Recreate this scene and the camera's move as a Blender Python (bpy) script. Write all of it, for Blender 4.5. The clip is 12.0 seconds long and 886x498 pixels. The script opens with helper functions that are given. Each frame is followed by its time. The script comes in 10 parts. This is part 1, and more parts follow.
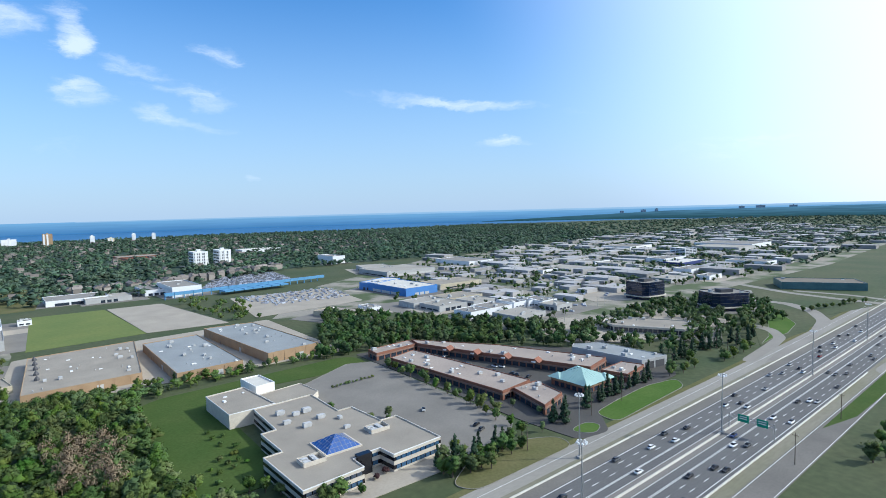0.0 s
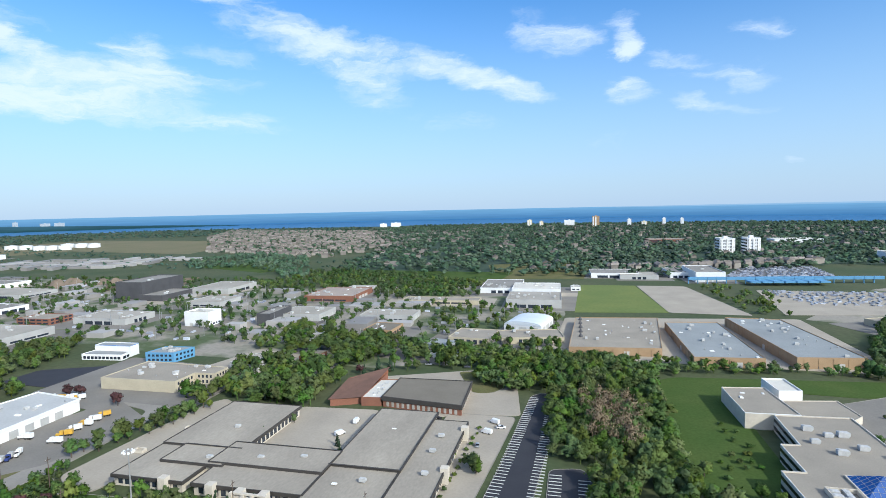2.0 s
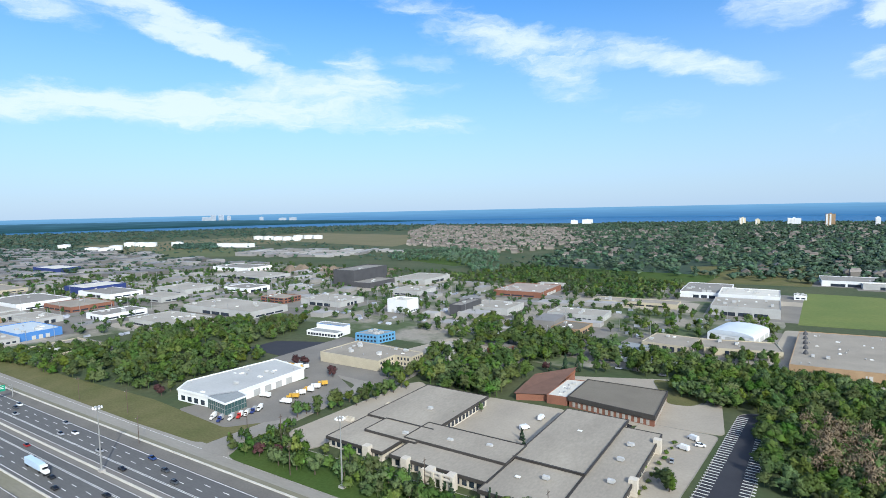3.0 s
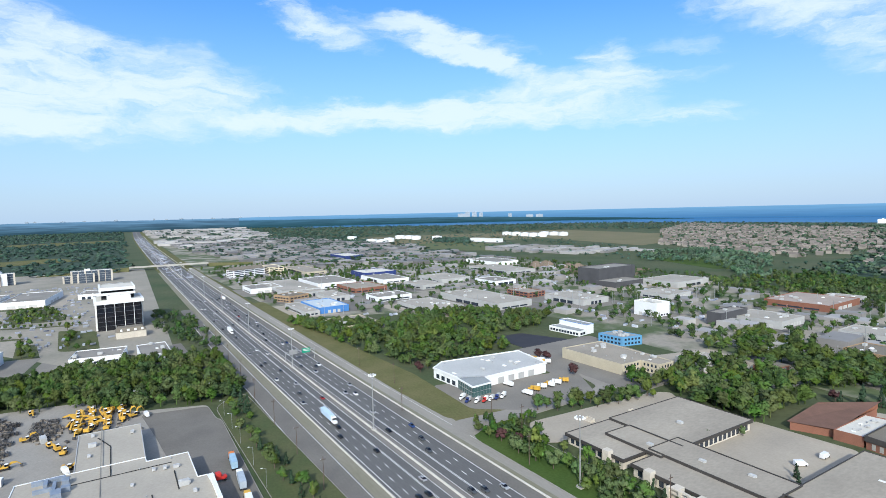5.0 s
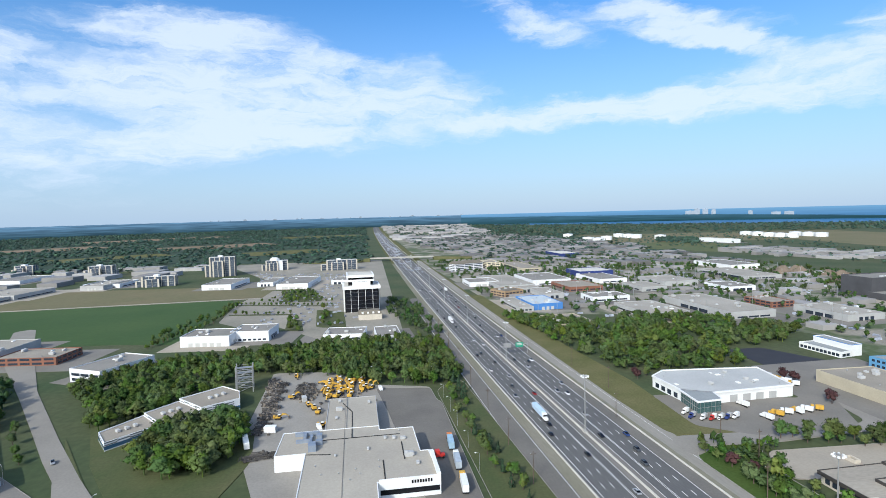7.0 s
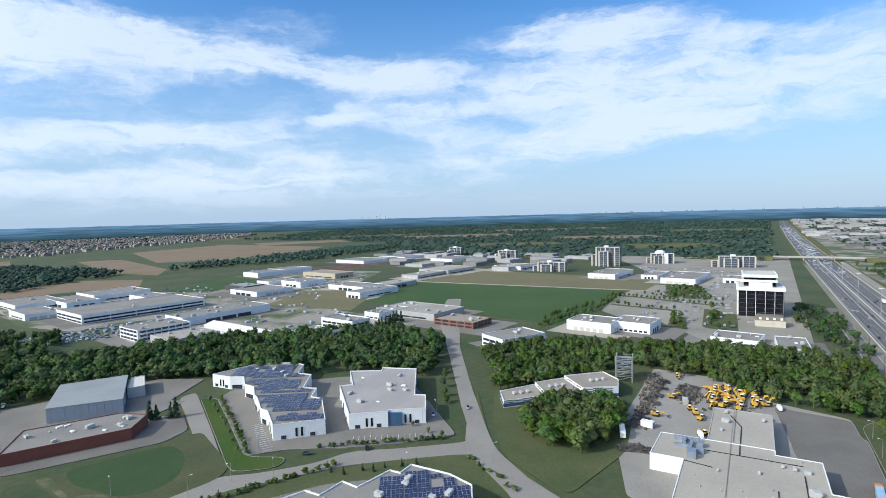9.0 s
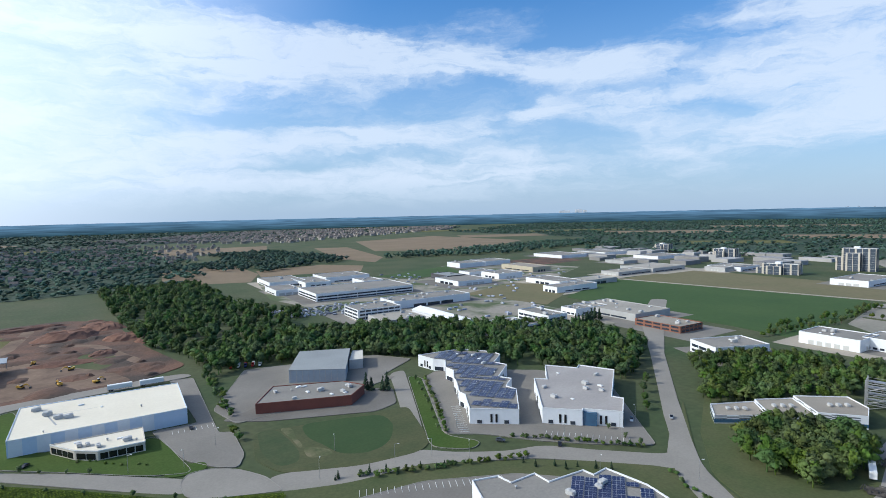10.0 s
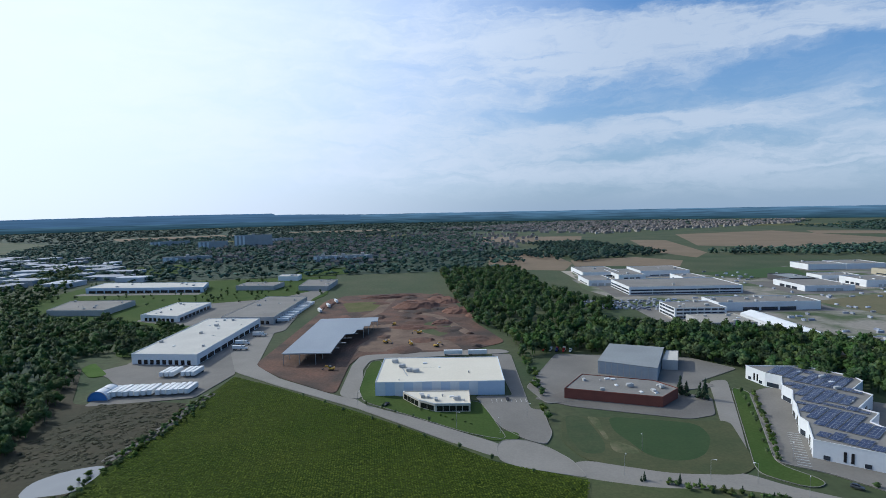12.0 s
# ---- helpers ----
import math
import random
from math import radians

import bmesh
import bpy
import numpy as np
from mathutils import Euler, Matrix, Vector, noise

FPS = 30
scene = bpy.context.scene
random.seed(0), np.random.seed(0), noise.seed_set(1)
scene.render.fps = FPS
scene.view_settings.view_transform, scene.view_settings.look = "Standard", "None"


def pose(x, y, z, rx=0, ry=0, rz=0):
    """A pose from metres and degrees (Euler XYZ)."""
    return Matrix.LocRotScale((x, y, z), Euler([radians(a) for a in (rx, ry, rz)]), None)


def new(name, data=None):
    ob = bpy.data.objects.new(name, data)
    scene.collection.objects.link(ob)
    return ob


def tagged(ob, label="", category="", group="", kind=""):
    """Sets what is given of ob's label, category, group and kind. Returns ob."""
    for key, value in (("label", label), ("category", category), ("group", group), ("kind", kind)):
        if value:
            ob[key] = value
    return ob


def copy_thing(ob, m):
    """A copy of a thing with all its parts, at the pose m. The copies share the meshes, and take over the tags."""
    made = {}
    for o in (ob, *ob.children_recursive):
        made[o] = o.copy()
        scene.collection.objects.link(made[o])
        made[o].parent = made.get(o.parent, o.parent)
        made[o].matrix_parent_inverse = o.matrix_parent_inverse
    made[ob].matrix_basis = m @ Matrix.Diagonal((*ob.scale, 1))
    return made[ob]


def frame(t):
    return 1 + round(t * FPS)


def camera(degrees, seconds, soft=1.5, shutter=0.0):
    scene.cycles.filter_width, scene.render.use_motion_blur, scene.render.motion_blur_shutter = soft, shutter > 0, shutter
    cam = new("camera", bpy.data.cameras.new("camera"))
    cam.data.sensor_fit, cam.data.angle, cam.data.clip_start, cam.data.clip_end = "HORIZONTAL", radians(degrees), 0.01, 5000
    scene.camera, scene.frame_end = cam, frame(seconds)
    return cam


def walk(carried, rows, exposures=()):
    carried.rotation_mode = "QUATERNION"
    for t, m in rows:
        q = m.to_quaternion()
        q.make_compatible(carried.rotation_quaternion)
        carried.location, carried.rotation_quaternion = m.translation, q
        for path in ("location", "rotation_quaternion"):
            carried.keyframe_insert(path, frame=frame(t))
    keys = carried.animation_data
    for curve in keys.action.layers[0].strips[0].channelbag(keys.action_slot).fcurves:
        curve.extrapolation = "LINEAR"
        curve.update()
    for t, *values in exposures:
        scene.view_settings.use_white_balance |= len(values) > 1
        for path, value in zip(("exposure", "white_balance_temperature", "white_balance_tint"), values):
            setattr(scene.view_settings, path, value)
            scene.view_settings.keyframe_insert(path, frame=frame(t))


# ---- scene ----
# the hovering camera, 110 m up, turning on the spot
EYE = 110
cam = camera(78, 12.0, soft=0.85)
PATH = [
    (0, pose(0, 0, EYE, 85.90, 1.43, -37.94)),
    (0.1, pose(0, 0, EYE, 85.90, 1.42, -36.39)),
    (0.2, pose(0, 0, EYE, 85.90, 1.41, -35.01)),
    (0.3, pose(0, 0, EYE, 85.89, 1.41, -33.67)),
    (0.4, pose(0, 0, EYE, 85.89, 1.40, -32.03)),
    (0.5, pose(0, 0, EYE, 85.89, 1.39, -30.01)),
    (0.6, pose(0, 0, EYE, 85.88, 1.38, -27.73)),
    (0.7, pose(0, 0, EYE, 85.86, 1.38, -25.04)),
    (0.8, pose(0, 0, EYE, 85.85, 1.37, -21.90)),
    (0.9, pose(0, 0, EYE, 85.83, 1.37, -18.50)),
    (1, pose(0, 0, EYE, 85.82, 1.36, -14.90)),
    (1.1, pose(0, 0, EYE, 85.81, 1.34, -11.29)),
    (1.2, pose(0, 0, EYE, 85.79, 1.32, -8.09)),
    (1.3, pose(0, 0, EYE, 85.78, 1.30, -4.97)),
    (1.4, pose(0, 0, EYE, 85.76, 1.28, -2.68)),
    (1.5, pose(0, 0, EYE, 85.75, 1.26, -0.52)),
    (1.6, pose(0, 0, EYE, 85.73, 1.25, 1.81)),
    (1.7, pose(0, 0, EYE, 85.71, 1.24, 4.12)),
    (1.8, pose(0, 0, EYE, 85.69, 1.22, 6.78)),
    (1.9, pose(0, 0, EYE, 85.67, 1.21, 10.10)),
    (2, pose(0, 0, EYE, 85.65, 1.20, 13.56)),
    (2.1, pose(0, 0, EYE, 85.64, 1.20, 16.98)),
    (2.2, pose(0, 0, EYE, 85.63, 1.20, 20.17)),
    (2.3, pose(0, 0, EYE, 85.63, 1.20, 22.91)),
    (2.4, pose(0, 0, EYE, 85.62, 1.20, 25.44)),
    (2.5, pose(0, 0, EYE, 85.61, 1.20, 27.30)),
    (2.6, pose(0, 0, EYE, 85.63, 1.20, 28.86)),
    (2.7, pose(0, 0, EYE, 85.64, 1.21, 30.21)),
    (2.8, pose(0, 0, EYE, 85.66, 1.21, 31.22)),
    (2.9, pose(0, 0, EYE, 85.67, 1.22, 32.26)),
    (3, pose(0, 0, EYE, 85.69, 1.22, 33.25)),
    (3.1, pose(0, 0, EYE, 85.69, 1.22, 34.80)),
    (3.2, pose(0, 0, EYE, 85.70, 1.23, 36.49)),
    (3.3, pose(0, 0, EYE, 85.70, 1.23, 38.16)),
    (3.4, pose(0, 0, EYE, 85.71, 1.24, 39.80)),
    (3.5, pose(0, 0, EYE, 85.71, 1.24, 41.23)),
    (3.6, pose(0, 0, EYE, 85.72, 1.21, 42.49)),
    (3.7, pose(0, 0, EYE, 85.74, 1.18, 43.94)),
    (5.3, pose(0, 0, EYE, 85.97, 1.40, 61.57)),
    (5.5, pose(0, 0, EYE, 86.00, 1.42, 63.66)),
    (6, pose(0, 0, EYE, 86.07, 1.41, 68.55)),
    (6.5, pose(0, 0, EYE, 86.14, 1.41, 74.14)),
    (6.7, pose(0, 0, EYE, 86.16, 1.43, 76.65)),
    (8.3, pose(0, 0, EYE, 86.31, 1.58, 104.60)),
    (8.5, pose(0, 0, EYE, 86.31, 1.60, 108.88)),
    (9, pose(0, 0, EYE, 86.34, 1.47, 119.72)),
    (9.5, pose(0, 0, EYE, 86.28, 1.37, 130.07)),
    (10, pose(0, 0, EYE, 86.18, 1.26, 140.30)),
    (10.5, pose(0, 0, EYE, 86.08, 1.17, 149.75)),
    (11, pose(0, 0, EYE, 86.00, 1.14, 159.94)),
    (11.1, pose(0, 0, EYE, 85.98, 1.14, 162.08)),
    (11.2, pose(0, 0, EYE, 85.96, 1.13, 164.22)),
    (11.3, pose(0, 0, EYE, 85.95, 1.13, 166.07)),
    (11.4, pose(0, 0, EYE, 85.93, 1.12, 167.86)),
    (11.5, pose(0, 0, EYE, 85.91, 1.12, 169.11)),
    (11.6, pose(0, 0, EYE, 85.91, 1.12, 170.20)),
    (11.7, pose(0, 0, EYE, 85.90, 1.12, 170.94)),
    (11.8, pose(0, 0, EYE, 85.90, 1.13, 171.55)),
    (11.9, pose(0, 0, EYE, 85.89, 1.13, 172.04)),
    (12, pose(0, 0, EYE, 85.89, 1.13, 172.42)),
]
walk(cam, PATH, ((0, 0.1, 5550, 8), (2.5, 0.14, 5700, 8), (5.5, 0.09, 5700, 9), (6.5, 0.02, 5750, 9), (8.5, 0.03, 5750, 9), (10.5, -0.24, 5600, 9), (12, -0.52, 5500, 9)))

# ---- sky and sun ----
SUN_EL, SUN_AZ = radians(32), radians(126)
TO_SUN = Vector((math.cos(SUN_EL) * math.sin(SUN_AZ), math.cos(SUN_EL) * math.cos(SUN_AZ), math.sin(SUN_EL)))


def link(nt, a, b):
    nt.links.new(a, b)


def make_world():
    w = bpy.data.worlds.new("sky")
    w.use_nodes = True
    scene.world = w
    nt = w.node_tree
    nt.nodes.clear()
    N = nt.nodes.new
    out, bg = N("ShaderNodeOutputWorld"), N("ShaderNodeBackground")
    sky = N("ShaderNodeTexSky")
    sky.sky_type, sky.sun_disc = "NISHITA", False
    sky.sun_elevation, sky.sun_rotation = SUN_EL, SUN_AZ
    sky.air_density, sky.dust_density, sky.ozone_density, sky.altitude = 1.0, 0.3, 3.0, 150
    co = N("ShaderNodeTexCoord")
    sep = N("ShaderNodeSeparateXYZ")
    link(nt, co.outputs["Generated"], sep.inputs[0])

    def m(op, a, b=None, clamp=False):
        n = N("ShaderNodeMath")
        n.operation, n.use_clamp = op, clamp
        for i, v in enumerate((a, b)):
            if v is None:
                continue
            if isinstance(v, (int, float)):
                n.inputs[i].default_value = v
            else:
                link(nt, v, n.inputs[i])
        return n.outputs[0]

    # the sky's own angles: bearing to the left of north, turned so that the seam lies behind, and height
    bearing = N("ShaderNodeMath")
    bearing.operation = "ARCTAN2"
    turned = N("ShaderNodeVectorRotate")
    turned.rotation_type = "Z_AXIS"
    turned.inputs["Angle"].default_value = radians(-67)
    link(nt, co.outputs["Generated"], turned.inputs["Vector"])
    sep2 = N("ShaderNodeSeparateXYZ")
    link(nt, turned.outputs[0], sep2.inputs[0])
    link(nt, m("MULTIPLY", sep2.outputs[0], -1.0), bearing.inputs[0])
    link(nt, sep2.outputs[1], bearing.inputs[1])
    flatco = N("ShaderNodeCombineXYZ")
    link(nt, bearing.outputs[0], flatco.inputs[0])
    link(nt, m("ARCSINE", sep.outputs[2]), flatco.inputs[1])
    # torn edges: the angles are pushed about by noise before the clouds are laid out
    tear = N("ShaderNodeTexNoise")
    tear.inputs["Scale"].default_value, tear.inputs["Detail"].default_value = 1.0, 9
    tear.inputs["Roughness"].default_value = 0.62
    tmap = N("ShaderNodeMapping")
    tmap.inputs["Scale"].default_value = (7.0, 16.0, 1.0)
    link(nt, flatco.outputs[0], tmap.inputs[0])
    link(nt, tmap.outputs[0], tear.inputs["Vector"])
    push, pushed = N("ShaderNodeVectorMath"), N("ShaderNodeVectorMath")
    push.operation, pushed.operation = "MULTIPLY_ADD", "ADD"
    link(nt, tear.outputs["Color"], push.inputs[0])
    push.inputs[1].default_value, push.inputs[2].default_value = (0.16, 0.07, 0), (-0.08, -0.035, 0)
    link(nt, flatco.outputs[0], pushed.inputs[0])
    link(nt, push.outputs[0], pushed.inputs[1])
    total = []

    def cloud(yaw, height, long, thick, tilt, dense):
        """One streak of cirrus: its bearing and height, half length and half depth in degrees, slope and density."""
        mp = N("ShaderNodeMapping")
        mp.vector_type = "TEXTURE"
        mp.inputs["Location"].default_value = (radians(yaw - 67), radians(height), 0)
        mp.inputs["Rotation"].default_value = (0, 0, radians(tilt))
        mp.inputs["Scale"].default_value = (radians(long), radians(thick), 1)
        link(nt, pushed.outputs[0], mp.inputs[0])
        ln, mr = N("ShaderNodeVectorMath"), N("ShaderNodeMapRange")
        ln.operation = "LENGTH"
        link(nt, mp.outputs[0], ln.inputs[0])
        mr.interpolation_type = "SMOOTHSTEP"
        mr.inputs["From Min"].default_value, mr.inputs["From Max"].default_value = 1.45, 0.15
        mr.inputs["To Max"].default_value = dense
        link(nt, ln.outputs["Value"], mr.inputs["Value"])
        total.append(m("ADD", total[-1], mr.outputs[0]) if total else mr.outputs[0])

    cloud(-4.2, 17.3, 2.3, 1.3, 11, 0.5)
    cloud(-4.2, 14.7, 1.8, 1.7, 11, 0.42)
    cloud(-16.6, 14.8, 2.2, 1.2, 1, 0.45)
    cloud(-9.6, 12.8, 3.4, 1.4, 16, 0.45)
    cloud(-15.1, 11.1, 3.0, 1.2, 13, 0.6)
    cloud(-11.9, 9.1, 3.5, 1.0, 9, 0.55)
    cloud(-5.4, 10.7, 2.4, 1.7, 11, 0.25)
    cloud(-16.7, 7.8, 2.9, 0.8, 11, 0.25)
    cloud(-42.0, 10.6, 6.1, 0.6, 4, 0.6)
    cloud(-34.5, 11.3, 7.5, 0.7, 5, 0.35)
    cloud(-49.5, 9.8, 7.8, 0.6, 3, 0.25)
    cloud(-45.1, 6.4, 3.4, 0.7, 1, 0.65)
    cloud(-18.7, 3.5, 1.1, 0.5, 1, 0.55)
    cloud(-65.9, 5.0, 9.0, 1.5, -4, 0.3)
    cloud(-2.7, 5.9, 4.9, 1.7, 1, 0.22)
    cloud(57.8, 17.0, 5.9, 1.8, 19, 0.75)
    cloud(52.6, 14.7, 4.9, 1.0, 21, 0.6)
    cloud(41.9, 14.3, 3.2, 1.8, 16, 0.4)
    cloud(34.7, 14.8, 4.0, 1.3, 1, 0.35)
    cloud(31.7, 18.0, 11.5, 2.3, 17, 0.55)
    cloud(23.7, 15.2, 7.5, 2.0, 15, 0.5)
    cloud(19.8, 11.8, 3.7, 2.0, 6, 0.55)
    cloud(11.4, 13.5, 10.1, 1.6, 15, 0.7)
    cloud(5.7, 11.6, 2.9, 1.5, 1, 0.45)
    cloud(2.4, 16.5, 4.5, 2.2, 11, 0.55)
    cloud(-4.3, 14.8, 2.0, 1.6, 1, 0.5)
    cloud(-5.2, 10.8, 2.4, 1.1, 1, 0.35)
    cloud(60.3, 9.5, 9.9, 1.8, 5, 0.65)
    cloud(46.9, 9.3, 11.4, 1.2, 4, 0.5)
    cloud(46.3, 12.1, 11.5, 2.0, 7, 0.35)
    cloud(32.0, 8.3, 8.1, 1.1, 1, 0.28)
    cloud(11.4, 8.5, 8.2, 1.4, 4, 0.3)
    cloud(95.6, 14.0, 14.4, 3.0, 5, 0.55)
    cloud(88.2, 10.3, 22.3, 2.8, 3, 0.6)
    cloud(95.6, 7.6, 11.6, 1.6, 5, 0.4)
    cloud(80.5, 13.1, 6.8, 2.8, 11, 0.35)
    cloud(71.5, 18.0, 8.7, 1.5, 23, 0.65)
    cloud(59.4, 17.2, 11.5, 1.6, 9, 0.6)
    cloud(54.3, 15.2, 3.3, 0.8, 9, 0.55)
    cloud(59.6, 9.7, 22.4, 1.4, 0, 0.6)
    cloud(45.1, 11.7, 11.0, 1.9, -3, 0.3)
    cloud(41.0, 14.5, 3.5, 1.7, 6, 0.28)
    cloud(34.0, 8.5, 5.6, 1.0, -7, 0.3)
    cloud(104.6, 17.3, 10.4, 2.1, 5, 0.6)
    cloud(107.9, 10.6, 14.8, 4.1, 4, 0.35)
    cloud(61.5, 10.1, 32.4, 1.5, -5, 0.4)
    cloud(163.2, 15.9, 12.2, 3.5, 5, 0.55)
    cloud(152.4, 15.5, 12.7, 2.6, 5, 0.55)
    cloud(138.0, 15.1, 17.3, 1.7, 7, 0.6)
    cloud(124.7, 14.0, 7.4, 1.8, 1, 0.6)
    cloud(129.5, 10.0, 2.7, 1.1, -11, 0.7)
    cloud(120.8, 9.1, 6.0, 1.7, 5, 0.5)
    cloud(165.7, 5.7, 8.9, 3.4, 3, 0.65)
    cloud(149.8, 7.7, 16.8, 1.5, 1, 0.45)
    cloud(140.6, 4.9, 15.1, 2.1, -2, 0.4)
    cloud(101.7, 12.8, 15.2, 3.0, -7, 0.6)
    cloud(105.5, 17.2, 12.9, 1.7, -5, 0.45)
    cloud(100.8, 8.1, 17.0, 2.6, -9, 0.6)
    cloud(114.2, 5.8, 18.9, 2.3, -5, 0.5)
    cloud(135.0, 2.1, 47.3, 2.1, 1, 0.3)
    cloud(196.9, 13.0, 29.0, 9.6, 1, 0.6)
    cloud(172.3, 17.4, 16.3, 4.3, 1, 0.35)
    cloud(151.9, 14.6, 25.6, 3.1, -9, 0.6)
    cloud(137.2, 14.5, 7.2, 1.3, -5, 0.45)
    cloud(146.4, 7.6, 15.3, 1.3, -5, 0.5)
    cloud(140.1, 3.9, 12.6, 2.4, -3, 0.5)
    cloud(177.2, 6.0, 25.7, 4.2, 3, 0.5)
    cloud(157.1, 2.0, 31.6, 2.2, 1, 0.3)
    cloud(118.0, 13.5, 12.0, 3.5, -3, 0.26)
    cloud(134.0, 9.0, 14.0, 4.0, 0, 0.28)
    cloud(128.0, 12.5, 10.0, 3.5, 2, 0.24)
    cloud(152.0, 10.0, 12.0, 4.0, 0, 0.28)

    # fine streaks within the clouds, drawn out level, and ragged tufts
    def streaks(sx, sy, turn, rough):
        mp, no = N("ShaderNodeMapping"), N("ShaderNodeTexNoise")
        mp.inputs["Scale"].default_value, mp.inputs["Rotation"].default_value = (sx, sy, 1.0), (0, 0, radians(turn))
        link(nt, pushed.outputs[0], mp.inputs[0])
        no.inputs["Scale"].default_value, no.inputs["Detail"].default_value = 1.0, 9
        no.inputs["Roughness"].default_value, no.inputs["Distortion"].default_value = rough, 0.5
        link(nt, mp.outputs[0], no.inputs["Vector"])
        return no.outputs["Fac"]

    ramp = N("ShaderNodeMapRange")
    ramp.interpolation_type = "SMOOTHSTEP"
    ramp.inputs["From Min"].default_value, ramp.inputs["From Max"].default_value = 0.14, 0.78
    # overlapping streaks thicken one another less and less; torn holes run through all of them
    thick = m("SUBTRACT", 1.0, m("POWER", 0.32, total[-1]))
    grain = m("ADD", m("MULTIPLY", streaks(4.5, 30.0, 7, 0.66), 1.5), m("MULTIPLY", streaks(13.0, 30.0, -12, 0.66), 1.1))
    link(nt, m("ADD", m("MULTIPLY", thick, m("ADD", grain, -0.35)), m("MULTIPLY", m("SUBTRACT", grain, 1.35), 0.2)), ramp.inputs["Value"])
    fade = N("ShaderNodeMapRange")
    fade.inputs["From Min"].default_value, fade.inputs["From Max"].default_value = 0.0, 0.06
    link(nt, sep.outputs[2], fade.inputs["Value"])
    fac = m("MULTIPLY", m("MULTIPLY", ramp.outputs[0], fade.outputs[0]), 0.84)
    # clear air: a deeper blue aloft, a pale veil at the horizon and round the sun
    tone = N("ShaderNodeHueSaturation")
    tone.inputs["Saturation"].default_value, tone.inputs["Value"].default_value = 1.24, 1.66
    link(nt, sky.outputs[0], tone.inputs["Color"])
    haze = N("ShaderNodeMapRange")
    haze.interpolation_type = "SMOOTHSTEP"
    haze.inputs["From Min"].default_value, haze.inputs["From Max"].default_value = 0.42, -0.08
    link(nt, sep.outputs[2], haze.inputs["Value"])
    veil = N("ShaderNodeVectorMath")
    veil.operation = "DOT_PRODUCT"
    link(nt, co.outputs["Generated"], veil.inputs[0])
    veil.inputs[1].default_value = TO_SUN
    vr = N("ShaderNodeMapRange")
    vr.interpolation_type = "SMOOTHSTEP"
    vr.inputs["From Min"].default_value, vr.inputs["From Max"].default_value = 0.2, 0.96
    link(nt, veil.outputs["Value"], vr.inputs["Value"])

    def blend(f, c1, c2):
        n = N("ShaderNodeMix")
        n.data_type = "RGBA"
        link(nt, f, n.inputs[0])
        link(nt, c1, n.inputs[6])
        n.inputs[7].default_value = (*c2, 1)
        return n.outputs[2]

    air = blend(m("MULTIPLY", haze.outputs[0], 0.97), tone.outputs[0], (4.5, 5.75, 7.1))
    mix_out = blend(fac, air, (8.6, 9.1, 9.6))
    mix_out = blend(m("MULTIPLY", vr.outputs[0], 0.92), mix_out, (15.0, 15.2, 15.6))
    link(nt, mix_out, bg.inputs[0])
    bg.inputs[1].default_value = 0.1
    link(nt, bg.outputs[0], out.inputs[0])


make_world()
sun_data = bpy.data.lights.new("sun", "SUN")
sun_data.energy, sun_data.angle, sun_data.color = 4.2, radians(0.6), (1.0, 0.91, 0.74)
sun = new("sun", sun_data)
sun.rotation_mode = "QUATERNION"
sun.rotation_quaternion = TO_SUN.to_track_quat("Z", "Y")
sun.location = TO_SUN * 400

# ---- materials ----
MATS = {}


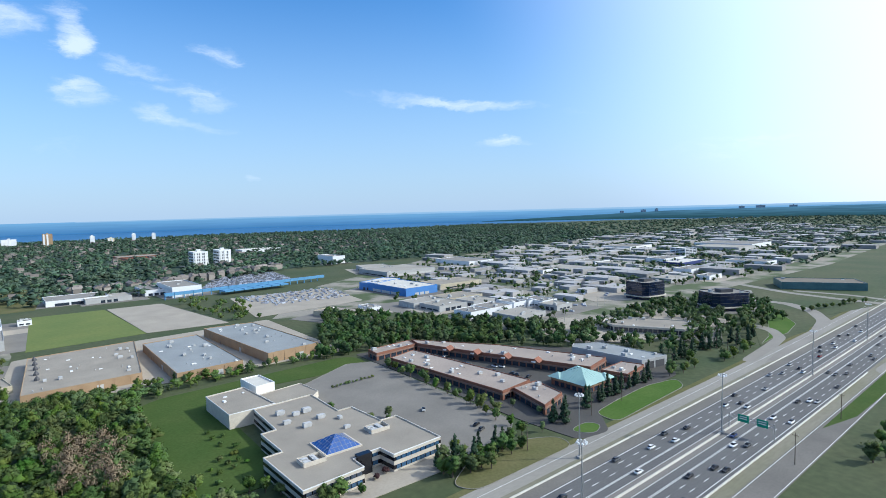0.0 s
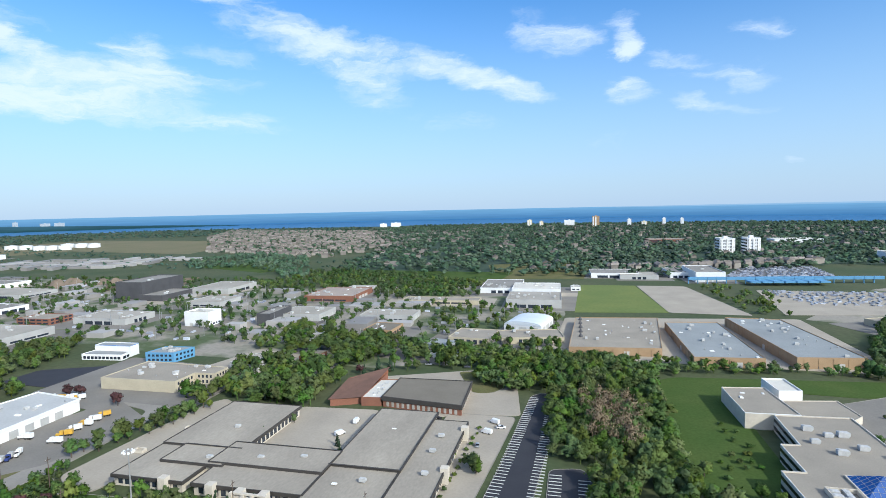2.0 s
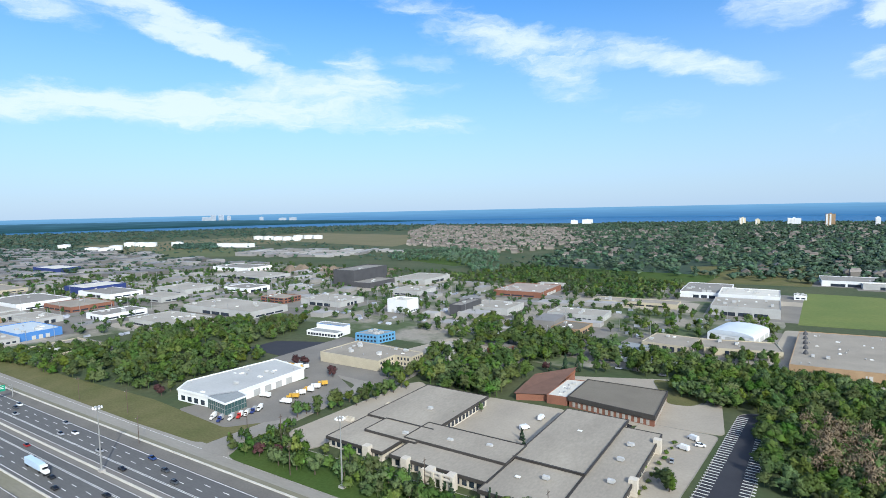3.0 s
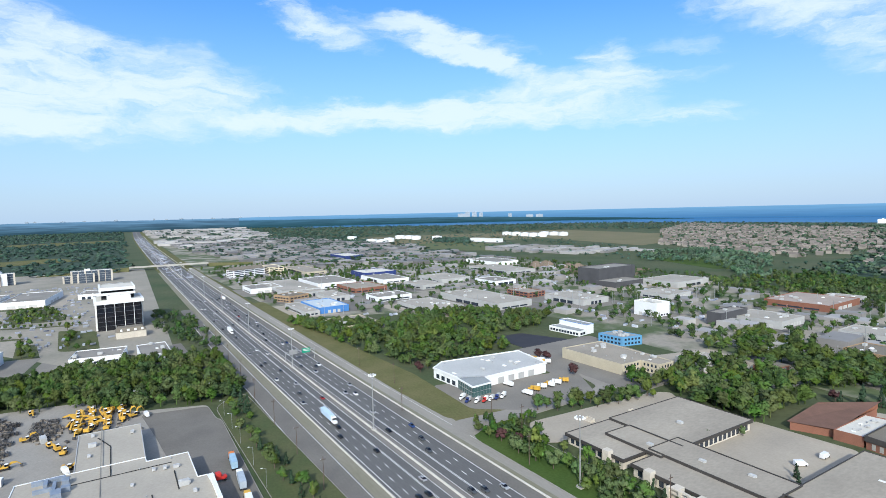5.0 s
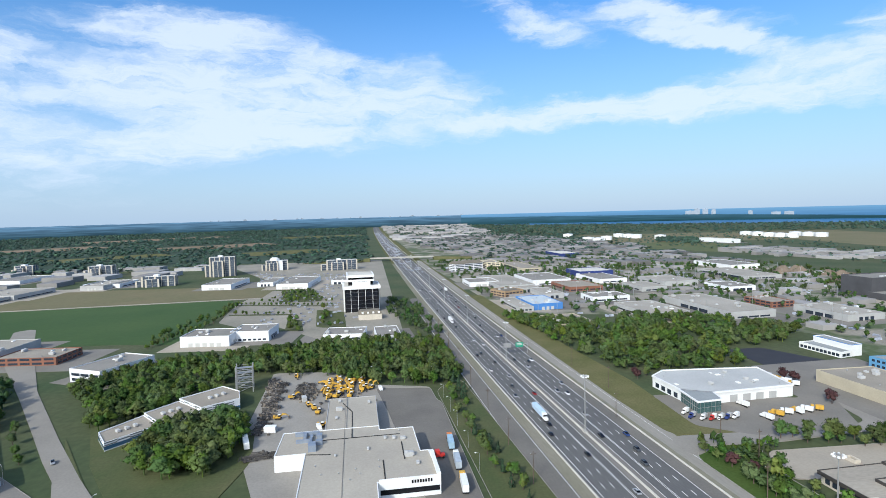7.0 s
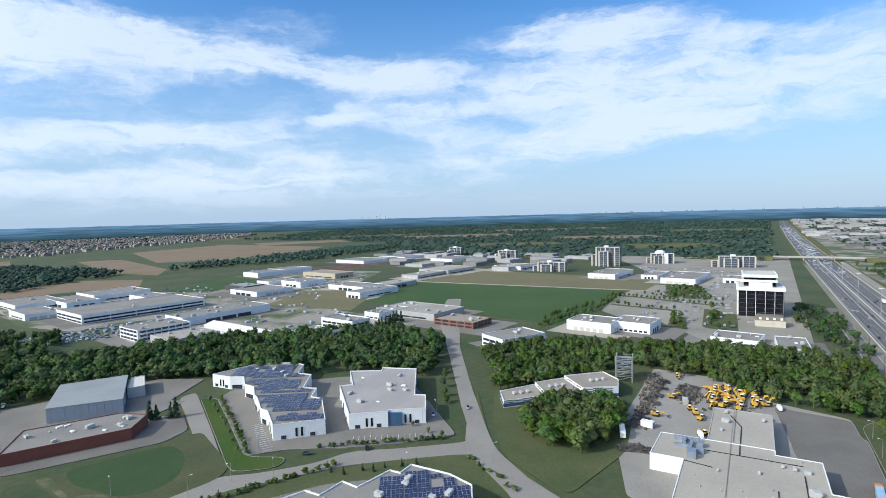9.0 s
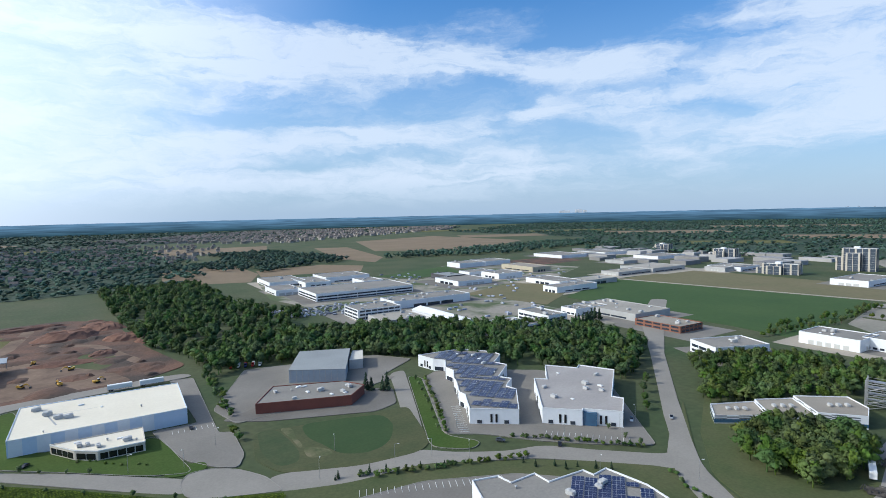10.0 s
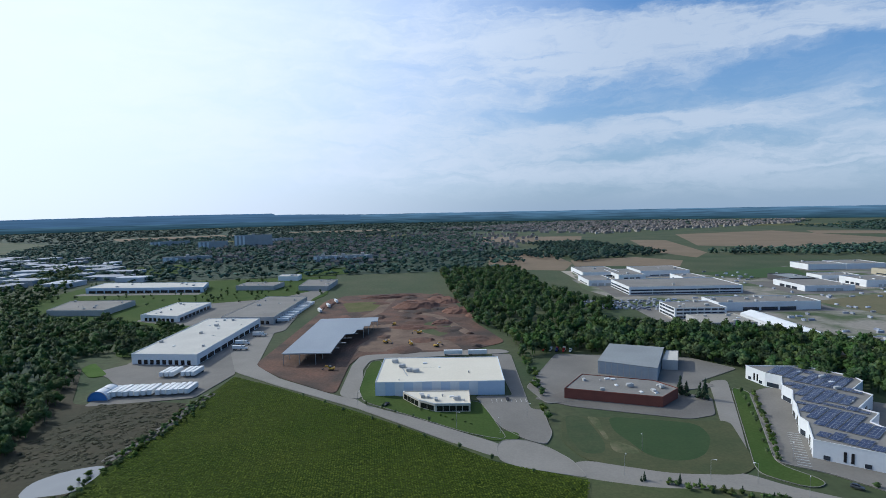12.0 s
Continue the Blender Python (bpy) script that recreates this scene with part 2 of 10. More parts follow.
def mat(name, c1, c2=None, rough=0.8, scale=0.3, fine=4.0, metal=0.0, bump=0.0, spec=0.3, mixed=0.5, island=0.0, stretch=None, contrast=0.25, cells=0.0, relief=0.0, leafy=0.0):
    """A surface of two colours mottled at a large and a fine scale (per metre), with grain, wear and relief."""
    if name in MATS:
        return MATS[name]
    c2 = c2 or tuple(v * 0.75 for v in c1)
    ma = bpy.data.materials.new(name)
    ma.use_nodes = True
    nt = ma.node_tree
    N, b = nt.nodes.new, nt.nodes["Principled BSDF"]
    co = N("ShaderNodeTexCoord")
    geo = N("ShaderNodeNewGeometry")
    vec = geo.outputs["Position"]
    if stretch:
        mp = N("ShaderNodeMapping")
        mp.inputs["Scale"].default_value = stretch
        link(nt, vec, mp.inputs[0])
        vec = mp.outputs[0]
    big, small = N("ShaderNodeTexNoise"), N("ShaderNodeTexNoise")
    for n, s, d in ((big, scale, 6), (small, fine, 4)):
        n.inputs["Scale"].default_value, n.inputs["Detail"].default_value = s, d
        link(nt, vec, n.inputs["Vector"])
    mr = N("ShaderNodeMapRange")
    mr.inputs["From Min"].default_value, mr.inputs["From Max"].default_value = 0.5 - contrast, 0.5 + contrast
    link(nt, big.outputs["Fac"], mr.inputs["Value"])
    mx = N("ShaderNodeMix")
    mx.data_type = "RGBA"
    link(nt, mr.outputs[0], mx.inputs[0])
    mx.inputs[6].default_value, mx.inputs[7].default_value = (*c1, 1), (*c2, 1)
    hsv = N("ShaderNodeHueSaturation")
    link(nt, mx.outputs[2], hsv.inputs["Color"])
    add = N("ShaderNodeMath")
    add.operation = "MULTIPLY_ADD"
    link(nt, small.outputs["Fac"], add.inputs[0])
    add.inputs[1].default_value, add.inputs[2].default_value = mixed, 1 - mixed / 2
    val = add.outputs[0]
    if island:
        a2, rnd = N("ShaderNodeMath"), N("ShaderNodeObjectInfo")
        a3 = N("ShaderNodeMath")
        a3.operation = "ADD"
        link(nt, geo.outputs["Random Per Island"], a3.inputs[0])
        link(nt, rnd.outputs["Random"], a3.inputs[1])
        a2.operation = "MULTIPLY_ADD"
        link(nt, a3.outputs[0], a2.inputs[0])
        a2.inputs[1].default_value, a2.inputs[2].default_value = island, 1 - island
        a4 = N("ShaderNodeMath")
        a4.operation = "MULTIPLY"
        link(nt, val, a4.inputs[0])
        link(nt, a2.outputs[0], a4.inputs[1])
        val = a4.outputs[0]
    if cells:
        vo, mv, sp = N("ShaderNodeTexVoronoi"), N("ShaderNodeMapping"), N("ShaderNodeSeparateColor")
        mv.inputs["Scale"].default_value = (cells, cells, cells * 0.25)
        vo.inputs["Scale"].default_value = 1.0
        link(nt, geo.outputs["Position"], mv.inputs[0])
        link(nt, mv.outputs[0], vo.inputs["Vector"])
        link(nt, vo.outputs["Color"], sp.inputs[0])
        for k, (lo, hi) in enumerate(((0.66, 1.34), (0.465, 0.525), (0.75, 1.1))):
            mr2 = N("ShaderNodeMapRange")
            link(nt, sp.outputs[k], mr2.inputs["Value"])
            mr2.inputs["To Min"].default_value, mr2.inputs["To Max"].default_value = lo, hi
            if k == 0:
                a5 = N("ShaderNodeMath")
                a5.operation = "MULTIPLY"
                link(nt, val, a5.inputs[0])
                link(nt, mr2.outputs[0], a5.inputs[1])
                val = a5.outputs[0]
            else:
                link(nt, mr2.outputs[0], hsv.inputs["Hue" if k == 1 else "Saturation"])
    link(nt, val, hsv.inputs["Value"])
    link(nt, hsv.outputs[0], b.inputs["Base Color"])
    b.inputs["Roughness"].default_value, b.inputs["Metallic"].default_value = rough, metal
    b.inputs["Specular IOR Level"].default_value = spec
    if bump:
        bp = N("ShaderNodeBump")
        bp.inputs["Strength"].default_value, bp.inputs["Distance"].default_value = bump, relief or 0.3 / fine
        link(nt, small.outputs["Fac"], bp.inputs["Height"])
        link(nt, bp.outputs[0], b.inputs["Normal"])
    if leafy:
        # thin leaves: part of the light passes through them
        tl, mix = N("ShaderNodeBsdfTranslucent"), N("ShaderNodeMixShader")
        link(nt, hsv.outputs[0], tl.inputs["Color"])
        mix.inputs[0].default_value = leafy
        link(nt, b.outputs[0], mix.inputs[1])
        link(nt, tl.outputs[0], mix.inputs[2])
        link(nt, mix.outputs[0], nt.nodes["Material Output"].inputs["Surface"])
    MATS[name] = ma
    return ma


M_GROUND = mat("grassland", (0.036, 0.064, 0.022), (0.085, 0.088, 0.042), 0.95, 0.012, 0.25, mixed=0.8)
M_LAWN = mat("lawn", (0.046, 0.084, 0.02), (0.072, 0.1, 0.028), 0.95, 0.035, 0.8, spec=0.06, mixed=0.6)
M_DRYGRASS = mat("dry_grass", (0.095, 0.105, 0.04), (0.15, 0.135, 0.065), 0.95, 0.05, 0.8, spec=0.06, mixed=0.6)
M_ASPHALT = mat("asphalt", (0.13, 0.127, 0.122), (0.1, 0.098, 0.095), 0.85, 0.05, 1.5, mixed=0.35, stretch=(0.25, 1, 1))
M_OLDASPHALT = mat("worn_asphalt", (0.175, 0.162, 0.14), (0.13, 0.12, 0.105), 0.9, 0.05, 1.2, mixed=0.4)
M_NEWASPHALT = mat("fresh_asphalt", (0.03, 0.03, 0.036), (0.04, 0.04, 0.045), 0.8, 0.1, 1.5, mixed=0.3)
M_CONCRETE = mat("concrete", (0.42, 0.4, 0.36), (0.34, 0.32, 0.28), 0.85, 0.08, 1.5, mixed=0.35)
M_GRAVELROOF = mat("gravel_roof", (0.32, 0.285, 0.23), (0.24, 0.214, 0.175), 0.95, 0.06, 1.6, mixed=0.45)
M_DARKROOF = mat("dark_roof", (0.19, 0.168, 0.132), (0.145, 0.128, 0.1), 0.95, 0.06, 1.6, mixed=0.4)
M_WHITE = mat("white_paint", (0.78, 0.78, 0.76), (0.68, 0.68, 0.66), 0.6, 0.1, 1.0, mixed=0.15)
M_PAINT = mat("road_paint", (0.75, 0.75, 0.72), (0.5, 0.5, 0.48), 0.7, 0.5, 3.0, mixed=0.4)
M_LAWNBRIGHT = mat("watered_lawn", (0.06, 0.115, 0.022), (0.09, 0.14, 0.035), 0.95, 0.05, 0.8, spec=0.06, mixed=0.5)
M_GLASS = mat("dark_glass", (0.02, 0.03, 0.045), (0.03, 0.04, 0.06), 0.08, 0.2, 1.0, spec=0.8, mixed=0.2)
M_METAL = mat("galvanised_steel", (0.45, 0.45, 0.44), (0.35, 0.35, 0.34), 0.45, 0.5, 3, metal=0.6, mixed=0.3)
M_BRICK = mat("red_brick", (0.25, 0.112, 0.07), (0.19, 0.088, 0.06), 0.9, 0.15, 2.5, mixed=0.4)
M_TANBRICK = mat("tan_brick", (0.37, 0.26, 0.155), (0.3, 0.205, 0.12), 0.9, 0.15, 2.5, mixed=0.35)
M_BEIGE = mat("beige_wall", (0.47, 0.42, 0.31), (0.4, 0.355, 0.265), 0.85, 0.15, 2.0, mixed=0.3)
M_LEAF = mat("leaves", (0.064, 0.118, 0.024), (0.104, 0.152, 0.037), 0.7, 0.05, 1.1, mixed=0.7, island=0.2, cells=0.13, spec=0.1, leafy=0.2)
# darker copy of the leaves: the shade of backlit crowns is in its colour
M_LEAFSHADE = mat("deep_green_leaves", (0.042, 0.088, 0.025), (0.074, 0.118, 0.034), 0.7, 0.05, 1.1, mixed=0.7, island=0.2, cells=0.13, spec=0.1, leafy=0.2)
# leaves of far trees: the blue of distance haze is mixed into both colours
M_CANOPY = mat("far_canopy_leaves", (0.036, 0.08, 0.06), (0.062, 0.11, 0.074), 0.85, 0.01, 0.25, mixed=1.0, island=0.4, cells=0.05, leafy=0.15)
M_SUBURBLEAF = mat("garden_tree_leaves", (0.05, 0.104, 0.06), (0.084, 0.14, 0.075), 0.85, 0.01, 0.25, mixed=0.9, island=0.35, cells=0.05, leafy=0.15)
M_ROUGH = mat("rough_mown_grass", (0.052, 0.074, 0.024), (0.092, 0.094, 0.04), 0.95, 0.05, 0.8, mixed=0.6)
M_BARK = mat("bark", (0.12, 0.09, 0.07), None, 0.95, 1, 8)

# ---- mesh helpers ----


def part(name, bm, material, parent=None, label=""):
    me = bpy.data.meshes.new(name)
    bm.to_mesh(me)
    bm.free()
    me.materials.append(material)
    ob = new(name, me)
    ob.parent = parent
    if label:
        ob["label"] = label
    return ob


def thing(name, label, category, group="", kind="", at=(0, 0, 0), rz=0):
    ob = new(name)
    ob.empty_display_size = 0.5
    ob.matrix_world = pose(*at, 0, 0, rz)
    return tagged(ob, label, category, group, kind)


def box(bm, x0, y0, z0, x1, y1, z1):
    v = [bm.verts.new(p) for p in ((x0, y0, z0), (x1, y0, z0), (x1, y1, z0), (x0, y1, z0), (x0, y0, z1), (x1, y0, z1), (x1, y1, z1), (x0, y1, z1))]
    for q in ((0, 3, 2, 1), (4, 5, 6, 7), (0, 1, 5, 4), (1, 2, 6, 5), (2, 3, 7, 6), (3, 0, 4, 7)):
        bm.faces.new([v[i] for i in q])
    return v


def area2(pts):
    return sum(a[0] * b[1] - b[0] * a[1] for a, b in zip(pts, pts[1:] + pts[:1]))


def prism(bm, pts, z0, z1):
    """An upright prism over a plan outline."""
    pts = [tuple(p) for p in pts]
    if area2(pts) < 0:
        pts = pts[::-1]
    lo, hi = [bm.verts.new((x, y, z0)) for x, y in pts], [bm.verts.new((x, y, z1)) for x, y in pts]
    bm.faces.new(lo[::-1])
    bm.faces.new(hi)
    for i in range(len(pts)):
        j = (i + 1) % len(pts)
        bm.faces.new((lo[i], lo[j], hi[j], hi[i]))


def obox(bm, c, d, along, across, z0, z1):
    """A box about plan point c, with its long side along unit vector d."""
    n = Vector((-d[1], d[0]))
    c, d = Vector(c), Vector(d)
    prism(bm, [c - d * along / 2 - n * across / 2, c + d * along / 2 - n * across / 2, c + d * along / 2 + n * across / 2, c - d * along / 2 + n * across / 2], z0, z1)


def inset(pts, w):
    """A plan outline moved inwards by w."""
    pts = [Vector(p) for p in pts]
    if area2([tuple(p) for p in pts]) < 0:
        pts = pts[::-1]
    out = []
    for i, p in enumerate(pts):
        a, b = (p - pts[i - 1]).normalized(), (pts[(i + 1) % len(pts)] - p).normalized()
        na, nb = Vector((-a.y, a.x)), Vector((-b.y, b.x))
        m = na + nb
        out.append(p + m * (w / max(0.3, m.dot(na))))
    return [tuple(p) for p in out]


def cyl(bm, x, y, z0, z1, r0, r1=None, n=8):
    r1 = r0 if r1 is None else r1
    lo = [bm.verts.new((x + r0 * math.cos(i * math.tau / n), y + r0 * math.sin(i * math.tau / n), z0)) for i in range(n)]
    hi = [bm.verts.new((x + r1 * math.cos(i * math.tau / n), y + r1 * math.sin(i * math.tau / n), z1)) for i in range(n)]
    bm.faces.new(lo[::-1])
    bm.faces.new(hi)
    for i in range(n):
        j = (i + 1) % n
        bm.faces.new((lo[i], lo[j], hi[j], hi[i]))


def tube(bm, a, b, r, n=6):
    """A round bar from a to b."""
    a, b = Vector(a), Vector(b)
    d = (b - a).normalized()
    u = d.orthogonal().normalized()
    w = d.cross(u)
    ring = [(u * math.cos(i * math.tau / n) + w * math.sin(i * math.tau / n)) * r for i in range(n)]
    lo, hi = [bm.verts.new(a + q) for q in ring], [bm.verts.new(b + q) for q in ring]
    bm.faces.new(lo[::-1])
    bm.faces.new(hi)
    for i in range(n):
        j = (i + 1) % n
        bm.faces.new((lo[i], lo[j], hi[j], hi[i]))


def mesh_np(name, verts, faces, material, parent=None, normals=None):
    """One mesh from numpy arrays of corners and triangles, flat or with normals of its own."""
    me = bpy.data.meshes.new(name)
    me.vertices.add(len(verts))
    me.vertices.foreach_set("co", np.asarray(verts, np.float32).ravel())
    nf = len(faces)
    me.loops.add(nf * 3)
    me.loops.foreach_set("vertex_index", np.asarray(faces, np.int32).ravel())
    me.polygons.add(nf)
    me.polygons.foreach_set("loop_start", np.arange(0, nf * 3, 3, dtype=np.int32))
    me.polygons.foreach_set("loop_total", np.full(nf, 3, np.int32))
    me.update(calc_edges=True)
    if normals is None:
        me.shade_flat()
    else:
        me.attributes.new("custom_normal", "FLOAT_VECTOR", "POINT").data.foreach_set("vector", np.asarray(normals, np.float32).ravel())
    me.materials.append(material)
    ob = new(name, me)
    ob.parent = parent
    return ob


def flat(name, pts, z, material, label, category="", kind="structure", thick=0.3):
    """A slab of ground, paving or lawn over an outline."""
    bm = bmesh.new()
    prism(bm, pts, z - thick, z)
    return tagged(part(name, bm, material), label, category, kind=kind)

# ---- the land, the lake and the distance ----
bm = bmesh.new()
bmesh.ops.create_circle(bm, cap_ends=True, radius=4950, segments=128)
tagged(part("ground", bm, M_GROUND), "flat green and tan open land reaching the horizon", "ground", kind="structure")


def yc(x):
    """The motorway's middle line: nearly straight, bending a little at both ends."""
    d = x + 700
    return 104.5 + d * d * (1.74e-5 if d > 0 else 4.2e-6)


def strip(x0, x1, o0, o1, step=40):
    """A band that follows the motorway between two offsets from its middle line."""
    n = max(1, int(abs(x1 - x0) / step))
    xs = [x0 + (x1 - x0) * i / n for i in range(n + 1)]
    return [(x, yc(x) + o0) for x in xs] + [(x, yc(x) + o1) for x in reversed(xs)]


def band_bm(bm, x0, x1, o0, o1, z0, z1, step=40):
    """A long low box that follows the motorway."""
    n = max(1, int(abs(x1 - x0) / step))
    prev = None
    for i in range(n + 1):
        x = x0 + (x1 - x0) * i / n
        cur = [bm.verts.new((x, yc(x) + o, z)) for o, z in ((o0, z0), (o1, z0), (o1, z1), (o0, z1))]
        if prev:
            for a in range(4):
                b = (a + 1) % 4
                bm.faces.new((prev[a], prev[b], cur[b], cur[a]))
        else:
            bm.faces.new(cur)
        prev = cur
    bm.faces.new(prev[::-1])


def arc_wall(name, a0, a1, r, z0, z1, material, label, step=1.0, rough=0.0, seed=0):
    rnd = random.Random(seed)
    bm = bmesh.new()
    n = max(1, int((a1 - a0) / step))
    prev = None
    for i in range(n + 1):
        a = radians(a0 + (a1 - a0) * i / n)
        p = (-math.sin(a) * r, math.cos(a) * r)
        top = z1(a0 + (a1 - a0) * i / n) if callable(z1) else z1
        cur = (bm.verts.new((*p, z0)), bm.verts.new((*p, top + rnd.uniform(-rough, rough))))
        if prev:
            bm.faces.new((prev[0], cur[0], cur[1], prev[1]))
        prev = cur
    return tagged(part(name, bm, material), label, "backdrop", kind="structure")


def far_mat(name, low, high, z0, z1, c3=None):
    """Distance that glows: haze painted in, paler towards the skyline, streaked lengthwise."""
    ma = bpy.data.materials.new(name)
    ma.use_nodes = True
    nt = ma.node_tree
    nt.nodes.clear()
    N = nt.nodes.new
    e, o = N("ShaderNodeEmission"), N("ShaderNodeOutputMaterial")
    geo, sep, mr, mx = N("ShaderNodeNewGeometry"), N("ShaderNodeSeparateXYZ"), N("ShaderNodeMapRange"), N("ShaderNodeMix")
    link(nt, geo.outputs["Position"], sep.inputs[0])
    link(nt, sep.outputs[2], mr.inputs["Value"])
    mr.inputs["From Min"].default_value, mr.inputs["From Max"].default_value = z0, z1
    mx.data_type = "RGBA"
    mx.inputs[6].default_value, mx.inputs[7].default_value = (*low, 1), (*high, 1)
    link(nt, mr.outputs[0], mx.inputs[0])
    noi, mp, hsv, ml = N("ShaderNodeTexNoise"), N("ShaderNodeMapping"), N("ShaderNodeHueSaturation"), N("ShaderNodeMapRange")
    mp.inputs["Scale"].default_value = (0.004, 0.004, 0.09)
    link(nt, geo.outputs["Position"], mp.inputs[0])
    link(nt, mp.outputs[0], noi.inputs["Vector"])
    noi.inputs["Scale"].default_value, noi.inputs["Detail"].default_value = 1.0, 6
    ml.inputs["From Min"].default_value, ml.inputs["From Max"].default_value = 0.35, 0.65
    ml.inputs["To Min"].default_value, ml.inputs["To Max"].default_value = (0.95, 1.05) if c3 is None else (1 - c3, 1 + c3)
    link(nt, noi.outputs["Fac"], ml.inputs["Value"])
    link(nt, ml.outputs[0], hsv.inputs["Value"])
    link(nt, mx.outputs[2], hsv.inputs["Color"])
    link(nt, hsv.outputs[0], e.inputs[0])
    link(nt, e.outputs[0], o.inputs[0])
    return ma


M_WATER = mat("lake_water", (0.045, 0.145, 0.29), (0.035, 0.125, 0.26), 0.45, 0.002, 0.02, spec=0.15, mixed=0.12)
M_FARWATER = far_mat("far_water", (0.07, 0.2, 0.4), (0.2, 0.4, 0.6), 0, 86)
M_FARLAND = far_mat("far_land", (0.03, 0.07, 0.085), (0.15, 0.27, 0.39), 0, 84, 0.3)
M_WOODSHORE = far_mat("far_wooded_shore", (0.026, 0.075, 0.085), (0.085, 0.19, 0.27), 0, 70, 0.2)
# floor under far trees: their shade is put into this dark colour
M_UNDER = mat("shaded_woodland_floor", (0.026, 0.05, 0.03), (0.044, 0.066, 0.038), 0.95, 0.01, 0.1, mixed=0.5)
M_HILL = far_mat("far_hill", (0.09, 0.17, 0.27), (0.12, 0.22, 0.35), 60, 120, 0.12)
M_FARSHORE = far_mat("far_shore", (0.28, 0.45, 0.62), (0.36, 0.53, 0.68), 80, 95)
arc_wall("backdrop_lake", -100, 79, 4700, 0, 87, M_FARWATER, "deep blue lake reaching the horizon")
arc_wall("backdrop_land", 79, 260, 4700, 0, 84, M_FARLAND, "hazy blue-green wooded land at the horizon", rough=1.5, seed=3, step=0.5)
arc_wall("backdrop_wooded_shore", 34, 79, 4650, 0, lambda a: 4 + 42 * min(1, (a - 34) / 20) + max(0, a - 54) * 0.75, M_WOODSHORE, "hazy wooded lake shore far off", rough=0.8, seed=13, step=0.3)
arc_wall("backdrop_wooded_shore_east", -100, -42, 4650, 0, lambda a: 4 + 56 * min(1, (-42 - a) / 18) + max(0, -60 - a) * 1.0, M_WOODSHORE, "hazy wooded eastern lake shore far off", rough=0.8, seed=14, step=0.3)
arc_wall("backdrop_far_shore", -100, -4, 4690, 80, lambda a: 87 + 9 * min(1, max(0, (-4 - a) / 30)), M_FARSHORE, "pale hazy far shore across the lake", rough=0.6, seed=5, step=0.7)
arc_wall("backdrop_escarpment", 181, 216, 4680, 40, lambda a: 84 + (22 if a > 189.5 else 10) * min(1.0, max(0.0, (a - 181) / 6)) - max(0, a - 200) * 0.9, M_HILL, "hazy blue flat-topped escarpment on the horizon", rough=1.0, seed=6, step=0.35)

shore = [(-math.sin(radians(a)) * 4695, math.cos(radians(a)) * 4695) for a in range(-71, 79, 3)]
shore += [(-4250, 1150), (-3300, 2000), (-2600, 2850), (-1900, 3050), (-900, 3250), (-100, 3300), (900, 3200), (1700, 2900), (2600, 2900), (3600, 2450), (4200, 1700)]
flat("water_lake", shore, 0.6, M_WATER, "wide deep blue lake beyond the wooded shore", "lake")

# paved and planted surfaces; each lies a few millimetres above the one below it
LAYER = [0.06]
KERBED = {"lawn_warehouse", "lawn_hedge_solar", "lawn_plaza", "lawn_plaza_island", "lawn_oval", "lawn_yard", "lawn_corner_east", "lawn_office_front", "pavement_cul", "pavement_office", "pavement_warehouse", "pavement_solar", "pavement_solar_south", "pavement_complex_east", "pavement_black", "pavement_black_small", "pavement_complex", "pavement_yard_east", "pavement_lot_east", "lawn_ramp", "pavement_access_yard", "pavement_concrete_lot"}


ROUND = {"lawn": 7.0, "road": 9.0, "pavement": 4.0, "ground": 9.0, "water": 6.0, "path": 6.0, "verge": 3.0}


def rounded(pts, r):
    """An outline with its corners worn round."""
    out = []
    for i, p in enumerate(pts):
        p, a, b = Vector(p), Vector(pts[i - 1]), Vector(pts[(i + 1) % len(pts)])
        u, w = a - p, b - p
        bend = u.angle(w, 3.14) if u.length > 0.01 and w.length > 0.01 else 3.14
        if bend > 2.9:
            out.append(tuple(p))
            continue
        e, g = p + u * min(0.42, r / u.length), p + w * min(0.42, r / w.length)
        for k in range(5):
            f = k / 4
            out.append(tuple(e * (1 - f) ** 2 + p * 2 * f * (1 - f) + g * f * f))
    return out


def lay(name, pts, material, label, category="", up=0.0):
    LAYER[0] += 0.003
    pts = rounded(pts, ROUND.get(name.split("_")[0], 0.01))
    ob = flat(name, pts, LAYER[0] + up, material, label, category)
    if name in KERBED:
        z = LAYER[0]
        pts = pts if area2(pts) > 0 else pts[::-1]
        bm = bmesh.new()
        rings = [[bm.verts.new((*p, h)) for p in inset(pts, w)] for w, h in ((0.0, 0.0), (0.0, z + 0.14), (0.24, z + 0.14), (0.24, z - 0.01))]
        for i in range(len(pts)):
            j = (i + 1) % len(pts)
            for a, b in zip(rings, rings[1:]):
                bm.faces.new((a[i], a[j], b[j], b[i]))
        part("kerb", bm, mat("worn_kerb_concrete", (0.3, 0.285, 0.25), (0.23, 0.215, 0.19), 0.9, 0.1, 1.5, mixed=0.4), ob, "pale concrete kerb")
    return ob


M_FIELD = mat("crop_field", (0.03, 0.054, 0.008), (0.052, 0.07, 0.013), 0.95, 0.03, 0.5, spec=0.06, mixed=0.8, bump=0.5)
M_TANFIELD = mat("stubble_field", (0.22, 0.16, 0.1), (0.165, 0.125, 0.075), 0.95, 0.01, 0.1, mixed=0.3)
M_BEANS = mat("bean_field", (0.032, 0.07, 0.017), (0.054, 0.092, 0.024), 0.95, 0.01, 0.2, mixed=0.3)
M_BROWN = mat("fallow_field", (0.17, 0.14, 0.075), (0.12, 0.12, 0.055), 0.95, 0.01, 0.15, mixed=0.4)
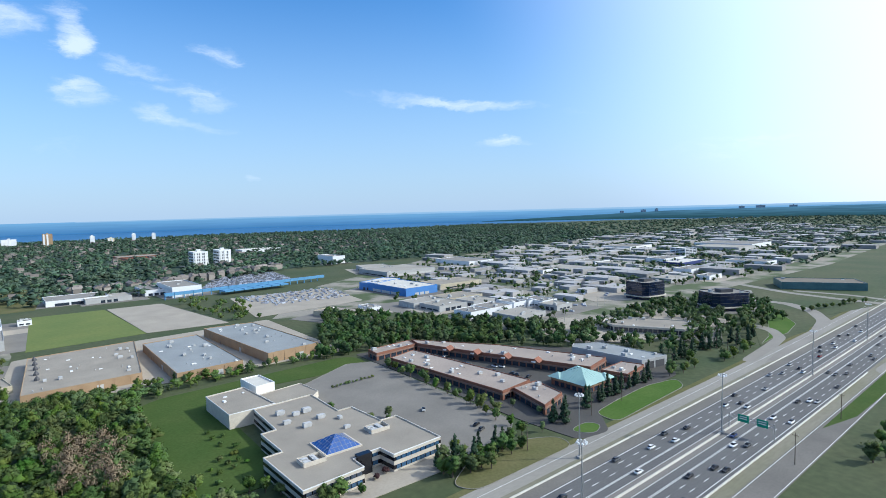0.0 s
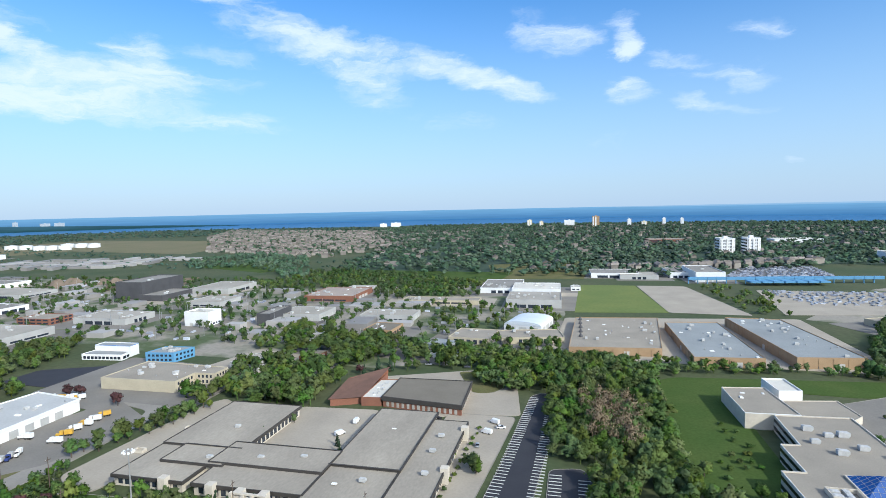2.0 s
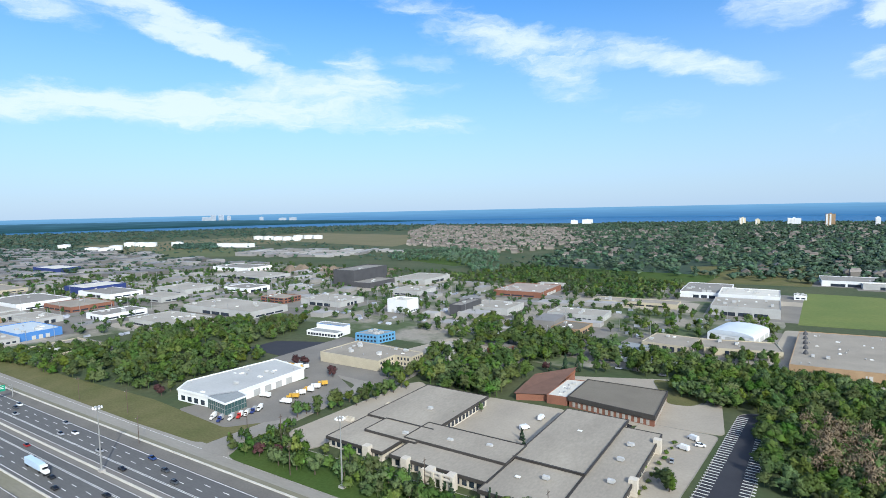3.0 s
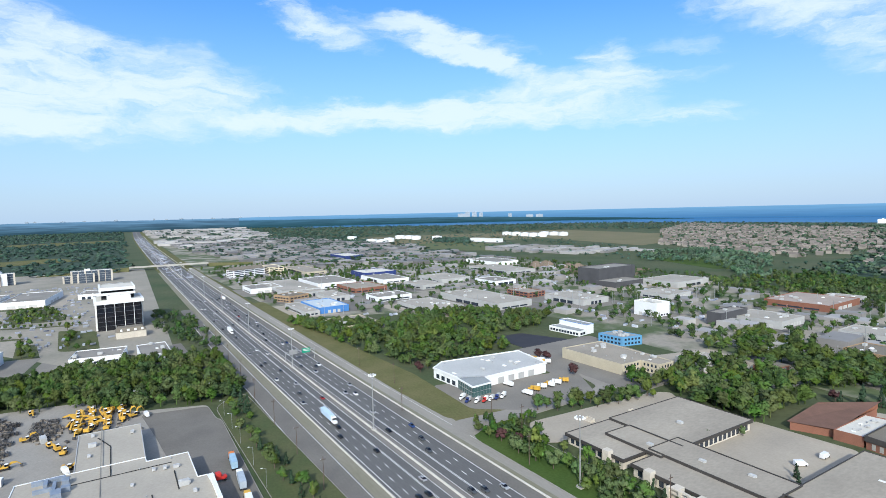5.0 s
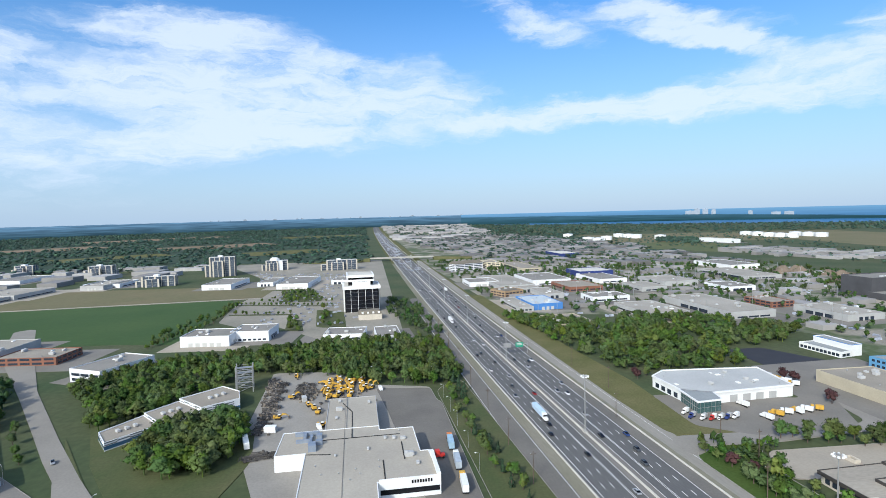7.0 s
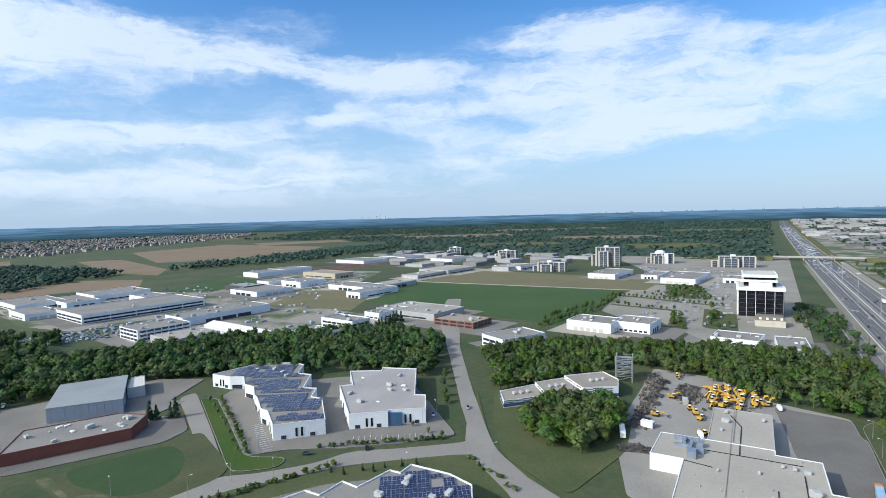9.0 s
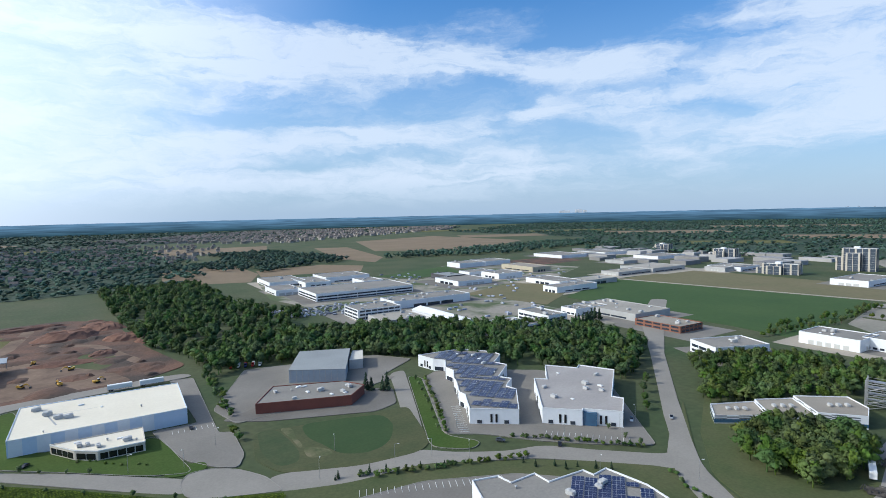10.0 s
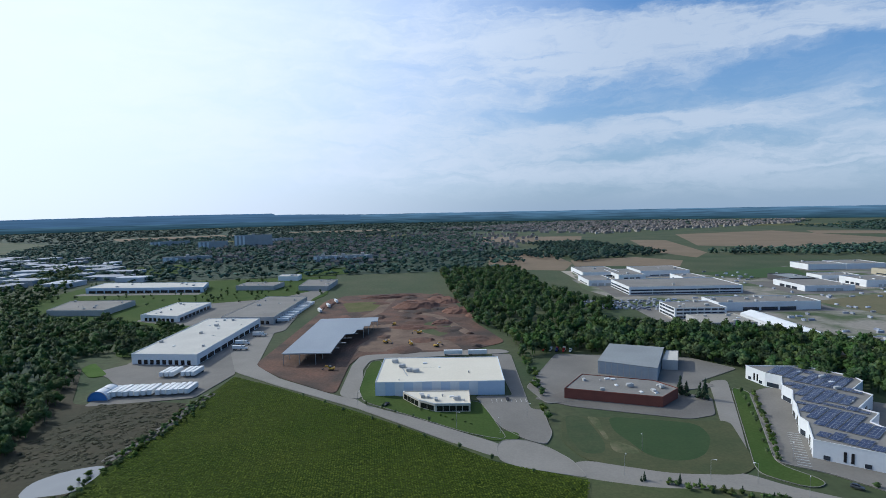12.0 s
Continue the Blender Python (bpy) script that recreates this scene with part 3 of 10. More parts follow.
M_DIRT = mat("bare_red_soil", (0.145, 0.08, 0.053), (0.062, 0.047, 0.037), 0.95, 0.035, 0.5, mixed=0.7, bump=0.6, contrast=0.14)
M_MARSH = mat("brown_marsh", (0.06, 0.048, 0.026), (0.032, 0.036, 0.017), 0.95, 0.04, 0.5, mixed=0.7)
M_POND = mat("pond_water", (0.25, 0.25, 0.23), (0.2, 0.2, 0.19), 0.12, 0.05, 0.4, spec=0.6, mixed=0.1)
M_PALELOT = mat("pale_concrete_lot", (0.38, 0.335, 0.265), (0.29, 0.258, 0.21), 0.9, 0.04, 0.9, mixed=0.3)
M_ROADGREY = mat("side_road_asphalt", (0.27, 0.25, 0.215), (0.215, 0.198, 0.17), 0.9, 0.04, 1.0, mixed=0.3)
M_LOTGREY = mat("grey_car_park", (0.22, 0.203, 0.175), (0.16, 0.148, 0.128), 0.9, 0.04, 1.0, mixed=0.35)

# far fields and suburbs
M_DISTRICT = mat("yard_and_grass", (0.27, 0.245, 0.2), (0.075, 0.1, 0.042), 0.95, 0.02, 0.3, mixed=0.6, contrast=0.07)
lay("pavement_district_north", [(-1250, 145), (-560, 160), (-520, 290), (-400, 380), (-330, 360), (-130, 350), (-20, 420), (-10, 560), (-30, 790), (-420, 690), (-900, 760), (-1250, 520)], M_DISTRICT, "patchwork of worn yards, lots and grass", "yard")
lay("pavement_district_east", [(330, 300), (370, 480), (205, 560), (350, 760), (700, 980), (1500, 1150), (2900, 1150), (2600, 480), (1100, 330), (560, 330)], M_DISTRICT, "patchwork of worn eastern yards and grass", "yard")
lay("pavement_district_west", [(-1000, 140), (-1900, 160), (-4400, 190), (-4400, 850), (-2600, 700), (-1500, 800), (-1250, 520)], M_DISTRICT, "patchwork of far yards and grass", "yard")
lay("pavement_district_park", [(-300, -480), (-280, -700), (-340, -900), (-480, -900), (-540, -720), (-640, -740), (-840, -880), (-870, -640), (-500, -480), (-470, -290), (-390, -290)], M_DISTRICT, "patchwork of white warehouse yards and grass", "yard")
lay("pavement_district_towers", [(-480, 40), (-470, -20), (-560, -80), (-830, -100), (-900, -120), (-1330, -300), (-1330, 60)], mat("office_lots", (0.31, 0.28, 0.23), (0.2, 0.19, 0.15), 0.95, 0.02, 0.3, mixed=0.4), "pale worn office car parks", "yard")
lay("pavement_office_lots", [(-600, -146), (-716, -152), (-840, -136), (-830, -96), (-560, -76), (-545, -100)], MATS["office_lots"], "pale worn car parks behind a white warehouse", "car park")
for pts in ([(-712, -158), (-704, -122), (-684, -75), (-672, -29), (-678, -29), (-691, -75), (-712, -122), (-720, -158)], [(-648, -145), (-640, -145), (-624, -72), (-632, -72)], [(-720, -100), (-715, -46), (-824, -66), (-818, -108)], [(-528, -70), (-528, -52), (-592, -60), (-600, -75)], [(-536, -12), (-548, -42), (-652, -48), (-628, -16)]):
    lay("lawn_lot_strip", pts, M_ROUGH, "planted green strip between office car parks", "lawn")
lay("pavement_district_south", [(60, -735), (260, -700), (430, -780), (440, -920), (90, -950)], M_DISTRICT, "patchwork of depot yards and grass", "yard")
# dark sheets that stand in for the shade between the trees
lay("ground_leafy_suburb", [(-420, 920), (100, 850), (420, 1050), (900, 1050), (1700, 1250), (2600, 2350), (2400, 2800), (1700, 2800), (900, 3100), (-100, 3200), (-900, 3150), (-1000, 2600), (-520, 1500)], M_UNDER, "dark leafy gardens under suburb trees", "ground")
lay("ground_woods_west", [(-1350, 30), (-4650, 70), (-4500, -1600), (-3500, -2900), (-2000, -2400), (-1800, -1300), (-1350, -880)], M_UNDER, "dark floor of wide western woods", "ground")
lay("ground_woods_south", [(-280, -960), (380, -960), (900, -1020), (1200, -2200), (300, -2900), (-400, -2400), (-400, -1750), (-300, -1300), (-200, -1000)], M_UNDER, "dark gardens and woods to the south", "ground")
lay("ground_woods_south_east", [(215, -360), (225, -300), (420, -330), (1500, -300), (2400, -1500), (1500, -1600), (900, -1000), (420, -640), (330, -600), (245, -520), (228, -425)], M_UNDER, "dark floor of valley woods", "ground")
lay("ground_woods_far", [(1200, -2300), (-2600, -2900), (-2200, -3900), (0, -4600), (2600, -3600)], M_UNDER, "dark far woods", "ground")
lay("field_valley_green", [(571, -1202), (405, -1280), (343, -1159), (382, -991), (469, -995)], M_LAWN, "open green meadow among dark woods", "field")
lay("field_valley_small", [(145, -1067), (52, -1095), (41, -972), (120, -958)], M_LAWN, "small green meadow beside a road", "field")
for k, pts in enumerate(([(-207, -961), (-272, -1243), (-432, -1323), (-392, -1029), (-333, -911), (-256, -951)], [(-410, -1088), (-562, -1111), (-614, -1011), (-548, -913), (-478, -946), (-431, -961), (-373, -967)], [(-833, -1680), (-925, -1623), (-766, -1164), (-673, -1058), (-667, -1228)], [(-1138, -1929), (-1610, -2022), (-1543, -1394), (-1102, -1176), (-875, -1373)], [(-401, -2108), (-786, -1971), (-688, -1726), (-330, -1742)])):
    lay("field_stubble", pts, M_TANFIELD, ("tan harvested field edged by dark woods", "tan harvested field beside white warehouses", "tan harvested field between woods", "wide tan harvested field", "long tan harvested field before houses")[k], "field")
lay("field_beans", [(-555, -430), (-750, -490), (-760, -165), (-700, -150), (-505, -160), (-520, -215)], M_BEANS, "flat dark green bean field", "field")
lay("field_beans_far", [(-515, -812), (-719, -858), (-653, -739), (-555, -741)], M_BEANS, "dark green field beside white warehouses", "field")
lay("field_fallow", [(-752, -480), (-945, -470), (-900, -120), (-764, -130)], M_BROWN, "brown fallow field beside a track", "field")
lay("field_fallow_small", [(-488, -545), (-612, -575), (-650, -490), (-560, -440), (-496, -411)], M_BROWN, "brown rough grass lot", "field")
lay("field_brown_red", [(-840, -720), (-1000, -720), (-1010, -830), (-850, -840)], M_DIRT, "bare red-brown field beyond the warehouses", "field")
lay("road_track", [(-752, -484), (-760, -484), (-772, -130), (-764, -130)], M_PALELOT, "pale gravel farm track", "track")
lay("field_grass_north", [(-1900, 800), (-1500, 700), (-1170, 860), (-1300, 1020), (-1560, 1060), (-1900, 960)], mat("rough_pasture", (0.075, 0.1, 0.035), (0.12, 0.12, 0.05), 0.95, 0.008, 0.1, mixed=0.4), "wide rough green pasture before storage tanks", "field")
lay("field_refinery", [(-1500, 1350), (-1000, 1250), (-1150, 1800), (-2000, 1900), (-2150, 900), (-1600, 800)], M_BROWN, "wide tan and green grass fields round storage tanks", "field")
lay("pavement_sandy_lot", [(-660, 640), (-560, 660), (-620, 800), (-760, 760)], M_TANFIELD, "sandy storage yard with gravel heaps", "yard")
lay("field_sports_west", [(-795, 972), (-549, 870), (-522, 903), (-602, 1041), (-655, 1027)], M_LAWN, "green sports pitch with light masts", "field")
lay("field_green_lots", [(-160, 1017), (33, 1098), (11, 828), (-120, 817)], M_DRYGRASS, "dry grass lots before a leafy suburb", "field")
lay("field_sports_green", [(-430, 800), (-110, 800), (-100, 900), (-430, 930)], M_LAWN, "long green sports fields with light masts", "field")
lay("field_green_square", [(-1, 569), (91, 579), (77, 766), (5, 768)], mat("bright_grass", (0.15, 0.175, 0.045), (0.105, 0.145, 0.036), 0.95, 0.02, 0.3, mixed=0.4), "bright green empty grass lot", "field")
lay("pavement_concrete_lot", [(91, 579), (166, 573), (139, 764), (79, 766)], M_PALELOT, "pale empty concrete lot", "car park")
lay("pavement_blue_lot", [(196, 580), (335, 596), (355, 735), (216, 740)], M_PALELOT, "pale wide lot with rows of parked cars", "car park")
lay("pavement_dark_lot", [(205, 852), (360, 858), (378, 1018), (272, 1007)], M_ASPHALT, "dark car park full of cars", "car park")

# the motorway
M_RAIL = mat("guard_rail_concrete", (0.58, 0.56, 0.5), (0.47, 0.45, 0.4), 0.7, 0.2, 2, mixed=0.3)
lay("verge_motorway", strip(-4800, 4300, -28, 44), M_DRYGRASS, "dry mown grass verge along the motorway", "verge")
road = lay("road_motorway", strip(-4800, 4300, -22.5, 23), M_ASPHALT, "eight-lane grey asphalt motorway with white lane lines", "road")
M_GRIT = mat("gritty_verge", (0.235, 0.215, 0.17), (0.16, 0.155, 0.095), 0.95, 0.05, 0.8, mixed=0.5, stretch=(0.3, 1, 1))
lay("verge_gravel_north", strip(-1200, 4300, 26, 32), M_GRIT, "gravelly worn strip between motorway and service road", "verge")
lay("verge_gravel_south", strip(-1200, 4300, -28.5, -21), M_GRIT, "gravelly worn strip beside the motorway", "verge")
lay("road_shoulder_north", strip(-1200, 4300, 20.2, 27), M_OLDASPHALT, "paler worn shoulder of the motorway", "road")
lay("road_median", strip(-4800, 4300, -3.2, 3.6), mat("median_asphalt", (0.2, 0.185, 0.165), (0.16, 0.15, 0.135), 0.9, 0.05, 1.2, mixed=0.3, stretch=(0.2, 1, 1)), "worn brownish inner shoulders along the median", "road")
lay("road_service_north", strip(-1250, 4000, 30, 40.5), mat("pale_service_asphalt", (0.29, 0.27, 0.23), (0.225, 0.21, 0.18), 0.9, 0.04, 1.0, mixed=0.35, stretch=(0.3, 1, 1)), "two-lane pale grey service road beside the motorway", "road")
lay("road_service_south", strip(-700, 4000, -39, -27.5), M_OLDASPHALT, "two-lane brownish worn service road with pale edge lines", "road")


def paint_line(name, x0, x1, o, w, label):
    bm = bmesh.new()
    band_bm(bm, x0, x1, o - w / 2, o + w / 2, 0.05, LAYER[0] + 0.03)
    tagged(part(name, bm, M_PAINT), label, "road marking", kind="structure")


for o in (-19.4, -8.0, -7.4, -3.1, 3.4, 7.6, 8.2, 19.6):
    paint_line("road_marking", -3500, 2600, o, 0.3 if abs(o) > 9 else 0.22, "solid white painted lane line")
for o in (-38.4, -28.2):
    paint_line("road_marking", -600, 1500, o, 0.25, "pale solid edge line of the service road")
paint_line("road_marking", -600, 1500, 35.8, 0.15, "thin pale centre line of the service road")
for o in (-15.6, -11.8, 11.9, 15.7):
    bm = bmesh.new()
    x = -1100
    while x < 900:
        box(bm, x, yc(x) + o - 0.14, 0.05, x + 4.0, yc(x) + o + 0.14, LAYER[0] + 0.03)
        x += 12
    tagged(part("road_marking", bm, M_PAINT), "dashed white lane line", "road marking", kind="stuff")
for o, x1, h in ((0.2, 2500, 0.95), (-21.6, 420, 0.75), (20.6 + 6.2, 4000, 0.75)):
    bm = bmesh.new()
    band_bm(bm, -3500, x1, o - 0.42, o + 0.42, 0, h * 0.45)
    band_bm(bm, -3500, x1, o - 0.22, o + 0.22, h * 0.45, h)
    tagged(part("median_barrier" if o == 0.2 else "guard_rail", bm, M_RAIL), "long pale concrete barrier along the motorway", "barrier", kind="structure")

# slip road and grass island at the eastern end
lay("road_slip", [(420, 96), (520, 92), (700, 100), (1000, 128), (1000, 138), (700, 112), (520, 103), (430, 104)], M_ROADGREY, "curving slip road", "road")
lay("verge_island", [(300, 92), (420, 97), (640, 112), (640, 104), (470, 88), (330, 86)], M_LAWN, "green grass wedge between carriageway and slip road", "verge")
lay("lawn_interchange", [(440, 176), (520, 172), (600, 186), (690, 168), (1100, 190), (1050, 330), (760, 330), (650, 300), (600, 240), (520, 215)], M_GROUND, "rough grass between interchange ramps", "lawn")
lay("lawn_ramp", [(447, 179), (475, 181), (502, 180), (546, 189), (583, 214), (590, 238), (550, 215), (515, 200), (480, 186)], M_LAWNBRIGHT, "bright mown lawn beside a curved ramp", "lawn")
lay("road_curve_east", [(394, 156), (427, 152), (518, 160), (580, 172), (624, 196), (655, 231), (654, 268), (720, 300), (716, 308), (640, 272), (643, 236), (614, 204), (574, 182), (516, 169), (427, 161)], M_ROADGREY, "curved ramp road beside lawns", "road")
lay("road_cross_east", [(754, 330), (721, 262), (711, 210), (704, 150), (716, 150), (722, 208), (732, 258), (768, 330)], M_ROADGREY, "pale cross road leading to a bridge", "road")
lay("road_cross_ramp", [(742, 262), (748, 205), (734, 160), (744, 158), (757, 205), (752, 264)], M_ROADGREY, "second pale ramp beside a cross road", "road")
lay("road_driveway_east", [(392, 162), (450, 168), (484, 174), (511, 192), (520, 214), (508, 214), (501, 196), (478, 181), (450, 177), (392, 170)], M_ROADGREY, "curving driveway between lawns", "driveway")
lay("pavement_pale_east", [(542, 428), (643, 439), (654, 427), (600, 385), (556, 363), (518, 387)], M_PALELOT, "pale empty gravel lot", "car park")
lay("pavement_lot_east", [(364, 350), (427, 349), (428, 306), (396, 283), (393, 239), (347, 284)], M_PALELOT, "pale car park behind shops", "car park")

# north side ground
lay("lawn_corner_west", [(-700, 144), (-293, 145), (-238, 147), (-228, 183), (-246, 168), (-270, 171), (-290, 168), (-320, 170), (-420, 165), (-700, 160)], M_DRYGRASS, "mown dry green lawn beside the service road", "lawn")
lay("lawn_corner_east", [(-213, 144), (-222, 152), (-222, 168), (-219, 180), (-200, 168), (-100, 172), (60, 176), (60, 157), (-140, 145)], M_LAWN, "green mown lawn with trees in front of low offices", "lawn")
lay("road_driveway", [(-236, 143), (-212, 143), (-222, 160), (-219, 182), (-222, 260), (-262, 268), (-262, 258), (-230, 250), (-232, 190)], M_ROADGREY, "pale driveway between lawns", "driveway")
lay("pavement_dealer", [(-292, 168), (-245, 165), (-228, 186), (-224, 240), (-262, 262), (-330, 262), (-325, 250), (-268, 246)], M_LOTGREY, "grey asphalt yard of a truck dealer", "yard")
lay("pavement_black_rear", [(-372, 276), (-372, 304), (-320, 326), (-308, 272)], M_NEWASPHALT, "fresh black asphalt storage lot", "yard")
lay("pavement_beige", [(-330, 262), (-210, 258), (-212, 330), (-330, 345)], M_LOTGREY, "worn grey lot round a beige office", "car park")
lay("pavement_complex", [(-212, 178), (-192, 166), (-186, 172), (-180, 262), (-200, 276), (-206, 266)], M_PALELOT, "pale concrete driveway", "driveway")
lay("pavement_complex_court", [(-150, 272), (-104, 275), (-98, 205), (-150, 205)], M_PALELOT, "pale concrete court between flat-roofed wings", "yard")
lay("pavement_complex_east", [(-66, 278), (-30, 278), (-34, 230), (-39, 175), (-70, 170)], M_PALELOT, "pale concrete car park beside an office", "car park")
lay("pavement_brick", [(-128, 330), (-40, 366), (-28, 280), (-62, 277), (-70, 270)], M_PALELOT, "pale sandy lot beside a brick building", "car park")
lay("lawn_oval", [(-77, 352), (-48, 352), (-42, 342), (-41, 326), (-47, 312), (-60, 310)], M_DRYGRASS, "small oval lawn", "lawn")
lay("pavement_black", [(-36, 180), (-31, 227), (-28, 275), (-25, 312), (-20, 317), (-13, 317), (-11, 265), (-13, 234), (-17, 180)], M_NEWASPHALT, "fresh black car park with white bay lines", "car park")
lay("pavement_black_small", [(-11, 178), (-11, 224), (3, 227), (7, 216), (8, 178)], M_NEWASPHALT, "small fresh black car park with white bay lines", "car park")
lay("lawn_office", [(44, 215), (44, 350), (60, 362), (110, 366), (185, 372), (196, 366), (196, 345), (150, 340), (100, 345), (84, 335), (84, 215)], M_LAWN, "wide green lawn beside an office", "lawn")
lay("pavement_office", [(135, 205), (150, 182), (186, 188), (197, 198), (199, 345), (182, 352), (134, 325), (110, 330), (110, 290), (134, 290)], M_LOTGREY, "worn grey office car park with kerbed islands", "car park")
lay("pavement_office_drive", [(88, 178), (150, 178), (152, 190), (120, 205), (88, 192)], M_PALELOT, "pale paved forecourt and driveway", "forecourt")
lay("lawn_office_front", [(130, 166), (135, 156), (196, 158), (199, 169), (184, 178), (150, 178)], M_DRYGRASS, "mown lawn with conifers beside the service road", "lawn")
lay("pavement_plaza", [(203, 160), (222, 157), (240, 176), (330, 182), (345, 195), (345, 260), (262, 362), (200, 372), (200, 190)], mat("plaza_asphalt", (0.082, 0.077, 0.07), (0.06, 0.057, 0.052), 0.9, 0.05, 1.2, mixed=0.4), "dark plaza car park round brick shops", "car park")
lay("lawn_plaza", [(236, 176), (234, 161), (312, 167), (322, 178), (296, 183), (262, 180)], M_LAWNBRIGHT, "bright green lawn in front of brick shops", "lawn")
lay("lawn_plaza_island", [(207, 170), (214, 159), (226, 164), (223, 172)], M_LAWNBRIGHT, "small kerbed lawn island", "lawn")
lay("pavement_curved_office", [(380, 250), (520, 230), (540, 320), (420, 330)], M_PALELOT, "pale lot round a low curved office", "car park")
lay("pavement_tan", [(-20, 398), (200, 388), (200, 560), (-10, 540)], M_PALELOT, "pale yards round long brick warehouses", "yard")

# south side ground
lay("pavement_yard", [(-392, -60), (-360, -60), (-270, -60), (-210, -42), (-195, 44), (-310, 46), (-312, 43), (-338, 43), (-350, 8), (-386, -20)], mat("pale_worn_asphalt", (0.3, 0.28, 0.245), (0.22, 0.205, 0.18), 0.9, 0.04, 1.0, mixed=0.4), "pale grey asphalt equipment yard", "yard")
lay("lawn_yard", [(-345, 58), (-330, 46), (-190, 48), (-160, 50), (-160, 74), (-345, 66)], M_ROUGH, "green verge with trees beside a yard", "lawn")
lay("pavement_yard_east", [(-342, 9), (-336, 43), (-312, 44), (-309, 46), (-190, 45), (-190, 24), (-300, 14)], M_OLDASPHALT, "brownish worn asphalt yard", "yard")
lay("lawn_south", [(-300, -150), (-225, -105), (-190, -50), (-60, -60), (20, -150), (20, -300), (-60, -225), (-140, -190), (-225, -115)], M_ROUGH, "rough green grass and hedges beside a ring road", "lawn")
lay("pavement_solar_south", [(-96, -182), (-131, -174), (-164, -153), (-184, -128), (-190, -104), (-178, -90), (-120, -60), (-84, -84), (-80, -120)], M_LOTGREY, "grey car park round a saw-tooth warehouse", "car park")
lay("lawn_grove", [(-328, -150), (-262, -122), (-222, -98), (-200, -62), (-250, -50), (-290, -55), (-300, -100)], M_ROUGH, "rough grass round a grove", "lawn")
lay("road_ring_stem", [(-620, -330), (-520, -280), (-387, -208), (-298, -152), (-249, -120), (-226, -104), (-207, -81), (-192, -55), (-150, 10), (-120, 60), (-110, 60), (-172, -65), (-192, -84), (-212, -108), (-230, -122), (-249, -131), (-271, -146), (-312, -172), (-376, -213), (-500, -295), (-610, -345)], M_ROADGREY, "pale grey two-lane street", "road")
lay("road_ring", [(-231, -121), (-226, -121), (-206, -146), (-194, -164), (-177, -170), (-158, -186), (-150, -197), (-143, -201), (-120, -208), (-84, -222), (-80, -207), (-108, -193), (-140, -187), (-171, -164), (-180, -158), (-197, -138), (-212, -119), (-218, -108)], M_ROADGREY, "pale grey ring street between warehouses", "road")
lay("road_access", [(-218, -310), (-214, -302), (-177, -239), (-152, -198), (-140, -199), (-172, -248), (-191, -282), (-206, -310)], M_ROADGREY, "pale access road beside a grass plot", "road")
lay("pavement_access_yard", [(-240, -330), (-200, -310), (-206, -300), (-150, -292), (-95, -290), (-92, -320), (-135, -390), (-225, -360)], M_LOTGREY, "grey asphalt yard behind workshops", "yard")
lay("pavement_workshop_front", [(-90, -300), (-108, -283), (-160, -255), (-176, -258), (-190, -282), (-150, -320)], M_OLDASPHALT, "worn lot in front of a brick workshop", "car park")
lay("lawn_plot", [(-97, -272), (-128, -262), (-163, -252), (-178, -250), (-158, -203), (-147, -197), (-120, -203), (-90, -220), (-86, -240)], mat("olive_rough_grass", (0.082, 0.084, 0.036), (0.05, 0.066, 0.025), 0.95, 0.06, 0.7, mixed=0.6), "rough olive grass plot beside a cul-de-sac", "lawn")
lay("lawn_plot_dark", [(-120, -266), (-143, -257), (-160, -249), (-157, -233), (-145, -218), (-136, -213), (-127, -213), (-118, -220), (-117, -235), (-115, -248)], mat("dark_plot_grass", (0.028, 0.058, 0.017), (0.04, 0.068, 0.021), 0.95, 0.06, 0.7, mixed=0.5), "darker green patch of dense grass", "lawn")
lay("lawn_plot_edge", [(-99, -272), (-108, -268), (-107, -249), (-105, -234), (-100, -225), (-91, -227), (-91, -246)], mat("mid_plot_grass", (0.036, 0.06, 0.022), (0.06, 0.074, 0.03), 0.95, 0.1, 0.7, mixed=0.6), "dull green weedy edge of a grass plot", "lawn")
for pts in ([(-109, -269), (-115, -265), (-111, -252), (-109.5, -240), (-106.5, -238), (-108.5, -251)], [(-110, -238), (-117, -229), (-116, -222), (-111, -223), (-105, -226), (-107, -235)]):
    lay("ground_worn_streak", pts, mat("worn_tan_grass", (0.15, 0.135, 0.072), (0.07, 0.085, 0.034), 0.95, 0.12, 0.9, mixed=0.6, contrast=0.12), "worn tan streak across a grass plot", "ground")
lay("pavement_solar", [(-300, -200), (-285, -245), (-250, -280), (-232, -292), (-215, -285), (-168, -205), (-182, -192), (-196, -168), (-212, -148), (-232, -128)], M_LOTGREY, "grey car park round white warehouses", "car park")
lay("lawn_hedge_solar", [(-212, -297), (-217, -287), (-167, -204), (-176, -186), (-166, -182), (-154, -196), (-157, -204)], M_LAWN, "green hedged strip", "lawn")
lay("pavement_cul", [(-54, -240), (-60, -248), (-70, -245), (-78, -236), (-84, -222), (-85, -205), (-72, -212), (-60, -219), (-53, -226)], M_ROADGREY, "round grey cul-de-sac", "road")
lay("road_west", [(92, -385), (60, -351), (9, -301), (-41, -242), (-54, -228), (-60, -240), (-45, -256), (-20, -283), (6, -307), (11, -318), (22, -325), (63, -368), (84, -402), (92, -540), (60, -800), (74, -800), (112, -560), (120, -465), (112, -410)], M_ROADGREY, "pale grey street past warehouses", "road")
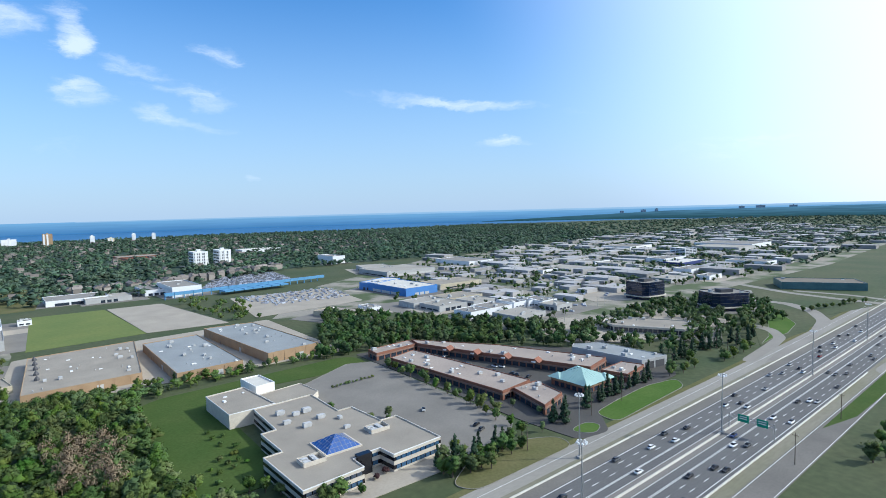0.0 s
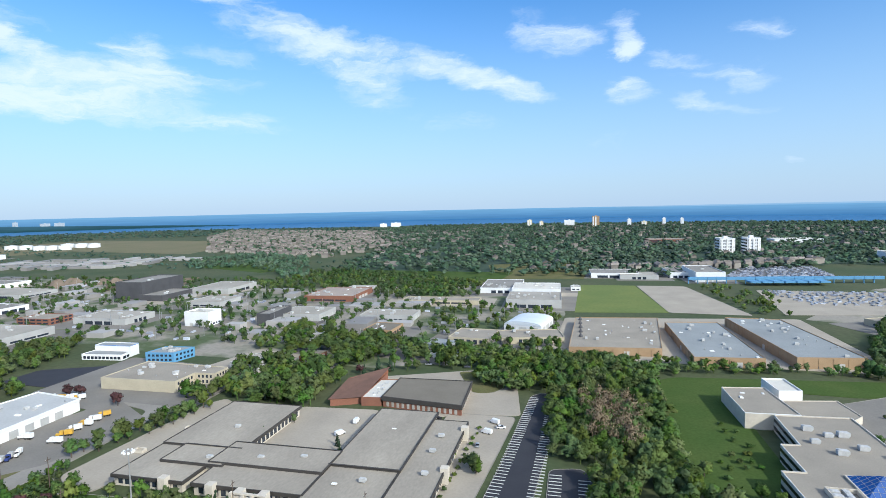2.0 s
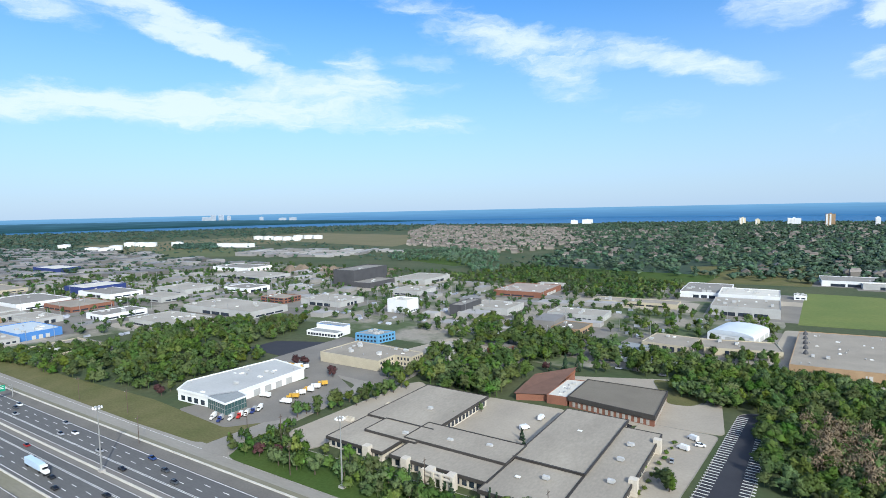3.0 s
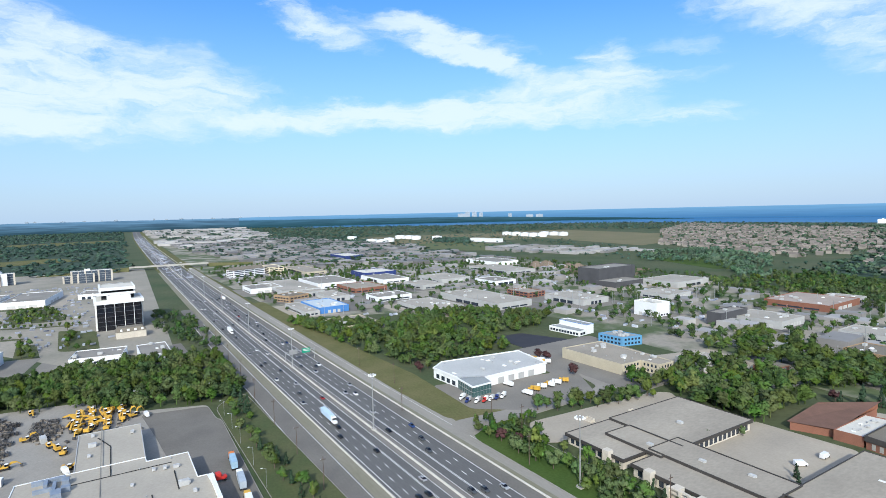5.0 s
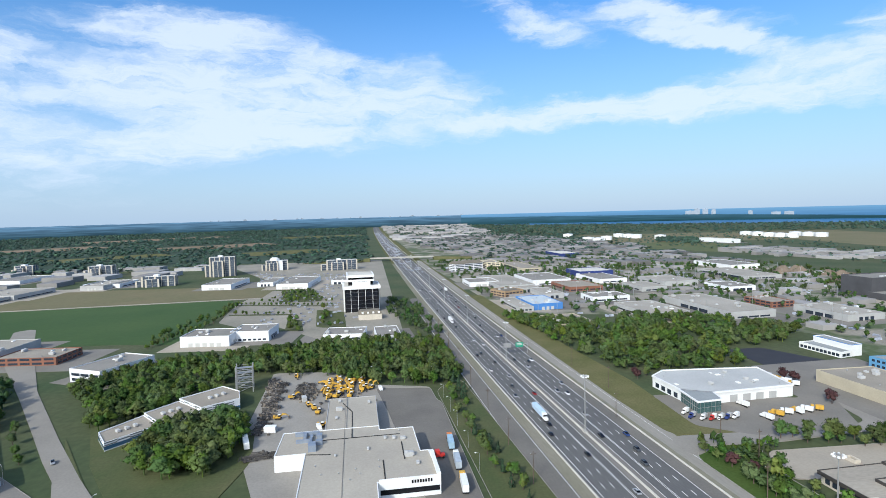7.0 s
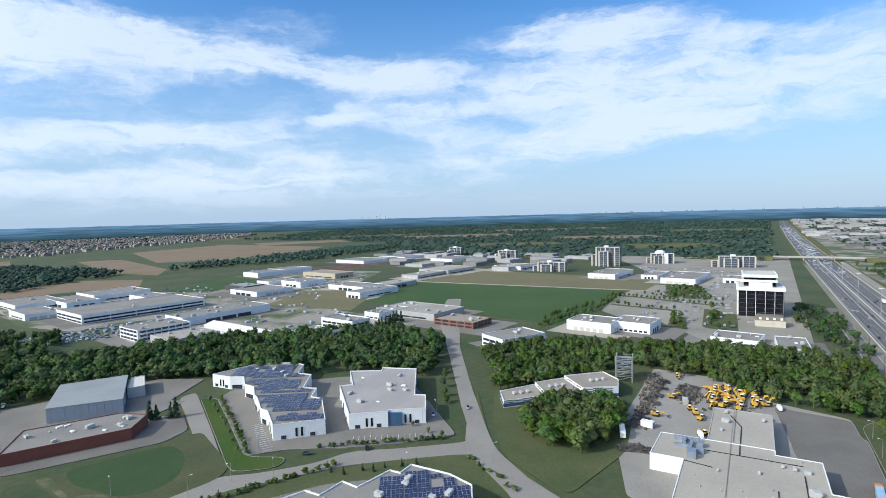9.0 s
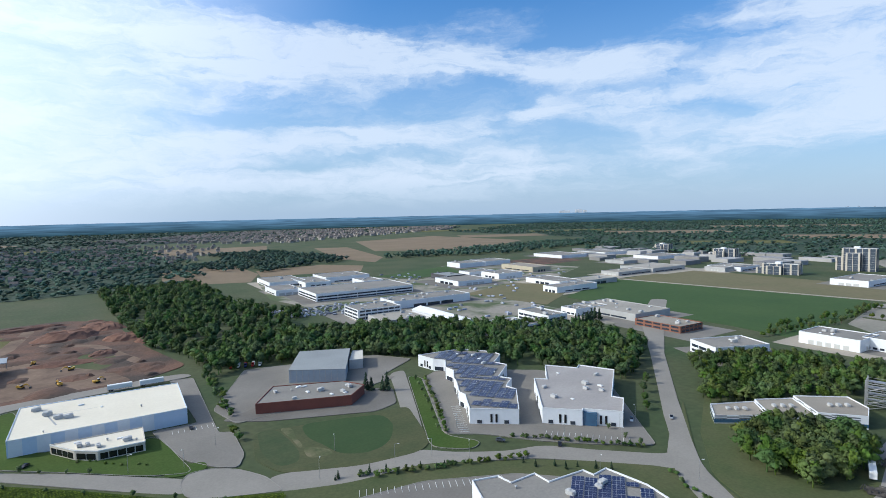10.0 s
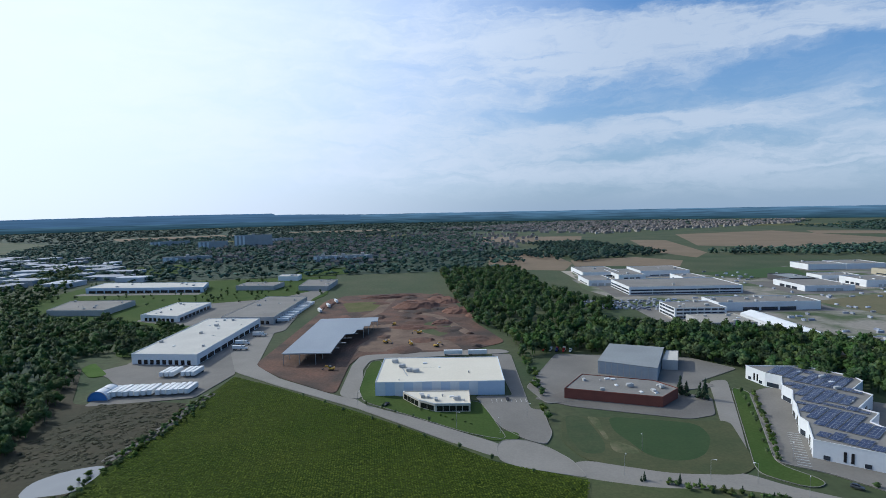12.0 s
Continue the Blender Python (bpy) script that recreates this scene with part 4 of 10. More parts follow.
lay("road_loop", [(8, -316), (22, -325), (16, -390), (8, -424), (-100, -412), (-104, -400), (-6, -402), (3, -400), (8, -377)], M_ROADGREY, "loop road round a white warehouse", "road")
lay("lawn_warehouse", [(7, -312), (10, -334), (6, -377), (2, -398), (-5, -398), (-8, -320), (-60, -300), (-62, -246), (-45, -257), (-20, -284)], M_LAWN, "neat lawn round a white warehouse", "lawn")
lay("pavement_warehouse", [(-58, -310), (-80, -306), (-88, -400), (-102, -396), (-84, -284), (-90, -281), (-85, -250), (-78, -238), (-70, -246), (-62, -262)], M_LOTGREY, "grey car park with bay lines", "car park")
lay("lawn_lot_island", [(-50, -258), (-69, -256), (-68, -246), (-53, -247)], M_LAWN, "green island in a warehouse car park", "lawn")
lay("field_corn", [(94, -378), (60, -348), (11, -298), (-21, -263), (-51, -226), (-84, -204), (-60, -150), (60, -120), (122, -200), (118, -252), (106, -298), (101, -340)], M_FIELD, "green corn field in rows", "field")
lay("ground_dirt", [(86, -405), (63, -370), (24, -328), (18, -390), (10, -416), (-73, -414), (-108, -434), (-98, -520), (-95, -683), (-54, -724), (38, -717), (45, -690)], M_DIRT, "bare red earth of a building site", "earth")
lay("ground_site_grass", [(36, -660), (-4, -664), (-15, -606), (26, -596)], M_DRYGRASS, "patch of rough grass on a building site", "ground")
lay("ground_site_grass_small", [(-30, -455), (-64, -470), (-80, -520), (-52, -530)], M_ROUGH, "weedy patch of a building site", "ground")
M_TANSOIL = mat("pale_sandy_soil", (0.21, 0.145, 0.1), (0.12, 0.08, 0.055), 0.95, 0.04, 0.4, mixed=0.6, contrast=0.15)
lay("ground_site_sand", [(10, -425), (-70, -418), (-60, -460), (-20, -520), (-2, -560), (14, -520), (2, -470), (16, -440)], M_TANSOIL, "trodden sandy soil of a building site", "earth")
lay("ground_site_track", [(30, -430), (22, -520), (-10, -590), (-30, -680), (-22, -690), (0, -600), (32, -522), (40, -440)], M_TANSOIL, "sandy haul track across a building site", "track")
lay("ground_site_track", [(-30, -600), (-70, -560), (-88, -470), (-80, -465), (-62, -555), (-26, -590)], M_TANSOIL, "sandy haul track across a building site", "track")
lay("ground_marsh", [(116, -255), (104, -300), (104, -328), (140, -338), (176, -338), (190, -372), (212, -425), (222, -400), (205, -320), (190, -255), (165, -215), (125, -215)], M_MARSH, "brown marshy hollow", "marsh")
lay("water_pond", [(141, -226), (143, -240), (134, -249), (119, -253), (117, -244), (120, -228)], M_POND, "small pale pond", "pond")
lay("path_creek", [(119, -254), (110, -276), (105, -298), (101, -326), (96, -345), (102, -345), (107, -326), (110, -300), (116, -276), (124, -256)], M_OLDASPHALT, "grey gravel track", "track")
lay("pavement_trailers", [(95, -385), (108, -338), (168, -334), (166, -372), (180, -392), (196, -408), (186, -420), (165, -440), (150, -455), (120, -470)], M_LOTGREY, "grey yard with parked trailers", "yard")
lay("lawn_depots", [(150, -440), (200, -450), (230, -520), (300, -600), (440, -680), (440, -930), (60, -950), (60, -735)], M_LAWN, "rough green plots between depots", "lawn")
lay("pavement_long_depot", [(236, -800), (410, -832), (412, -815), (236, -782)], M_LOTGREY, "grey apron before a long warehouse", "yard")
lay("lawn_trailer_corner", [(211, -420), (209, -436), (183, -399), (193, -394)], M_LAWNBRIGHT, "bright small lawn by a yard", "lawn")
lay("pavement_depot", [(82, -520), (125, -470), (108, -430), (182, -420), (168, -560), (200, -570), (245, -600), (232, -690), (120, -720), (70, -800), (58, -800), (76, -700)], M_LOTGREY, "grey yards between depots", "yard")

# ---- building helpers ----
M_ROOFPALE = mat("pale_membrane_roof", (0.6, 0.57, 0.5), (0.5, 0.475, 0.415), 0.85, 0.05, 0.8, mixed=0.25)
M_ROOFCREAM = mat("cream_membrane_roof", (0.72, 0.66, 0.53), (0.66, 0.6, 0.47), 0.85, 0.04, 0.8, mixed=0.15)
M_ROOFGREY = mat("grey_roof", (0.26, 0.243, 0.213), (0.195, 0.182, 0.16), 0.9, 0.04, 0.9, mixed=0.4)
M_ROOFBLUEGREY = mat("blue_grey_roof", (0.29, 0.305, 0.3), (0.22, 0.232, 0.23), 0.8, 0.04, 0.9, mixed=0.35)
M_ROOFPINK = mat("pinkish_gravel_roof", (0.36, 0.3, 0.25), (0.28, 0.235, 0.2), 0.95, 0.05, 1.0, mixed=0.4)
M_GREYWALL = mat("grey_wall", (0.42, 0.42, 0.41), (0.34, 0.34, 0.33), 0.8, 0.1, 1.0, mixed=0.2)
M_DARKWALL = mat("dark_cladding", (0.06, 0.06, 0.065), (0.085, 0.085, 0.09), 0.6, 0.1, 1.0, mixed=0.2)
M_BLUEWALL = mat("blue_cladding", (0.08, 0.22, 0.52), (0.07, 0.19, 0.46), 0.6, 0.1, 1.0, mixed=0.2)
M_SKYBLUE = mat("sky_blue_paint", (0.12, 0.29, 0.48), (0.1, 0.25, 0.42), 0.6, 0.1, 1.0, mixed=0.2)
M_NAVY = mat("navy_cladding", (0.03, 0.05, 0.18), (0.03, 0.045, 0.15), 0.6, 0.1, 1.0, mixed=0.2)
M_CREAM = mat("cream_wall", (0.68, 0.6, 0.43), (0.6, 0.53, 0.38), 0.8, 0.1, 1.0, mixed=0.2)
M_FASCIA = mat("dark_fascia", (0.045, 0.04, 0.036), (0.06, 0.055, 0.05), 0.8, 0.3, 2, mixed=0.3)
M_STONE = mat("pale_limestone", (0.58, 0.53, 0.44), (0.48, 0.43, 0.36), 0.9, 0.3, 2, mixed=0.4)
M_BLUEGLASS = mat("blue_glass", (0.035, 0.085, 0.16), (0.05, 0.12, 0.21), 0.06, 0.1, 0.5, spec=0.9, mixed=0.3)
M_BLACKGLASS = mat("black_glass", (0.008, 0.009, 0.012), (0.012, 0.013, 0.018), 0.06, 0.1, 0.5, spec=0.5, mixed=0.2)
M_WHITEWALL = mat("white_wall_panel", (0.74, 0.75, 0.75), (0.66, 0.67, 0.68), 0.7, 0.08, 0.7, mixed=0.15)
M_PALEBLUEWALL = mat("pale_blue_wall_panel", (0.55, 0.63, 0.72), (0.5, 0.58, 0.68), 0.7, 0.08, 0.7, mixed=0.15)
M_TEAL = mat("pale_teal_metal_roof", (0.32, 0.47, 0.43), (0.26, 0.4, 0.37), 0.5, 0.15, 1.5, mixed=0.25)
M_DOCK = mat("dock_door", (0.5, 0.5, 0.48), (0.42, 0.42, 0.4), 0.6, 0.5, 3, mixed=0.2)
M_TARSEAM = mat("tar_seam", (0.04, 0.038, 0.035), None, 0.9, 0.5, 2)
M_YELLOW = mat("machine_yellow", (0.6, 0.36, 0.05), (0.47, 0.28, 0.045), 0.5, 0.6, 3, mixed=0.25)
M_RED = mat("red_paint", (0.5, 0.04, 0.03), (0.42, 0.035, 0.03), 0.4, 0.6, 3, mixed=0.15)
M_TYRE = mat("black_rubber", (0.02, 0.02, 0.02), (0.03, 0.03, 0.03), 0.9, 1, 5)
M_ORANGE = mat("orange_paint", (0.62, 0.2, 0.04), (0.5, 0.16, 0.04), 0.5, 0.6, 3, mixed=0.2)
CUBES = {}
WALL_OF, ROOF_OF = {}, {}  # the wall and the roof of a building carry their windows, doors and plant
IN_WALL = ("window", "dock_door", "service_door", "slit_window", "door")


def cube_mesh(material):
    """A shared unit cube of one material, with slightly eased edges."""
    if material.name not in CUBES:
        bm = bmesh.new()
        box(bm, -0.5, -0.5, -0.5, 0.5, 0.5, 0.5)
        me = bpy.data.meshes.new("block_" + material.name)
        bm.to_mesh(me)
        bm.free()
        me.materials.append(material)
        CUBES[material.name] = me
    return CUBES[material.name]


def block(name, material, parent, x0, y0, z0, x1, y1, z1, rz=0.0, label=""):
    """A panel, pane or slab: a scaled block that shares its mesh with its likes."""
    ob = new(name, cube_mesh(material))
    ob.parent = parent
    ob.matrix_basis = Matrix.LocRotScale(((x0 + x1) / 2, (y0 + y1) / 2, (z0 + z1) / 2), Euler((0, 0, rz)), (abs(x1 - x0), abs(y1 - y0), abs(z1 - z0)))
    if label:
        ob["label"] = label
    return ob


def ccw(pts):
    pts = [tuple(p) for p in pts]
    return pts[::-1] if area2(pts) < 0 else pts


def walls_bm(pts, z0, z1, parapet=0.5, thick=0.35):
    """Outer walls with a parapet: side faces, coping and the parapet's inner face."""
    pts = ccw(pts)
    inn = inset(pts, thick)
    bm = bmesh.new()
    n = len(pts)
    a = [bm.verts.new((x, y, z0)) for x, y in pts]
    b = [bm.verts.new((x, y, z1)) for x, y in pts]
    c = [bm.verts.new((x, y, z1)) for x, y in inn]
    d = [bm.verts.new((x, y, z1 - parapet - 0.1)) for x, y in inn]
    for i in range(n):
        j = (i + 1) % n
        bm.faces.new((a[i], a[j], b[j], b[i]))
        bm.faces.new((b[i], b[j], c[j], c[i]))
        bm.faces.new((c[i], c[j], d[j], d[i]))
    return bm


def ring_bm(pts, z0, z1, proud):
    """A band round a building, standing proud of the wall."""
    pts = ccw(pts)
    out, inn = inset(pts, -proud), inset(pts, 0.02)
    bm = bmesh.new()
    n = len(pts)
    rows = [[bm.verts.new((x, y, z)) for x, y in p] for p, z in ((inn, z0), (out, z0), (out, z1), (inn, z1))]
    for i in range(n):
        j = (i + 1) % n
        for r, s in ((0, 1), (1, 2), (2, 3)):
            bm.faces.new((rows[r][i], rows[r][j], rows[s][j], rows[s][i]))
    return bm


def shell(parent, pts, h, wall, roof, parapet=0.5, z0=0.0, coping=None):
    WALL_OF[parent.name] = part("wall", walls_bm(pts, z0, h, parapet), wall, parent)
    bm = bmesh.new()
    prism(bm, inset(pts, 0.3), h - parapet - 0.25, h - parapet)
    ROOF_OF[parent.name] = part("roof", bm, roof, parent)
    if coping:
        part("coping", ring_bm(pts, h - 0.35, h + 0.06, 0.08), coping, parent)


def on_edge(parent, name, material, pts, i, s0, s1, z0, z1, proud=0.08, label=""):
    """A pane, door or panel on edge i of an outline, between two distances along it."""
    if name in IN_WALL:
        parent = WALL_OF.get(parent.name, parent)
    pts = ccw(pts)
    a, b = Vector(pts[i]), Vector(pts[(i + 1) % len(pts)])
    d = (b - a).normalized()
    n = Vector((d.y, -d.x))
    c = a + d * (s0 + s1) / 2 + n * (proud / 2 - 0.03)
    w = s1 - s0
    return block(name, material, parent, c.x - w / 2, c.y - proud / 2 - 0.03, z0, c.x + w / 2, c.y + proud / 2 + 0.03, z1, math.atan2(d.y, d.x), label)


def edge_len(pts, i):
    pts = ccw(pts)
    return (Vector(pts[(i + 1) % len(pts)]) - Vector(pts[i])).length


def facing(pts, direction):
    """Edges of an outline that face roughly towards a direction in its own frame."""
    pts = ccw(pts)
    out = []
    for i in range(len(pts)):
        d = (Vector(pts[(i + 1) % len(pts)]) - Vector(pts[i])).normalized()
        if Vector((d.y, -d.x)).dot(direction) > 0.2:
            out.append(i)
    return out


def pane_row(parent, pts, i, z0, z1, pane, gap, material, margin=1.0, most=14, name="window", proud=0.08):
    """A row of panes along one wall."""
    ln = edge_len(pts, i) - 2 * margin
    if ln < pane:
        return
    n = max(1, min(most, int((ln + gap) / (pane + gap))))
    pitch = ln / n
    w = pitch - gap
    for k in range(n):
        s = margin + k * pitch + gap / 2
        on_edge(parent, name, material, pts, i, s, s + w, z0, z1, proud)


M_UNIT = mat("unit_enamel", (0.5, 0.5, 0.49), (0.38, 0.38, 0.37), 0.6, 0.5, 3, mixed=0.3)
M_TOWERGLASS = mat("pale_blue_glass", (0.045, 0.06, 0.085), (0.085, 0.105, 0.135), 0.3, 0.1, 0.5, spec=0.25, mixed=0.4)


def unit_meshes():
    bm = bmesh.new()
    box(bm, -1.4, -0.9, 0.25, 1.4, 0.9, 1.5)
    box(bm, -1.3, -0.8, 0, 1.3, -0.6, 0.25)
    box(bm, -1.3, 0.6, 0, 1.3, 0.8, 0.25)
    box(bm, 1.4, -0.6, 0.45, 1.75, 0.6, 1.3)
    cyl(bm, -0.6, 0, 1.5, 1.68, 0.6, 0.55, 10)
    me = bpy.data.meshes.new("rooftop_unit")
    bm.to_mesh(me)
    bm.free()
    me.materials.append(M_UNIT)
    bm = bmesh.new()
    cyl(bm, 0, 0, 0, 0.7, 0.28, 0.28, 8)
    cyl(bm, 0, 0, 0.7, 0.95, 0.48, 0.3, 8)
    me2 = bpy.data.meshes.new("roof_vent")
    bm.to_mesh(me2)
    bm.free()
    me2.materials.append(M_METAL)
    bm = bmesh.new()
    box(bm, -1.2, -0.7, 0, 1.2, 0.7, 0.35)
    box(bm, -1.05, -0.55, 0.35, 1.05, 0.55, 0.5)
    me3 = bpy.data.meshes.new("skylight")
    bm.to_mesh(me3)
    bm.free()
    me3.materials.append(M_WHITE)
    return me, me2, me3


ME_UNIT, ME_VENT, ME_SKYLIGHT = unit_meshes()


def roof_item(parent, me, x, y, z, rz=0.0, s=1.0):
    ob = new(me.name, me)
    ob.parent = ROOF_OF.get(parent.name, parent)
    ob.matrix_basis = pose(x, y, z, 0, 0, rz) @ Matrix.Scale(s, 4)
    return ob


def inside(pts, x, y):
    r = False
    for (x0, y0), (x1, y1) in zip(pts, pts[1:] + pts[:1]):
        if (y0 > y) != (y1 > y) and x < (x1 - x0) * (y - y0) / (y1 - y0) + x0:
            r = not r
    return r


def roof_clutter(parent, pts, z, units, vents, rnd, s=1.0, rz=0.0):
    pts = [tuple(p) for p in pts]
    inn = inset(pts, 3.0)
    xs, ys = [p[0] for p in inn], [p[1] for p in inn]
    for k in range(units + vents):
        for _ in range(20):
            x, y = rnd.uniform(min(xs), max(xs)), rnd.uniform(min(ys), max(ys))
            if inside(inn, x, y):
                roof_item(parent, ME_UNIT if k < units else rnd.choice((ME_VENT, ME_SKYLIGHT)), x, y, z, rz + rnd.choice((0, 90)), s * rnd.uniform(0.8, 1.3))
                break


def seam(parent, a, b, z, w=0.5, material=None):
    """A raised roof seam or expansion joint."""
    a, b = Vector(a), Vector(b)
    bm = bmesh.new()
    obox(bm, (a + b) / 2, (b - a).normalized(), (b - a).length, w, z - 0.05, z + 0.12)
    part("roof_seam", bm, material or M_TARSEAM, parent)


def gable_bm(L, W, h, rise, over=0.4):
    """A pitched roof along x."""
    bm = bmesh.new()
    l, w = L / 2 + over, W / 2 + over
    lo = [bm.verts.new(p) for p in ((-l, -w, h), (l, -w, h), (l, w, h), (-l, w, h))]
    hi = [bm.verts.new(p) for p in ((-l, 0, h + rise), (l, 0, h + rise))]
    bm.faces.new(lo[::-1])
    bm.faces.new((lo[0], lo[1], hi[1], hi[0]))
    bm.faces.new((lo[2], lo[3], hi[0], hi[1]))
    bm.faces.new((lo[1], lo[2], hi[1]))
    bm.faces.new((lo[3], lo[0], hi[0]))
    return bm


def hip_bm(pts4, z0, z1, ridge=0.0, over=0.6):
    """A hipped roof over a rectangle in its own frame, given as half sizes."""
    l, w = pts4[0] + over, pts4[1] + over
    bm = bmesh.new()
    lo = [bm.verts.new(p) for p in ((-l, -w, z0), (l, -w, z0), (l, w, z0), (-l, w, z0))]
    hi = [bm.verts.new((-ridge, 0, z1)), bm.verts.new((ridge, 0, z1))] if ridge else [bm.verts.new((0, 0, z1))]
    bm.faces.new(lo[::-1])
    if ridge:
        bm.faces.new((lo[0], lo[1], hi[1], hi[0]))
        bm.faces.new((lo[2], lo[3], hi[0], hi[1]))
        bm.faces.new((lo[1], lo[2], hi[1]))
        bm.faces.new((lo[3], lo[0], hi[0]))
    else:
        for i in range(4):
            bm.faces.new((lo[i], lo[(i + 1) % 4], hi[0]))
    return bm


STYLES = {
    "white": (M_WHITEWALL, M_ROOFGREY, "white panelled warehouse with a flat grey roof", "warehouse"),
    "whitelow": (M_WHITEWALL, M_ROOFPALE, "white flat-roofed industrial building with a pale roof", "warehouse"),
    "bigwhite": (M_WHITEWALL, M_ROOFGREY, "white warehouse beside a wood with a flat roof", "warehouse"),
    "grey": (M_GREYWALL, mat("pale_gravel_roof", (0.38, 0.35, 0.3), (0.27, 0.25, 0.21), 0.95, 0.02, 0.9, mixed=0.4), "low grey industrial building with a flat gravel roof", "factory"),
    "tan": (M_BEIGE, M_GRAVELROOF, "low tan industrial building with a flat gravel roof", "factory"),
    "brown": (M_BRICK, M_ROOFPINK, "low brown industrial building with a flat roof", "factory"),
    "brown2": (M_TANBRICK, M_DARKROOF, "brown brick office with a dark roof", "office building"),
    "brick": (M_BRICK, M_GRAVELROOF, "low red brick building with a flat roof", "office building"),
    "dark": (M_DARKWALL, M_ROOFBLUEGREY, "dark low building with a blue-grey roof", "factory"),
    "darkgrey": (M_DARKWALL, M_ROOFGREY, "tall dark grey metal-clad plant hall", "factory"),
    "darkgrey2": (M_DARKWALL, M_ROOFGREY, "dark grey annex of a plant hall", "factory"),
    "darkblock": (M_DARKWALL, M_ROOFGREY, "tall narrow dark clad block", "factory"),
    "navy": (M_NAVY, M_ROOFPALE, "navy blue store building with a pale roof", "store"),
    "bluewall": (M_BLUEWALL, M_ROOFPALE, "blue-walled plant with a pale flat roof", "factory"),
    "blueroof": (M_BLUEWALL, mat("pale_blue_roof", (0.5, 0.55, 0.58), (0.42, 0.47, 0.5), 0.8, 0.04, 0.9, mixed=0.25), "blue-walled warehouse with a pale blue roof", "warehouse"),
    "teal2": (mat("teal_glass", (0.05, 0.12, 0.135), (0.08, 0.16, 0.175), 0.3, 0.1, 0.5, spec=0.3, mixed=0.4), M_DARKROOF, "long teal glass office with a dark roof", "office building"),
    "office": (M_WHITEWALL, M_ROOFGREY, "white office and warehouse block with window bands", "office building"),
    "hotel": (M_WHITEWALL, M_DARKROOF, "white hotel with a dark pitched roof", "hotel"),
    "tanhotel": (M_CREAM, M_GRAVELROOF, "cream hotel with a gabled roofline", "hotel"),
    "redbrick_apt": (M_BRICK, M_GRAVELROOF, "long red brick apartment block among trees", "apartment block"),
    "tower": (M_WHITEWALL, M_ROOFPALE, "pale cream apartment tower above the trees", "apartment tower"),
    "tower2": (M_WHITEWALL, M_ROOFPALE, "pale white office block", "office building"),
    "hut": (M_TANBRICK, M_ROOFBLUEGREY, "low brick shed with a pale blue-grey metal roof", "shed"),
    "house": (M_BRICK, M_DARKROOF, "small brick house with a brown roof", "house"),
    "vault": (M_WHITEWALL, mat("white_metal_vault", (0.62, 0.66, 0.7), (0.54, 0.58, 0.62), 0.5, 0.1, 1.0, mixed=0.2), "white hall with a shallow arched metal roof", "hall"),
    "gable": (M_WHITEWALL, M_WHITE, "long white hall with a low pitched roof", "hall"),
    "glassoct": (mat("navy_glass", (0.008, 0.014, 0.035), (0.012, 0.02, 0.05), 0.06, 0.1, 0.5, spec=0.7, mixed=0.2), M_ROOFGREY, "dark navy glass office block with cut corners", "office building"),
    "curvedlow": (M_STONE, M_GRAVELROOF, "low pale office with a curved front", "office building"),
}
SHEDS = []


